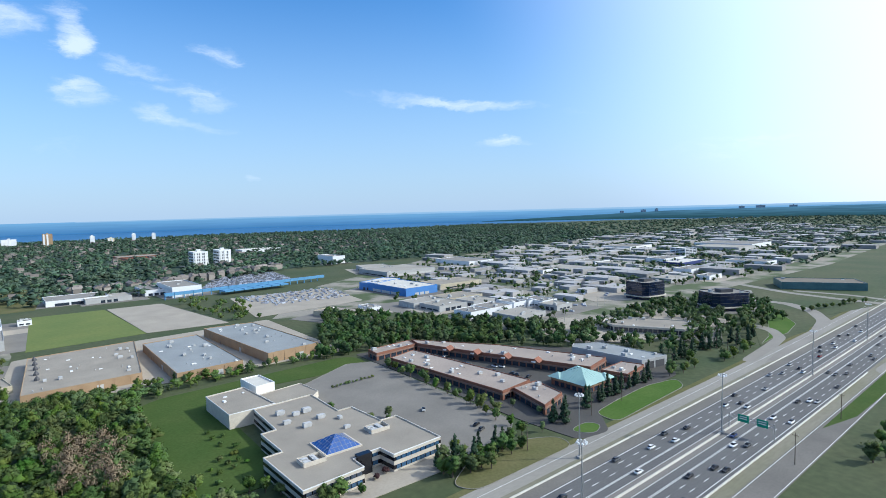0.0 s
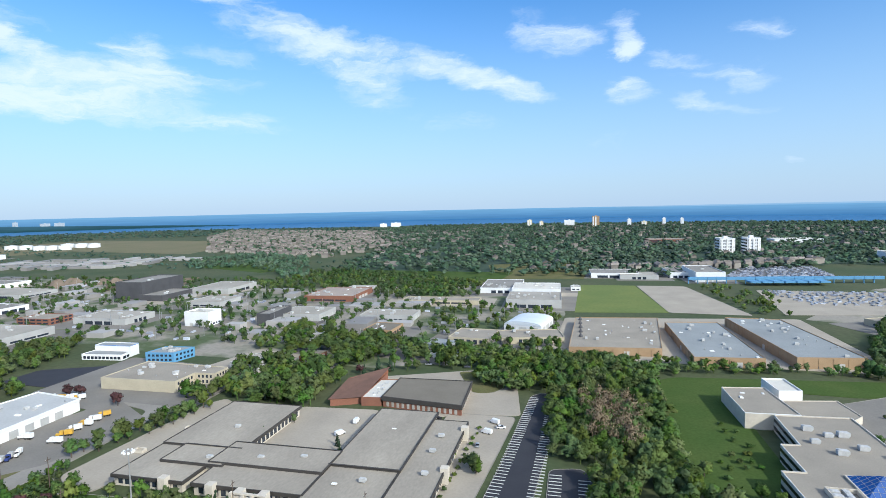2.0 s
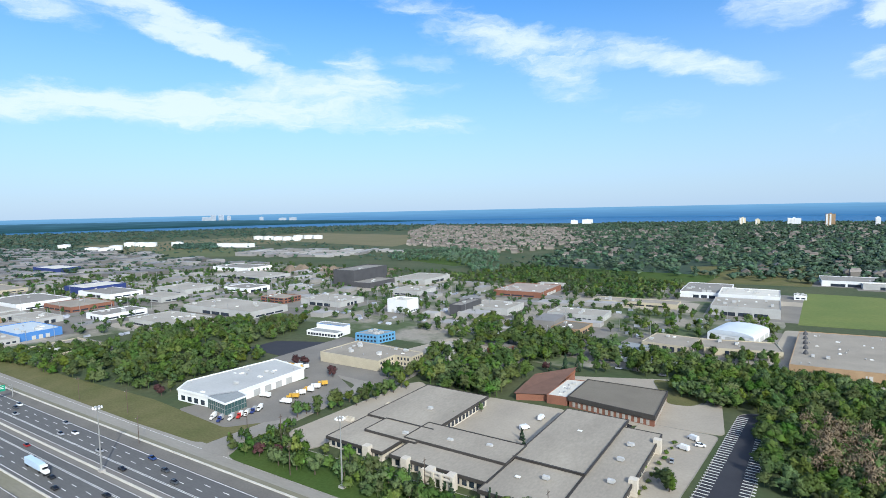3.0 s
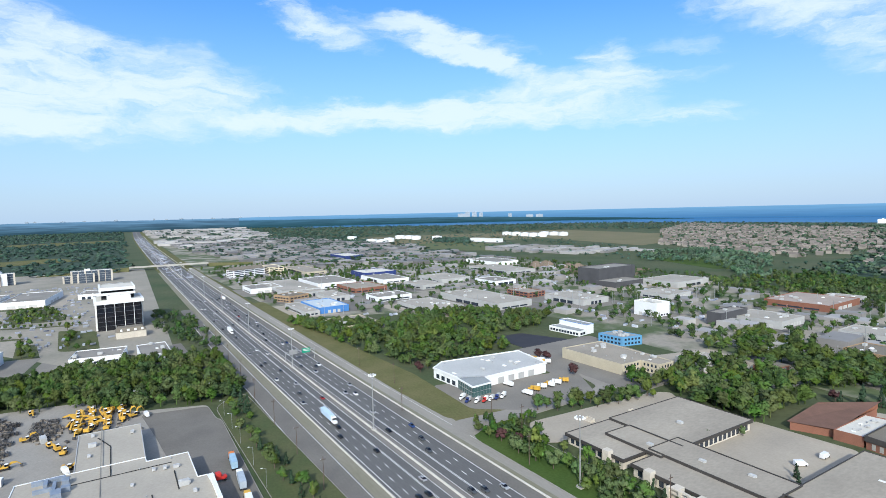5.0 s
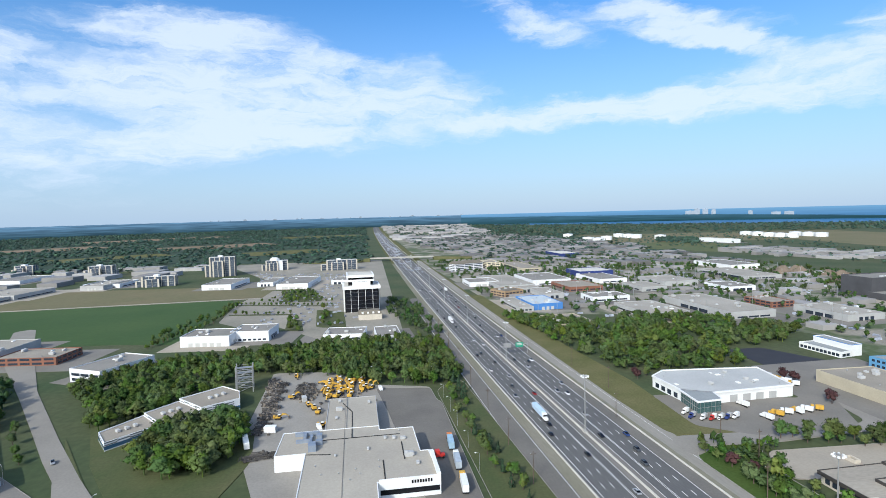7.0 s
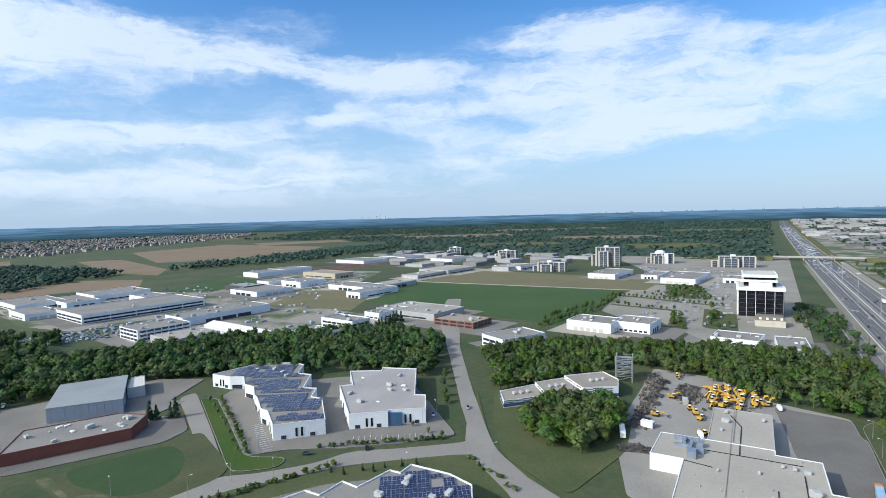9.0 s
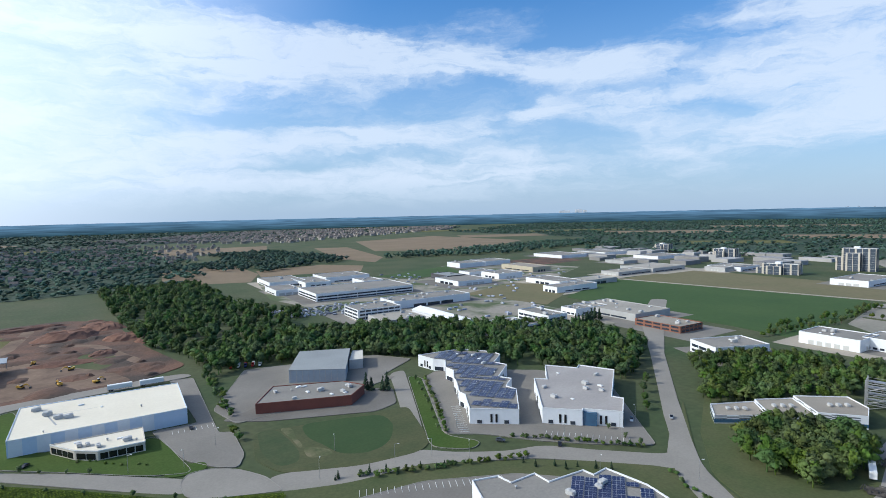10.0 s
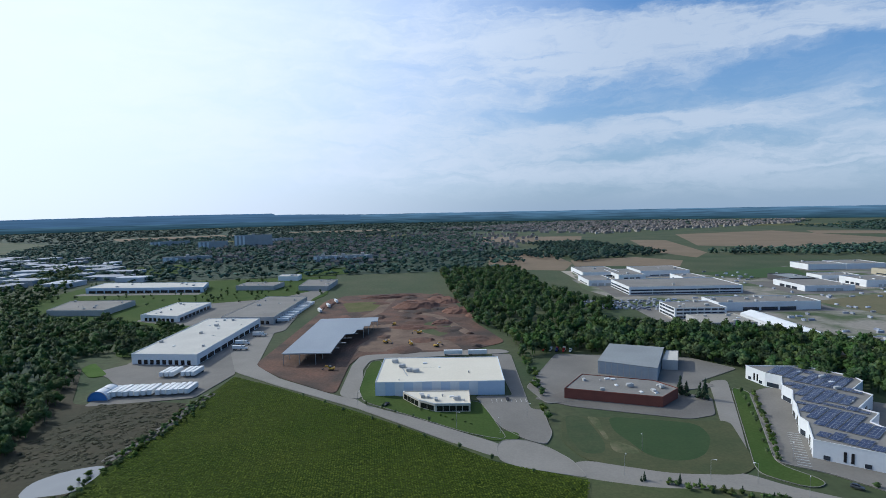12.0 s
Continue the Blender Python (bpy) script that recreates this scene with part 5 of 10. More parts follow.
def shed(style, x, y, L, W, h, yaw):
    """An industrial or office building of the middle distance, with its windows, doors and roof plant."""
    wall, roof, label, cat = STYLES[style]
    rnd = random.Random(int(x * 7 + y * 13))
    dist = math.hypot(x, y)
    L, W, h = max(L, 12), max(W, 12), h + 0.017 * (len(SHEDS) % 37)
    nm = cat.replace(" ", "_")
    b = thing(nm, label, cat, group="buildings of the business district", at=(x, y, 0), rz=yaw)
    rect = [(-L / 2, -W / 2), (L / 2, -W / 2), (L / 2, W / 2), (-L / 2, W / 2)]
    to_cam = Vector((-x, -y)).normalized()
    to_cam.rotate(Matrix.Rotation(-radians(yaw), 2))
    SHEDS.append((x, y, L, W, yaw))
    # the paved lot round it
    c, sn = math.cos(radians(yaw)), math.sin(radians(yaw))
    m0, m1, m2, m3 = (rnd.uniform(5, 26) for _ in range(4))
    lot = [(-L / 2 - m0, -W / 2 - m1), (L / 2 + m2, -W / 2 - m1), (L / 2 + m2, W / 2 + m3), (-L / 2 - m0, W / 2 + m3)]
    flat("pavement_lot", [(x + px * c - py * sn, y + px * sn + py * c) for px, py in lot], 0.0615 + 0.003 * (len(SHEDS) % 40), rnd.choice((M_LOTGREY, M_PALELOT, M_LOTGREY, M_OLDASPHALT)), "worn paved lot round a " + cat, "car park")
    if style == "gable":
        part("wall", walls_bm(rect, 0, h * 0.72, 0.1), wall, b)
        bm = gable_bm(W, L, h * 0.72, h * 0.45)
        o = part("roof", bm, roof, b)
        o.matrix_basis = pose(0, 0, 0, 0, 0, 90)
    elif style in ("vault", "hut", "house"):
        WALL_OF[b.name] = part("wall", walls_bm(rect, 0, h * 0.7, 0.1), wall, b)
        if style == "vault":
            bm = bmesh.new()
            ring = [(L / 2 * math.cos(math.pi * k / 10), h * 0.7 + h * 0.42 * math.sin(math.pi * k / 10)) for k in range(11)]
            rows = [[bm.verts.new((px, sy * (W / 2 + 0.3), pz)) for px, pz in ring] for sy in (-1, 1)]
            for k in range(10):
                bm.faces.new((rows[0][k + 1], rows[0][k], rows[1][k], rows[1][k + 1]))
            bm.faces.new(rows[0])
            bm.faces.new(rows[1][::-1])
            ROOF_OF[b.name] = part("roof", bm, roof, b)
        else:
            ROOF_OF[b.name] = part("roof", gable_bm(L, W, h * 0.7, h * 0.3), roof, b)
        for i in facing(rect, to_cam):
            pane_row(b, rect, i, 0.1, h * 0.5, 3.6, 3.0, M_DOCK, 2.0, 3, "dock_door")
    elif style == "hotel":
        part("wall", walls_bm(rect, 0, h, 0.1), wall, b)
        o = part("roof", gable_bm(W, L, h, 5), roof, b)
        o.matrix_basis = pose(0, 0, 0, 0, 0, 90)
    elif style in ("glassoct", "curvedlow"):
        c = (0.16 if style == "glassoct" else 0.28) * min(L, W)
        rect = [(-L / 2 + c, -W / 2), (L / 2 - c, -W / 2), (L / 2, -W / 2 + c), (L / 2, W / 2 - c), (L / 2 - c, W / 2), (-L / 2 + c, W / 2), (-L / 2, W / 2 - c), (-L / 2, -W / 2 + c)]
        shell(b, rect, h, wall, roof, 0.8)
        if style == "glassoct":
            part("canopy", ring_bm(rect, 3.2, 4.2, 2.2), M_STONE, b)
            block("plant_room", M_DARKWALL, b, -7, -5, h - 1, 7, 5, h + 2.6)
            for k in range(1, 5):
                part("floor_band", ring_bm(rect, k * h / 5 + 0.9, k * h / 5 + 1.1, 0.05), M_DARKWALL, b)
        else:
            part("fascia", ring_bm(rect, h - 1.6, h - 0.2, 0.4), M_STONE, b)
            for i in facing(rect, to_cam):
                pane_row(b, rect, i, 0.8, h - 2, 3, 0.4, M_GLASS, 0.6)
    else:
        shell(b, rect, h, wall, roof, 0.6 if h < 12 else 1.0, coping=M_WHITE if style == "office" else None)
    edges = facing(rect, to_cam)
    if style in ("white", "whitelow", "grey", "bigwhite", "blueroof", "bluewall", "brown", "tan") and dist < 1100:
        for i in edges:
            ln = edge_len(rect, i)
            if rnd.random() < 0.6:
                pane_row(b, rect, i, 0.1, 3.6, 3.2, 2.2, M_DOCK if rnd.random() < 0.5 else M_GLASS, ln * rnd.uniform(0.08, 0.3), 6 if dist < 600 else 3, "dock_door")
            else:
                pane_row(b, rect, i, 1.0, 2.6, 2.6, 1.6, M_GLASS, ln * rnd.uniform(0.05, 0.2), 7 if dist < 600 else 3)
    elif style == "office":
        for i in edges:
            for z in range(int(h // 3.6)):
                pane_row(b, rect, i, 1.0 + z * 3.6, 2.9 + z * 3.6, 6.0, 0.8, M_GLASS, 1.5, 8 if dist < 600 else 5)
    elif style in ("brick", "brown2", "redbrick_apt", "tanhotel", "hotel", "tower", "tower2"):
        storeys = max(1, int(h // 3.2))
        for i in edges:
            for z in range(storeys if storeys < 6 else storeys // 2):
                st = 3.2 if storeys < 6 else 6.4
                pane_row(b, rect, i, 1.0 + z * st, 1.0 + z * st + 1.6 * st / 3.2, 2.2, 1.8, M_GLASS, 1.0, 5 if dist < 900 else 3)
    if style == "tower":
        for k in range(3):
            block("balcony_tier", M_WHITE, b, -L / 2 + (k + 0.5) * L / 3 - 2, -W / 2 - 1.2, 2, -L / 2 + (k + 0.5) * L / 3 + 2, -W / 2, h - 2)
        block("plant_room", wall, b, -4, -4, h - 1, 4, 4, h + 4)
    if dist < 1300 and style not in ("gable", "hotel", "tower", "vault", "hut", "house"):
        n = max(2, min(6, int(L * W / 500))) if dist < 750 else 1
        roof_clutter(b, rect, h - 0.6, n, n, rnd, 1.2)
    return b

# ---- the buildings near the motorway ----
R6 = random.Random(6)


def poly_building(name, label, cat, pts, h, wall, roof, parapet=0.5, coping=None, z0=0.0, units=0, vents=0, group=""):
    b = thing(name, label, cat, group)
    shell(b, pts, h, wall, roof, parapet, z0, coping)
    if units + vents:
        roof_clutter(b, pts, h - parapet, units, vents, R6)
    return b


def rect(x0, y0, x1, y1):
    return [(x0, y0), (x1, y0), (x1, y1), (x0, y1)]


# office with the blue glass pyramid: stepped plan, two storeys
OFFICE = [(92, 284), (91, 250), (83.5, 249.5), (84, 224.5), (75.5, 224), (77, 187), (104, 189), (104, 198), (113, 200), (118, 200), (119, 190.5), (145, 192), (144, 227), (135, 227), (133, 253), (125, 253), (125, 286)]
office = poly_building("office_building", "pale stepped office with dark window bands and blue roof pyramid", "office building", OFFICE, 8, M_STONE, M_GRAVELROOF, 0.5, M_WHITEWALL)
part("window_band", ring_bm(OFFICE, 1.2, 3.0, 0.05), M_BLACKGLASS, office, "dark ribbon windows")
part("window_band", ring_bm(OFFICE, 4.9, 6.4, 0.05), M_BLACKGLASS, office, "dark ribbon windows")
for i in facing(OFFICE, Vector((0, -1))):
    pane_row(office, OFFICE, i, 5.0, 6.3, 2.2, 0.5, M_TOWERGLASS if i % 2 else M_BLUEGLASS, 1, 10, "window", 0.22)
    pane_row(office, OFFICE, i, 1.3, 2.9, 2.2, 0.5, M_BLUEGLASS, 1, 10, "window", 0.22)
block("entrance", M_BLACKGLASS, office, 105.5, 196.5, 0.1, 112, 199.6, 9.0, label="dark glass entrance tower")
bm = bmesh.new()
box(bm, -8.6, -8.6, 0, 8.6, 8.6, 0.8)
o = part("pyramid_base", bm, M_STONE, office)
o.location = (105, 216, 7.4)
bm = hip_bm((8, 8), 0, 4.6, over=0)
o = part("glass_pyramid", bm, mat("pyramid_glass", (0.02, 0.07, 0.25), (0.03, 0.1, 0.32), 0.08, 0.2, 1, spec=0.8, mixed=0.2), office, "deep blue glass pyramid skylight")
o.location = (105, 216, 8.2)
bm = bmesh.new()
for k in range(-3, 4):
    f = abs(k) / 4
    for sx, sy in ((1, 0), (-1, 0), (0, 1), (0, -1)):
        a = Vector((8 * sx + (2 * k if sy else 0), 8 * sy + (2 * k if sx else 0), 0.03))
        e = Vector((8 * f * sx + (2 * k if sy else 0), 8 * f * sy + (2 * k if sx else 0), 4.6 * (1 - f) + 0.03))
        tube(bm, a, e, 0.07, 4)
for r in (0.25, 0.5, 0.75):
    z, s = 4.6 * r + 0.03, 8 * (1 - r)
    for a, e in (((-s, -s), (s, -s)), ((s, -s), (s, s)), ((s, s), (-s, s)), ((-s, s), (-s, -s))):
        tube(bm, (*a, z), (*e, z), 0.06, 4)
o = part("glazing_bars", bm, M_METAL, office)
o.location = (105, 216, 8.2)
for x, y in ((90, 208), (128, 219)):
    # screened roof plant
    part("plant_screen", walls_bm(rect(x - 5, y - 3.5, x + 5, y + 3.5), 7.5, 9.3, 1.5, 0.25), M_STONE, office)
    for k in range(4):
        roof_item(office, ME_UNIT, x - 3 + (k % 2) * 4, y - 1.6 + (k // 2) * 3, 7.5, 90 * (k % 2), 1.1)
for x, y, s in ((100, 268, 1.4), (106, 262, 1.2), (112, 263, 1.5), (98, 254, 1.2), (114, 250, 1.3), (121, 243, 1.0), (104, 244, 1.4), (118, 230, 1.0)):
    roof_item(office, ME_UNIT, x, y, 7.5, 90 * (int(x) % 2), s)
WING = [(78, 322), (79.5, 284.2), (104, 285), (100, 325)]
wing = poly_building("office_annex", "pale concrete blank-walled annex with a flat gravel roof", "office building", WING, 8.2, M_STONE, M_GRAVELROOF, 0.5, M_WHITEWALL, vents=3)
poly_building("roof_penthouse", "white rooftop plant room with white parapet", "plant room", [(103, 340), (115, 341), (117, 320), (105, 318)], 9, M_WHITE, M_ROOFPALE, 0.8)
poly_building("loading_wing", "low pale loading wing with a flat roof", "loading bay", [(104.5, 286.5), (124, 288), (136, 300), (134, 322), (104, 317)], 4.0, M_STONE, M_GRAVELROOF, 0.4)

# brick shopping plaza round a car park
PL = "brick shops of the plaza"


def shops(pts, label, h=6, roof=M_ROOFPINK, n=0):
    b = poly_building("shop_row", label, "shops", pts, h, M_BRICK, roof, 0.45, units=max(2, n // 2), vents=n, group=PL)
    part("canopy", ring_bm(pts, 3.3, 4.2, 0.5), mat("brown_canopy", (0.25, 0.16, 0.12), None, 0.8, 0.5, 2), b)
    for i in range(len(pts)):
        if edge_len(pts, i) > 12:
            pane_row(b, pts, i, 0.3, 3.1, 4.0, 1.2, M_GLASS, 1.5, 18)
    return b


near_row = shops([(204, 327), (213, 222), (240, 226), (229, 334)], "long red brick shop row with a pinkish gravel roof", 6, M_ROOFPINK, 14)
shops([(222, 222.5), (214, 191), (236, 198), (241, 222.5)], "red brick end block of a shop row", 6, M_ROOFPINK, 4)
shops([(204, 358), (203, 344), (240, 348), (244, 362)], "short red brick shop row at a corner", 6, M_ROOFPINK, 4)
far_row = shops([(245, 360), (241.5, 346), (258, 296), (287, 217), (313, 224), (284, 300)], "long angled red brick shop row with gables", 6.5, M_ROOFPINK, 14)
shops([(288, 210), (292, 193), (318, 198), (314, 212)], "red brick corner shop block", 6, M_ROOFPINK, 4)
for x, y in ((252, 318), (260, 296), (268, 273), (276, 252)):
    g = part("gable", gable_bm(7, 6, 6.0, 2.6), M_BRICK, far_row, "brick gable with a white sign")
    g.matrix_basis = pose(x - 3.5, y - 1.5, 0, 0, 0, 20)
    s = block("sign", M_WHITE, far_row, x - 8.4, y - 4.5, 6.2, x - 8.2, y - 1.5, 7.2, radians(20))
gs = poly_building("industrial_unit", "long grey metal-clad unit with a pale roof", "warehouse", [(326, 262), (318, 257), (322, 202), (346, 198), (344, 250)], 7, M_GREYWALL, M_ROOFBLUEGREY, 0.4, units=5, vents=4)
pane_row(gs, [(326, 262), (318, 257), (322, 202), (346, 198), (344, 250)], 2, 0.3, 5, 6, 1.5, M_DARKWALL, 2, 4)

kiosk = thing("bank_pavilion", "red brick pavilion with a pale teal hipped metal roof", "pavilion", at=(269, 210.5, 0), rz=1)
K = rect(-12.5, -13, 12.5, 13)
part("wall", walls_bm(K, 0, 5.2, 0.1), M_BRICK, kiosk)
part("roof", hip_bm((12.5, 13), 5.2, 11.2, over=1.4), M_TEAL, kiosk, "pale teal standing-seam hipped roof")
for sx in (-1, 1):
    for sy in (-1, 1):
        o = part("corner_roof", hip_bm((4, 4), 5.3, 8.2, over=0.9), M_TEAL, kiosk)
        o.location = (sx * 9.6, sy * 10, 0)
bm = bmesh.new()
for k in range(-6, 7):
    for sx, sy in ((1, 0), (-1, 0), (0, 1), (0, -1)):
        f = abs(k) / 7
        e = 14
        tube(bm, (e * sx + (2 * k if sy else 0), e * sy + (2 * k if sx else 0), 5.3), (e * f * sx + (2 * k if sy else 0), e * f * sy + (2 * k if sx else 0), 5.3 + 6 * (1 - f)), 0.06, 4)
part("roof_seams", bm, M_TEAL, kiosk)
for i in range(4):
    pane_row(kiosk, K, i, 0.4, 2.9, 3, 1.6, M_GLASS, 2, 6)
    part("sign_band", ring_bm(K, 3.4, 4.3, 0.1), M_TANBRICK, kiosk) if i == 0 else None

# long tan brick warehouses
def tan_hall(pts, h, roof, label, units, vents):
    b = poly_building("brick_warehouse", label, "warehouse", pts, h, M_TANBRICK, roof, 0.5, units=units, vents=vents, group="long tan brick warehouses")
    for i in range(len(pts)):
        ln = edge_len(pts, i)
        if ln > 20:
            part_n = int(ln / 9)
            for k in range(min(12, part_n)):
                on_edge(b, "pier", M_TANBRICK, pts, i, 4 + k * 9, 4.7 + k * 9, 0, h - 0.8, 0.18)
            on_edge(b, "dock_door", M_DOCK, pts, i, ln * 0.6, ln * 0.6 + 3.6, 0.1, 3.8, 0.14)
            on_edge(b, "door", M_DARKWALL, pts, i, ln * 0.3, ln * 0.3 + 1.2, 0.1, 2.2, 0.14)
    return b


tan1 = tan_hall([(-5, 404), (60, 409), (72, 520), (0, 512)], 6.5, M_GRAVELROOF, "long tan brick warehouse with a wide pale gravel roof", 8, 20)
tan_hall([(75, 500), (77, 388), (121, 391), (118, 505)], 7, M_ROOFBLUEGREY, "tan brick warehouse with a blue-grey roof", 8, 14)
tan_hall([(128, 522), (140, 393), (182, 398), (171, 519)], 8, M_ROOFBLUEGREY, "tall tan brick warehouse with a blue-grey flat roof", 10, 14)
for k in range(5):
    # dark saw-tooth row of flue stacks on the roof
    bm = bmesh.new()
    cyl(bm, 0, 0, 0, 1.2, 1.6, 1.5, 8)
    cyl(bm, 0, 0, 1.2, 3.4, 1.5, 0.1, 8)
    o = part("roof_cowl", bm, M_DARKWALL, tan1)
    o.location = (4, 438 + k * 16, 6)

# low flat complex with a dark fascia
CX = thing("office_complex", "low concrete office complex with dark fascias and flat stained roofs", "office building")
M_STAINROOF = mat("stained_concrete_roof", (0.37, 0.33, 0.265), (0.245, 0.218, 0.178), 0.95, 0.045, 1.0, mixed=0.45, stretch=(1, 0.45, 1))


def wing_box(x0, y0, x1, y1, h, sides="swen"):
    pts = rect(x0, y0, x1, y1)
    part("wall", walls_bm(inset(pts, 0.9), 0, h - 1.3, 0.05), M_STONE, CX)
    part("fascia", walls_bm(pts, h - 1.5, h, 0.35, 0.4), M_FASCIA, CX, "dark brown overhanging fascia")
    bm = bmesh.new()
    prism(bm, inset(pts, 0.35), h - 1.45, h - 0.25)
    part("roof", bm, M_STAINROOF, CX)
    inn = inset(pts, 0.9)
    for i, c in enumerate("sen" + "w"):
        if c in sides:
            pane_row(CX, inn, i, 0.9, h - 1.6, 2.0, 1.2, M_GLASS, 1.5, 14)


wing_box(-184, 206, -143, 260, 5.6, "se")
wing_box(-184, 176.5, -150, 206, 5.0, "sw")
wing_box(-172, 190, -142, 206.5, 5.9, "")
wing_box(-146, 176, -98, 206, 5.3, "s")
wing_box(-150, 192, -98, 212, 6.2, "")
wing_box(-99, 200, -68, 264, 5.8, "we")
wing_box(-99, 170, -68, 200.5, 5.2, "s")
wing_box(-69, 176, -51, 256, 5.2, "e")
for x, y in ((-158, 176), (-136, 175), (-122, 173), (-112, 173), (-51, 246), (-51, 205)):
    block("stone_pier", M_STONE, CX, x - 1.6, y - 1.6, 0, x + 1.6, y + 1.6, 6.6)
for x0, x1, z in ((-124, -110, 4.6), (-124, -110, 6.2)):
    block("portal_beam", M_STONE, CX, x0, 170, z, x1, 171, z + 0.7)
for x in (-124, -119, -115, -110):
    block("portal_column", M_STONE, CX, x - 0.5, 169.6, 0, x + 0.5, 171.2, 6.8)
for x, y in ((-160, 228), (-152, 196), (-130, 200), (-112, 204), (-84, 240), (-80, 190), (-60, 220), (-60, 236), (-58, 200), (-90, 186)):
    roof_item(CX, ME_UNIT if (x + y) % 3 else ME_SKYLIGHT, x, y, 5.3, 0, 0.9)
for a, b in (((-171, 206), (-143, 206)), ((-150, 212), (-98, 212)), ((-68, 200), (-68, 262)), ((-99, 200), (-68, 200))):
    seam(CX, a, b, 6.0, 0.8, M_FASCIA)
for x, y in ((-196, 205), (-190, 232)):
    part("driveway_bunker", walls_bm(rect(x - 2.5, y - 1.5, x + 2.5, y + 1.5), 0, 1.8, 0.8), M_STONE, CX)

bk = thing("brick_school_building", "red brick building with dark metal fascia and a sloping brown roof", "office building")
BM = [(-105, 280), (-58, 274), (-60, 315), (-105, 314)]
part("wall", walls_bm(inset(BM, 0.6), 0, 4.0, 0.05), M_BRICK, bk)
part("fascia", walls_bm(BM, 3.7, 6.2, 0.4, 0.5), M_FASCIA, bk)
bm = bmesh.new()
prism(bm, inset(BM, 0.4), 3.8, 5.8)
part("roof", bm, M_DARKROOF, bk)
for i in range(4):
    pane_row(bk, inset(BM, 0.6), i, 0.6, 3.2, 0.5, 1.6, M_CONCRETE, 1.5, 14, "pier", 0.2)
shell(bk, [(-117, 280), (-105.6, 281), (-105.6, 314), (-117, 312)], 5.0, M_BRICK, M_ROOFPALE, 0.4)
roof_clutter(bk, [(-117, 280), (-105.6, 281), (-105.6, 314), (-117, 312)], 4.6, 2, 7, R6, 0.8)
bm = bmesh.new()
HB = [(-134, 276), (-117.6, 283), (-118, 328), (-134, 304)]
part("wall", walls_bm(HB, 0, 4.2, 0.05), M_BRICK, bk)
vs = [bm.verts.new(p) for p in ((-135, 275, 4.1), (-116.8, 282, 4.3), (-117, 330, 7.6), (-135, 305, 7.2), (-117.6, 283, 3.6), (-134.4, 276, 3.6))]
bm.faces.new(vs[:4])
bm.faces.new((vs[5], vs[4], vs[1], vs[0]))
bm.faces.new((vs[0], vs[3], vs[5]))
part("sloping_roof", bm, mat("brown_shingle", (0.16, 0.09, 0.065), (0.12, 0.07, 0.05), 0.9, 0.2, 3, mixed=0.4), bk, "sloping brown shingle roof")
part("gable_wall", walls_bm([(-134.3, 304.2), (-117.8, 328.3), (-118.1, 328.6), (-134.6, 304.6)], 4.0, 7.2, 0.05, 0.1), M_BRICK, bk)

# truck dealer with a glass corner
DL = [(-315, 189), (-306, 177), (-278.5, 178.5), (-270.5, 192.5), (-272, 244), (-307, 249)]
dealer = poly_building("truck_dealership", "white truck dealership with a glass showroom corner and service doors", "dealership", DL, 7, M_WHITE, mat("pale_grey_membrane", (0.46, 0.46, 0.44), (0.38, 0.38, 0.365), 0.85, 0.05, 0.8, mixed=0.25), 0.5, units=4, vents=9)
pane_row(dealer, DL, 3, 0.1, 4.2, 4.2, 3.6, M_GREYWALL, 9, 5, "service_door")
pane_row(dealer, DL, 1, 0.8, 3.6, 3.0, 2.4, M_GLASS, 2, 4)
part("eaves_band", ring_bm(DL, 6.0, 7.0, 0.5), M_WHITE, dealer)
SH = [(-278, 178), (-259, 176), (-260, 190), (-270, 192)]
show = thing("glass_showroom", "two-storey glass showroom corner with a flat canopy", "showroom")
part("glazing", walls_bm(SH, 0, 6.2, 0.1), mat("green_glass", (0.05, 0.1, 0.1), (0.07, 0.13, 0.13), 0.08, 0.1, 0.5, spec=0.8, mixed=0.3), show)
part("canopy", ring_bm(SH, 6.2, 7.0, 0.8), M_WHITE, show)
bm = bmesh.new()
prism(bm, SH, 6.25, 6.95)
part("roof", bm, M_ROOFBLUEGREY, show)
for i in range(4):
    pane_row(show, SH, i, 0, 6.2, 0.14, 2.2, M_METAL, 0.2, 12, "mullion", 0.14)
    on_edge(show, "transom", M_METAL, SH, i, 0, edge_len(SH, i), 3.0, 3.2, 0.12)
# beige two-storey office, blue office, white and blue office
BG = [(-292, 278), (-238, 279), (-238, 297), (-224, 298), (-224, 312), (-290, 316)]
beige = poly_building("beige_office", "beige two-storey office with regular windows and rooftop plant", "office building", BG, 7.5, M_BEIGE, M_GRAVELROOF, 0.5, units=9, vents=8)
for i in facing(BG, Vector((0.4, -1))):
    for z in (1.0, 4.4):
        pane_row(beige, BG, i, z, z + 1.8, 1.4, 1.5, M_GLASS, 1.5 if i else 28, 12)
BL = [(-310, 335), (-288, 338), (-284, 356), (-308, 354)]
blue = poly_building("blue_office", "bright sky-blue two-storey office with a flat roof", "office building", BL, 7.5, M_SKYBLUE, M_ROOFBLUEGREY, 0.5, units=5, vents=3)
for i in facing(BL, Vector((0.3, -1))):
    for z in (1.2, 4.4):
        pane_row(blue, BL, i, z, z + 1.6, 1.8, 1.4, M_GLASS, 1.2, 8)
WB = [(-366, 333), (-332, 336), (-334, 346), (-366, 345)]
wb = poly_building("white_blue_office", "white office with blue trim and a low front wing", "office building", WB, 4.5, M_WHITE, M_ROOFBLUEGREY, 0.4)
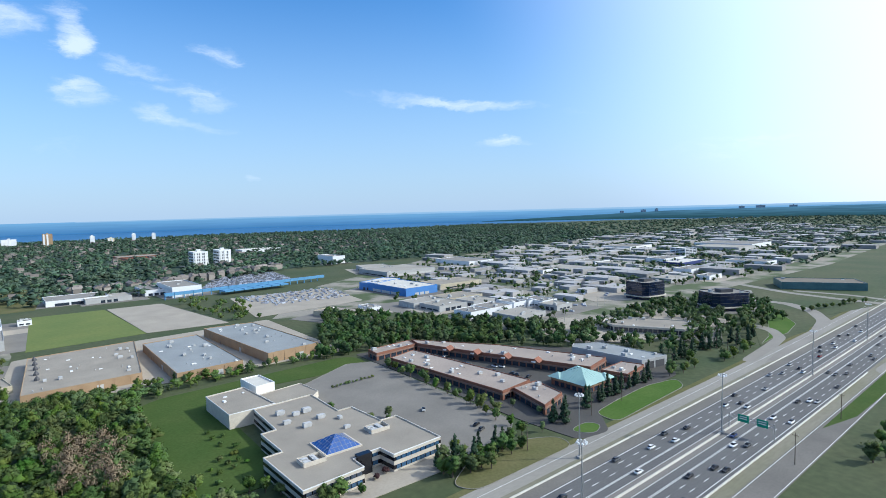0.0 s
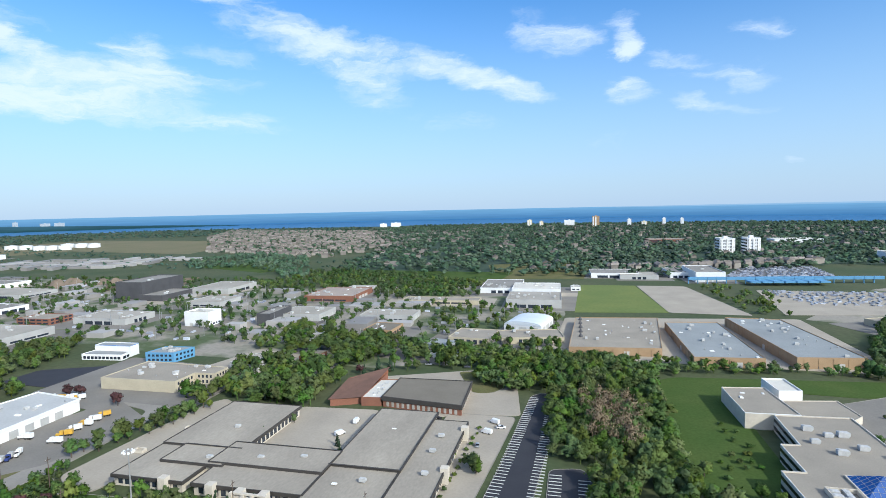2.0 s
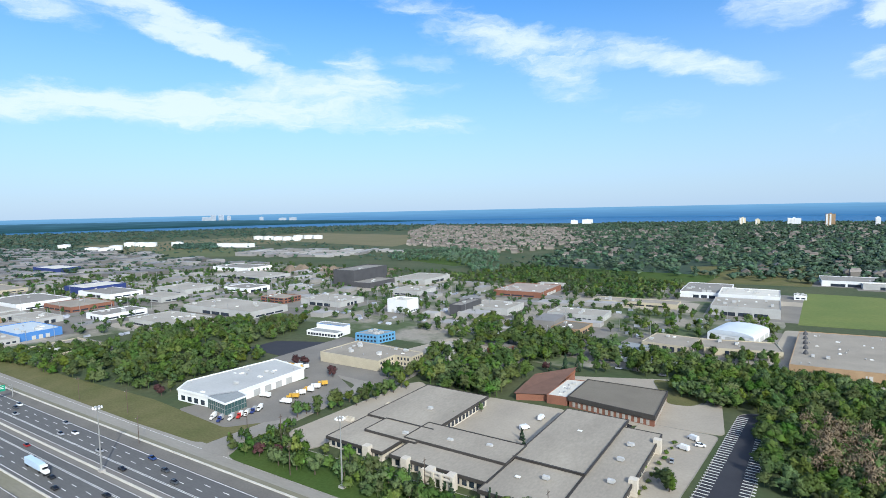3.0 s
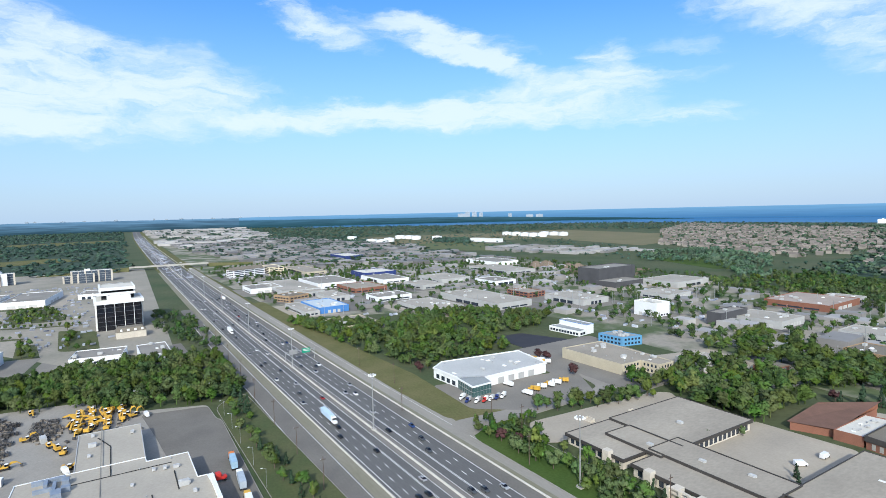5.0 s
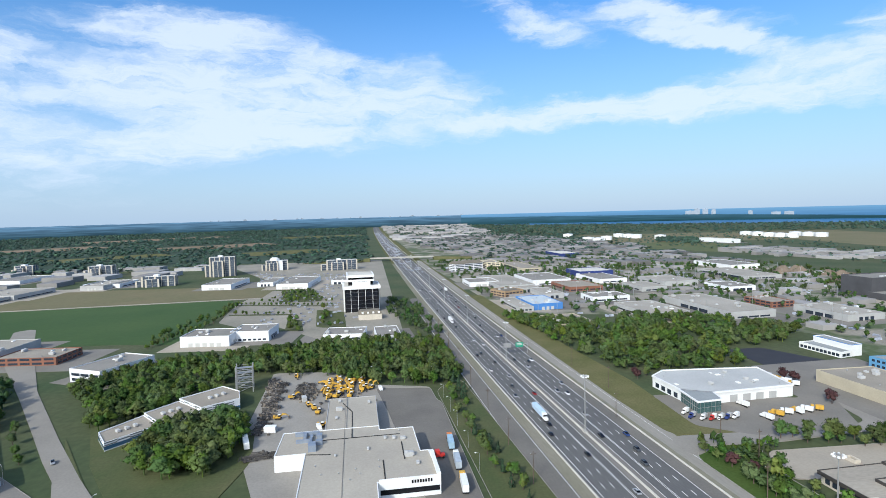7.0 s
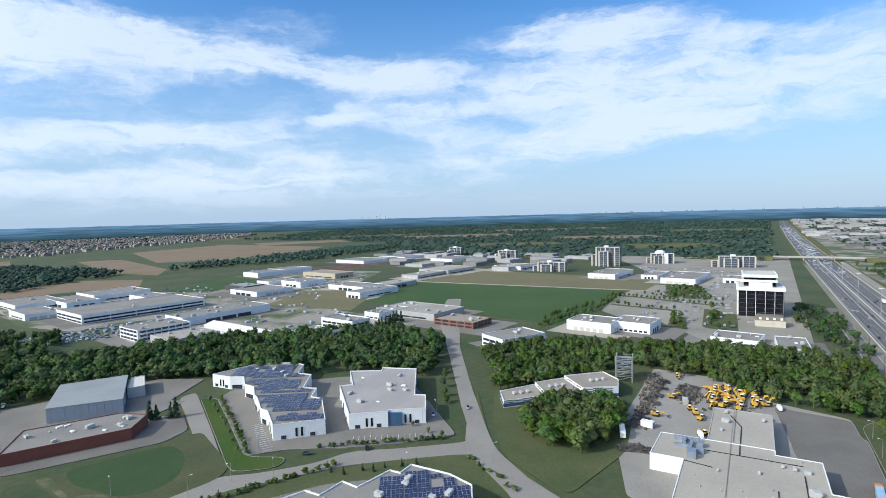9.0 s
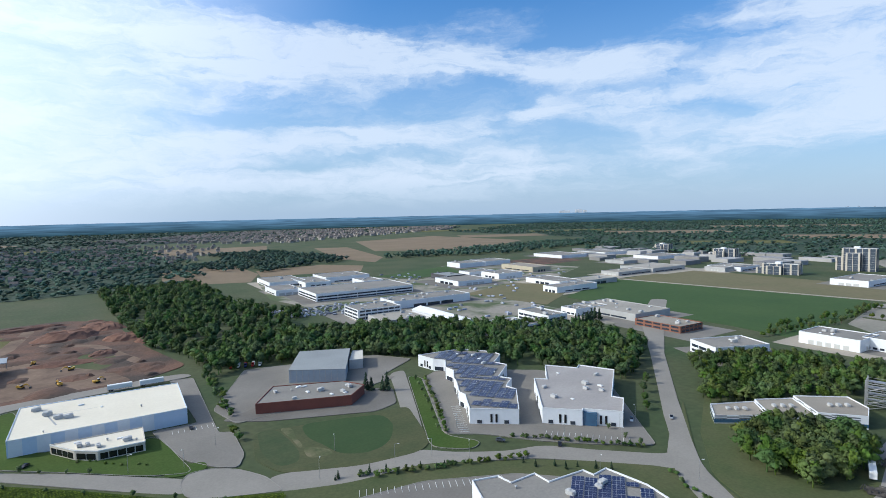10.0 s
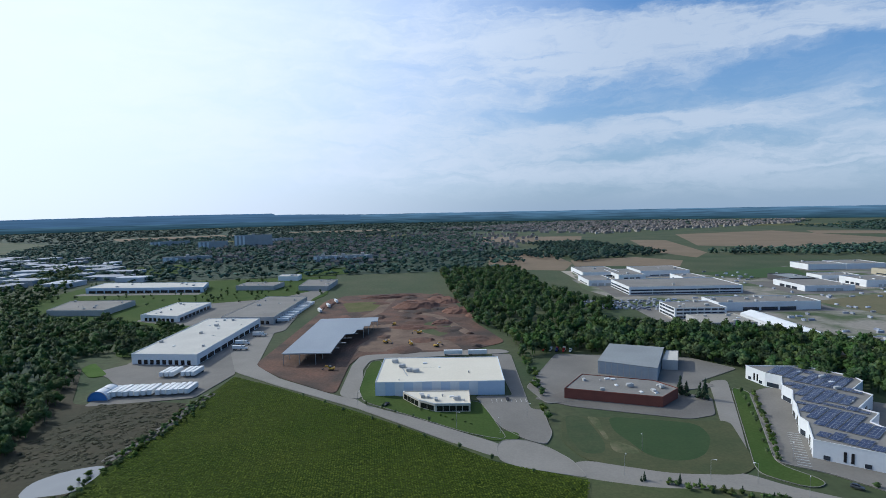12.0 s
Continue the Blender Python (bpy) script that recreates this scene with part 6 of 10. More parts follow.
shell(wb, [(-366, 345.3), (-334, 346.3), (-335, 356), (-366, 355)], 8.5, M_WHITE, M_ROOFBLUEGREY, 0.5, coping=M_BLUEWALL)
for i in (0, 1):
    pane_row(wb, WB, i, 0.8, 2.8, 2.2, 0.8, M_GLASS, 1, 10)

# ---- the business district ----
shed("white", -320, -750, 35, 61, 8, -8)
shed("white", -361, -852, 57, 81, 8, -8)
shed("white", -390, -805, 40, 77, 8, -8)
shed("white", -457, -827, 76, 67, 9, -8)
shed("white", -456, -740, 32, 46, 8, -8)
shed("office", -390, -664, 140, 76, 10, -8)
shed("white", -408, -528, 105, 38, 9, -8)
shed("office", -316, -504, 50, 38, 11, -8)
shed("grey", -316, -459, 45, 42, 6, -8)
shed("gable", -354, -429, 21, 98, 7, -8)
shed("white", -372, -363, 39, 15, 6, -8)
shed("office", -378, -337, 36, 25, 8, -8)
shed("office", -406, -343, 23, 44, 13, -8)
shed("white", -743, -825, 62, 48, 9, -8)
shed("white", -805, -820, 63, 59, 9, -8)
shed("tan", -769, -688, 43, 90, 9, -8)
shed("white", -650, -695, 52, 33, 8, -8)
shed("white", -657, -641, 49, 49, 9, -8)
shed("white", -567, -637, 62, 67, 7, -8)
shed("dark", -583, -693, 34, 53, 8, -8)
shed("white", -651, -528, 42, 75, 7, -8)
shed("white", -611, -465, 75, 27, 8, -8)
shed("white", -1039, -821, 79, 95, 7, -8)
shed("white", -486, -352, 46, 22, 7, -8)
shed("grey", -510, -324, 53, 83, 7, -8)
shed("brick", -477, -253, 32, 48, 6, -8)
shed("office", -420, -175, 44, 29, 9, -29)
shed("bigwhite", -506, -129, 32, 42, 9, -8)
shed("bigwhite", -517, -94, 32, 34, 9, -8)
shed("white", -922, -208, 86, 45, 8, -8)
shed("white", -898, -91, 96, 48, 8, -8)
shed("white", -930, -140, 65, 25, 6, -8)
shed("grey", -910, -513, 86, 70, 7, -8)
shed("grey", -830, -513, 87, 37, 6, -8)
shed("grey", -987, -413, 84, 37, 7, -8)
shed("white", -1169, -791, 81, 89, 6, -8)
shed("white", -1143, -628, 92, 64, 6, -8)
shed("grey", -1099, -809, 85, 51, 6, -8)
shed("grey", -1006, -624, 73, 48, 6, -8)
shed("grey", -686, -490, 86, 36, 7, -8)
shed("white", -906, -25, 45, 26, 7, -8)
shed("white", -497, -12, 29, 35, 6, -8)
shed("white", -486, 25, 41, 21, 6, 2)
shed("grey", -444, 25, 30, 36, 4, -16)
shed("white", -999, -411, 58, 60, 7, -8)
shed("hotel", -1018, 205, 25, 60, 13, 18)
shed("tanhotel", -1040, 257, 56, 27, 13, 2)
shed("white", -805, 184, 49, 44, 7, 2)
shed("grey", -793, 217, 127, 52, 7, 2)
shed("white", -808, 281, 87, 59, 8, 2)
shed("brown2", -690, 193, 31, 30, 8, 22)
shed("grey", -725, 230, 37, 26, 6, 2)
shed("blueroof", -603, 206, 59, 35, 7, 2)
shed("grey", -604, 180, 69, 17, 5, 2)
shed("brick", -724, 303, 64, 48, 6, 2)
shed("white", -622, 297, 34, 47, 6, 2)
shed("grey", -673, 241, 55, 25, 6, 2)
shed("tan", -496, 196, 46, 39, 5, 2)
shed("grey", -529, 303, 69, 45, 6, 2)
shed("navy", -862, 384, 55, 58, 9, 2)
shed("navy", -1226, 478, 89, 45, 10, 2)
shed("white", -796, 373, 81, 44, 6, 2)
shed("grey", -688, 385, 53, 36, 6, 2)
shed("grey", -528, 377, 113, 50, 7, 2)
shed("darkgrey", -561, 624, 39, 80, 22, 2)
shed("grey", -465, 465, 61, 42, 6, 2)
shed("brick", -534, 447, 40, 28, 6, 2)
shed("white", -652, 487, 49, 38, 6, 2)
shed("grey", -733, 447, 69, 52, 6, 2)
shed("grey", -777, 594, 115, 58, 5, 2)
shed("white", -898, 662, 100, 57, 7, 2)
shed("tan", -1020, 312, 131, 38, 5, 2)
shed("darkgrey2", -520, 606, 33, 61, 7, 2)
shed("grey", -481, 671, 57, 72, 7, 2)
shed("grey", -423, 569, 44, 44, 6, 2)
shed("brown", -290, 636, 62, 72, 7, 2)
shed("grey", -280, 681, 34, 33, 6, 2)
shed("darkblock", -292, 485, 14, 44, 12, 2)
shed("grey", -270, 510, 46, 42, 7, 2)
shed("grey", -181, 516, 54, 32, 6, 2)
shed("tan", -150, 609, 88, 24, 5, 2)
shed("whitelow", -357, 462, 26, 21, 14, 2)
shed("white", -94, 724, 51, 80, 7, 2)
shed("whitelow", -47, 686, 58, 53, 10, 2)
shed("grey", -45, 616, 59, 56, 9, 2)
shed("vault", -41, 494, 34, 40, 8, -12)
shed("hut", -103, 408, 23, 30, 5, -14)
shed("tan", -82, 442, 34, 34, 5, -6)
shed("tan", -36, 448, 50, 28, 5, 12)
shed("brown2", -167, 457, 26, 30, 5, -3)
shed("house", -190, 366, 13, 18, 5, -4)
shed("grey", -222, 343, 27, 26, 4, -14)
shed("white", 0, 721, 11, 13, 5, 2)
shed("white", 56, 873, 69, 54, 7, 2)
shed("white", 178, 850, 38, 86, 14, 2)
shed("white", 148, 886, 29, 70, 8, 2)
shed("grey", 89, 851, 53, 41, 6, 2)
shed("redbrick_apt", 243, 1619, 99, 66, 10, 2)
shed("tower", 307, 1262, 30, 36, 33, 2)
shed("tower", 361, 1277, 26, 40, 33, 2)
shed("whitelow", 562, 1619, 115, 54, 9, 2)
shed("white", 543, 1102, 30, 69, 16, 2)
shed("grey", 523, 884, 54, 70, 8, -16)
shed("bluewall", 412, 681, 60, 30, 10, 23)
shed("tan", 269, 526, 29, 54, 5, 22)
shed("white", 302, 524, 14, 26, 6, 2)
shed("bluewall", 412, 626, 52, 93, 10, 2)
shed("grey", 532, 820, 104, 89, 8, 2)
shed("tan", 492, 617, 79, 46, 7, 2)
shed("grey", 367, 515, 45, 28, 6, 2)
shed("grey", 372, 481, 40, 35, 6, 2)
shed("tan", 421, 516, 52, 35, 6, 2)
shed("grey", 417, 478, 34, 31, 6, 2)
shed("white", 367, 425, 29, 26, 7, 2)
shed("white", 397, 429, 33, 30, 7, 2)
shed("white", 432, 434, 20, 27, 7, 2)
shed("white", 450, 432, 15, 28, 7, 2)
shed("white", 463, 421, 25, 32, 7, 2)
shed("grey", 457, 392, 26, 26, 6, 2)
shed("grey", 394, 385, 43, 33, 6, 2)
shed("glassoct", 586, 364, 38, 34, 20, -8)
shed("glassoct", 578, 268, 42, 34, 18, -30)
shed("curvedlow", 436, 266, 78, 38, 6, -63)
shed("white", 722, 861, 66, 106, 8, 2)
shed("white", 1232, 817, 102, 81, 8, 2)
shed("tower2", 1127, 609, 32, 41, 16, -16)
shed("white", 1001, 576, 84, 38, 7, 2)
shed("navy", 954, 513, 86, 35, 7, 2)
shed("white", 860, 451, 62, 30, 7, 2)
shed("grey", 736, 418, 49, 30, 6, 2)
shed("white", 797, 391, 40, 19, 6, 2)
shed("teal2", 796, 252, 90, 46, 9, -58)
shed("white", 1445, 650, 121, 140, 9, 2)
shed("grey", 1324, 617, 92, 107, 8, 2)
shed("white", 1032, 432, 46, 69, 7, 2)
shed("white", 872, 654, 48, 47, 6, 2)
shed("grey", 867, 597, 58, 44, 6, 2)
shed("white", 700, 625, 40, 31, 6, 2)
shed("grey", 749, 618, 59, 59, 6, 2)

# ---- south of the motorway ----
M_YARDROOF = mat("yard_roof_membrane", (0.4, 0.365, 0.3), (0.33, 0.3, 0.25), 0.9, 0.04, 1.0, mixed=0.3)
# equipment dealer with a stepped flat roof
YB = [(-262, -37), (-262, 8), (-257, 8), (-257, 24), (-230, 24.5), (-230, 28), (-205, 29.5), (-205, 5), (-190, 5), (-190, -25), (-237, -25), (-237, -38)]
yb = poly_building("equipment_dealer", "wide flat-roofed equipment workshop with pale membrane roof and white walls", "workshop", YB, 7.6, M_WHITEWALL, M_YARDROOF, 0.25)
shell(yb, rect(-309, -18, -262.4, 8), 6.8, M_GREYWALL, M_YARDROOF, 0.25)
seam(yb, (-308, -8.5), (-192, -8.5), 7.42, 0.3, M_ROOFGREY)
for a, b, z in (((-300, -10), (-286, -5), 6.65), ((-286, -5), (-263, -5), 6.65), ((-261, -5), (-250, -5), 7.44), ((-250, -22), (-250, 17), 7.43), ((-241, 17), (-223, 17), 7.44), ((-224, 8), (-206, 8), 7.44), ((-236, -25), (-234, -14), 7.44)):
    seam(yb, a, b, z, 0.45)
M_DUCT = mat("blue_grey_duct", (0.3, 0.34, 0.4), (0.22, 0.26, 0.32), 0.5, 0.3, 2.0, metal=0.3, mixed=0.3)
block("air_handler", M_DUCT, yb, -243.5, -24, 7.35, -238.5, -20.6, 10.2, 0.1, "large blue-grey air handling unit")
for x0, y0, x1, y1, h in ((-258, -31, -256.6, -20, 9.0), (-256.5, -27, -252, -25.6, 9.2), (-255, -24, -247, -22.8, 8.8), (-250, -30, -248.8, -24, 8.8), (-254, -21, -251, -18.6, 9.6), (-247.5, -21, -245, -18, 9.4)):
    block("duct", M_DUCT, yb, x0, y0, 7.35, x1, y1, h)
for x, y, s, r in ((-246, 10, 0.7, 0), (-245, 14, 0.8, 0), (-244, 18, 0.8, 90), (-226, 19, 1.3, 90), (-236, 2, 0.6, 0), (-232, -12, 0.5, 0), (-218, 22, 0.7, 0), (-290, -12, 1.1, 90), (-298, 4, 0.8, 0), (-303, -12, 0.8, 0), (-278, -13, 0.7, 0)):
    roof_item(yb, ME_UNIT, x, y, 7.35 if x > -262 else 6.55, r, s)
for k in range(12):
    roof_item(yb, ME_VENT, R6.uniform(-258, -208), R6.uniform(-22, 20), 7.35, 0, 0.7)
block("sign_board", M_WHITE, yb, -204.95, 5.4, 4.4, -204.5, 29.5, 8.6, label="white fascia sign board")
for k in range(8):
    block("sign_bars", M_BLACKGLASS, yb, -204.55, 18.0 + k * 1.05, 6.2, -204.35, 18.7 + k * 1.05, 7.4, label="dark unreadable sign lettering bars")
block("window_band", M_BLACKGLASS, yb, -205.1, 6, 2.2, -204.8, 29, 4.2)
block("white_ridge", M_WHITE, yb, -226, 28.2, 7.3, -205.2, 29.6, 8.9)

# striped low office in three stepped blocks
ZB = thing("striped_office", "low office of three stepped blocks in white and grey striped cladding", "office building")
M_STRIPE = mat("grey_stripe_cladding", (0.13, 0.145, 0.16), None, 0.6, 0.3, 2)
for pts, h in (([(-292, -131), (-277, -122), (-296, -104), (-313, -117)], 4.6), ([(-296.5, -104), (-313.5, -117), (-330, -104), (-311, -87)], 5.6), ([(-311.5, -87), (-330.5, -104), (-349, -84), (-337, -72), (-323, -69)], 6.8)):
    shell(ZB, pts, h, M_WHITEWALL, M_GRAVELROOF, 0.5)
    part("glazing", ring_bm(pts, 0.8, 2.6, 0.06), M_BLUEGLASS, ZB)
    q = ccw(pts)
    for i in range(len(q)):
        ln = edge_len(pts, i)
        rows = int((h - 2.8) / 0.6)
        for r in range(rows):
            for k in range(int(ln / 6)):
                if (k + r) % 2 == 0:
                    on_edge(ZB, "stripe", M_STRIPE, pts, i, k * 6 + 0.1, min(ln, k * 6 + 6), 2.8 + r * 0.6, 3.3 + r * 0.6, 0.1)
    cx, cy = sum(p[0] for p in pts) / len(pts), sum(p[1] for p in pts) / len(pts)
    for k in range(3):
        roof_item(ZB, ME_UNIT, cx + k * 3 - 3, cy - k * 3 + 3, h - 0.5, 45, 0.9)

# open steel test tower
tw = thing("steel_frame_tower", "open grey steel frame tower with decks beside a wood", "tower", at=(-359, -73, 0), rz=8)
M_STEEL = mat("galvanised_steel", (0.62, 0.64, 0.66), (0.5, 0.52, 0.54), 0.5, 0.3, 2.0, metal=0.0, mixed=0.3)
for x in (-5.5, 0, 5.5):
    for y in (-5, 5):
        block("column", M_STEEL, tw, x - 0.34, y - 0.34, 0, x + 0.34, y + 0.34, 16.2)
for z in (3.4, 6.8, 10.2, 13.6):
    for y in (-5, 5):
        block("edge_beam", M_STEEL, tw, -6.2, y - 0.18, z, 6.2, y + 0.18, z + 0.45)
        for u in (0.55, 1.1):
            block("rail", M_STEEL, tw, -6.2, y - 0.06, z + 0.45 + u, 6.2, y + 0.06, z + 0.57 + u)
    for x in (-5.7, -1.9, 1.9, 5.7):
        block("joist", M_STEEL, tw, x - 0.15, -5, z + 0.05, x + 0.15, 5, z + 0.4)
    for x in (-6.1, 6.1):
        block("rail", M_STEEL, tw, x - 0.06, -5, z + 1.5, x + 0.06, 5, z + 1.62)
    block("deck", M_STEEL, tw, -5.4, -4.6, z + 0.42, -3.2 + z % 3, 4.6, z + 0.5, label="open grating deck")
bm = bmesh.new()
for k, z in enumerate((0, 3.4, 6.8, 10.2)):
    for y in (-5, 5):
        tube(bm, (-5.5, y, z), (0, y, z + 3.4), 0.1)
    tube(bm, (-5.5, -5, z + 3.4), (-5.5, 5, z), 0.1)
    tube(bm, (2.2 + k % 2, -3.5, z), (5.2 - k % 2, 3.5, z + 3.4), 0.25)
part("bracing", bm, M_STEEL, tw)

# solar warehouses with saw-tooth plans (turned by a third of a right angle)
M_PV = mat("solar_panel", (0.012, 0.019, 0.06), (0.018, 0.027, 0.08), 0.3, 0.3, 2, spec=0.28, mixed=0.2)
bm = bmesh.new()
bmesh.ops.create_grid(bm, x_segments=2, y_segments=3, size=0.5)
cells = bmesh.ops.inset_individual(bm, faces=bm.faces[:], thickness=0.012)["faces"]
for fc in cells:
    fc.material_index = 1
for v in bm.verts:
    v.co = (v.co.x * 3.3, v.co.y * 4.5, 0.06)
bmesh.ops.solidify(bm, geom=bm.faces[:], thickness=0.06)
ME_PV = bpy.data.meshes.new("solar_panel")
bm.to_mesh(ME_PV)
bm.free()
ME_PV.materials.append(M_PV)
ME_PV.materials.append(M_UNIT)


def solar_field(parent, pts, z, ux, uy, ox, oy, nx, ny, skip=0.1, seed=1):
    rnd = random.Random(seed)
    ang = math.degrees(math.atan2(uy, ux))
    inn = inset(pts, 2.2)
    n = 0
    for j in range(ny):
        for i in range(nx):
            x = ox + ux * i * 3.5 - uy * j * 4.9
            y = oy + uy * i * 3.5 + ux * j * 4.9
            if not inside(inn, x, y) or rnd.random() < skip or i % 9 == 8:
                continue
            ob = new("solar_panel", ME_PV)
            ob.parent = parent
            ob.matrix_basis = pose(x, y, z + 0.36, 3, 0, ang)
            n += 1


S1 = [(-232, -311), (-233, -295), (-237, -287), (-226, -273), (-225, -264), (-215, -252), (-211, -245), (-200, -230), (-199, -224), (-186, -206), (-204, -188), (-227, -211), (-227, -219), (-240, -227), (-237, -235), (-260, -250), (-258, -260), (-275, -271), (-277, -280), (-265, -303)]
so1 = poly_building("solar_warehouse", "white saw-tooth warehouse with dark solar panels on its roof", "warehouse", S1, 8.4, M_WHITEWALL, M_ROOFGREY, 0.5, M_WHITE, units=2, vents=4, group="white warehouses with saw-tooth plans")
solar_field(so1, S1, 7.9, 0.84, 0.54, -252, -305, 30, 18, 0.05, 2)
S2 = [(-276, -231), (-286, -213), (-292, -216), (-299, -194), (-255, -167), (-257, -161), (-239, -150), (-228, -166), (-226, -165), (-214, -181), (-249, -217), (-254, -211)]
so2 = poly_building("saw_tooth_warehouse", "white warehouse with a stained grey roof and tall slit windows", "warehouse", S2, 8.6, M_WHITEWALL, mat("grey_stained_roof", (0.36, 0.335, 0.31), (0.26, 0.24, 0.225), 0.9, 0.05, 1.0, mixed=0.3, stretch=(0.5, 1, 1)), 0.5, M_WHITE, units=6, vents=4, group="white warehouses with saw-tooth plans")
S3 = [(-136, -150), (-146, -146), (-146, -139), (-158, -138), (-157, -130), (-174, -127), (-174, -122), (-182, -122), (-182, -104), (-178, -92), (-120, -62), (-100, -80)]
so3 = poly_building("solar_warehouse", "white saw-tooth warehouse with pale roof and rows of solar panels", "warehouse", S3, 8.0, M_WHITEWALL, M_ROOFGREY, 0.5, M_WHITE, units=5, vents=3, group="white warehouses with saw-tooth plans")
solar_field(so3, S3, 7.5, 0.83, 0.55, -170, -126, 12, 9, 0.06, 4)
for b, pts in ((so1, S1), (so2, S2), (so3, S3)):
    for i in range(len(pts)):
        ln = edge_len(pts, i)
        if ln > 16:
            on_edge(b, "slit_window", M_BLACKGLASS, pts, i, ln * 0.42, ln * 0.42 + 1.1, 1.2, 5.6, 0.14)
            on_edge(b, "slit_window", M_BLACKGLASS, pts, i, ln * 0.42 + 2.6, ln * 0.42 + 3.7, 1.2, 5.6, 0.14)
            on_edge(b, "window", M_GLASS, pts, i, ln * 0.15, ln * 0.15 + 2.4, 0.6, 2.4, 0.14)
            on_edge(b, "window", M_GLASS, pts, i, ln * 0.7, ln * 0.7 + 2.4, 0.6, 2.4, 0.14)
        elif ln > 6:
            on_edge(b, "window", M_GLASS, pts, i, 1.2, ln - 1.2, 0.5, 3.0, 0.14)
block("corner_glazing", M_BLUEGLASS, so2, -232.2, -166.8, 0.4, -228.2, -160.0, 7.2, radians(34))

# brick workshop and grey metal shed
WK = [(-108, -297), (-155, -273), (-171, -285), (-165, -301), (-128, -321)]
wk = poly_building("brick_workshop", "low dark red brick workshop with a flat grey roof", "workshop", WK, 6.2, mat("dark_red_brick", (0.2, 0.07, 0.05), (0.16, 0.06, 0.045), 0.9, 0.2, 2.5, mixed=0.4), M_ROOFGREY, 0.4, units=6, vents=8)
GSH = [(-146, -338), (-175, -315), (-205, -361), (-173, -379)]
gsd = thing("metal_shed", "blue-grey metal shed with a shallow pitched roof", "shed")
part("wall", walls_bm(GSH, 0, 8.6, 0.1), mat("grey_blue_metal", (0.34, 0.39, 0.43), (0.3, 0.34, 0.38), 0.5, 0.2, 1, mixed=0.2), gsd)
bm = bmesh.new()
prism(bm, inset(GSH, -0.3), 8.6, 8.9)
part("roof", bm, M_ROOFBLUEGREY, gsd)
shell(gsd, [(-191, -338), (-200, -334), (-214, -357), (-206.5, -360)], 7, M_GREYWALL, M_ROOFPALE, 0.4)
for k in range(9):
    on_edge(gsd, "panel_rib", M_METAL, GSH, 0, 1 + k * 3.8, 1.3 + k * 3.8, 0, 8.4, 0.1)

# big white warehouse with a cream roof and an office front
WW = [(-7, -374), (-84, -362), (-76, -310), (0, -321)]
ww = poly_building("white_warehouse", "big white warehouse with a cream flat roof and pale blue walls", "warehouse", WW, 8.6, M_PALEBLUEWALL, M_ROOFCREAM, 0.3, M_WHITE, vents=4)
for i in range(4):
    ln = edge_len(WW, i)
    for k in range(int(ln / 11)):
        on_edge(ww, "wall_panel", M_WHITEWALL, WW, i, k * 11 + 0.6, k * 11 + 6, 0.3, 8.2, 0.1)
for x, y in ((-18, -350), (-22, -340), (-26, -338), (-14, -362)):
    roof_item(ww, ME_UNIT, x, y, 8.2, 0, 1.4)
seam(ww, (-20, -330), (-17, -356), 8.2, 0.8, M_METAL)
seam(ww, (-18, -350), (-40, -346), 8.2, 0.3, M_METAL)
WO = [(-16, -313), (-24, -297), (-32, -289), (-51, -286), (-54, -307)]
wo = poly_building("warehouse_office", "low office front with dark glazing and a cream roof", "office building", WO, 5, M_STONE, M_ROOFCREAM, 0.4, M_WHITE, units=4, vents=4)
for i in facing(WO, Vector((0.2, 1))):
    pane_row(wo, WO, i, 0.8, 3.6, 3.2, 0.4, M_BLACKGLASS, 0.8, 8)

# steel roof of a hall under construction
SR = [(66, -399), (31, -394), (27, -427), (23, -453), (16, -453), (14, -468), (9, -468), (8, -482), (3, -482), (2, -500), (-4, -500), (-5, -519), (49, -523)]
sr = thing("unfinished_hall", "hall under construction with a grey metal deck on steel posts", "building site")
bm = bmesh.new()
prism(bm, SR, 8.6, 9.1)
part("roof_deck", bm, mat("metal_deck", (0.3, 0.33, 0.36), (0.25, 0.28, 0.31), 0.55, 0.05, 1.0, mixed=0.25, stretch=(1, 0.3, 1)), sr, "pale grey corrugated metal deck")
bm = bmesh.new()
for k in range(9):
    f = k / 8
    ax, ay, bx, by = 65 + (49 - 65) * f, -399.5 - 122 * f, 30 + (-4 - 30) * f, -395 - 123 * f
    tube(bm, (ax, ay, 8.3), (bx, by, 8.3), 0.3, 4)
part("roof_beams", bm, M_METAL, sr)
for k in range(9):
    f = k / 8
    for g in (0, 0.33, 0.66, 1):
        x, y = 65 - 16 * f + g * (-35 - 18 * f), -399.5 - 122 * f + g * (4.5 - 1 * f)
        if inside(SR, x, y) or g == 0:
            block("post", M_METAL, sr, x - 0.2, y - 0.2, 0, x + 0.2, y + 0.2, 8.5)

# depots further west
def depot(pts, h, wall, roof, label, doors=0, coping=None, units=4):
    b = poly_building("depot", label, "warehouse", pts, h, wall, roof, 0.4, coping, units=units, vents=units, group="depots")
    xs, ys = [p[0] for p in pts], [p[1] for p in pts]
    SHEDS.append((sum(xs) / 4, sum(ys) / 4, max(xs) - min(xs), max(ys) - min(ys), 0))
    for i in facing(pts, Vector((-0.5, 1))):
        ln = edge_len(pts, i)
        if doors and ln > 30:
            pane_row(b, pts, i, 0.6, 4.0, 3.0, 2.0, M_BLACKGLASS, 4, doors, "dock_door")
    return b


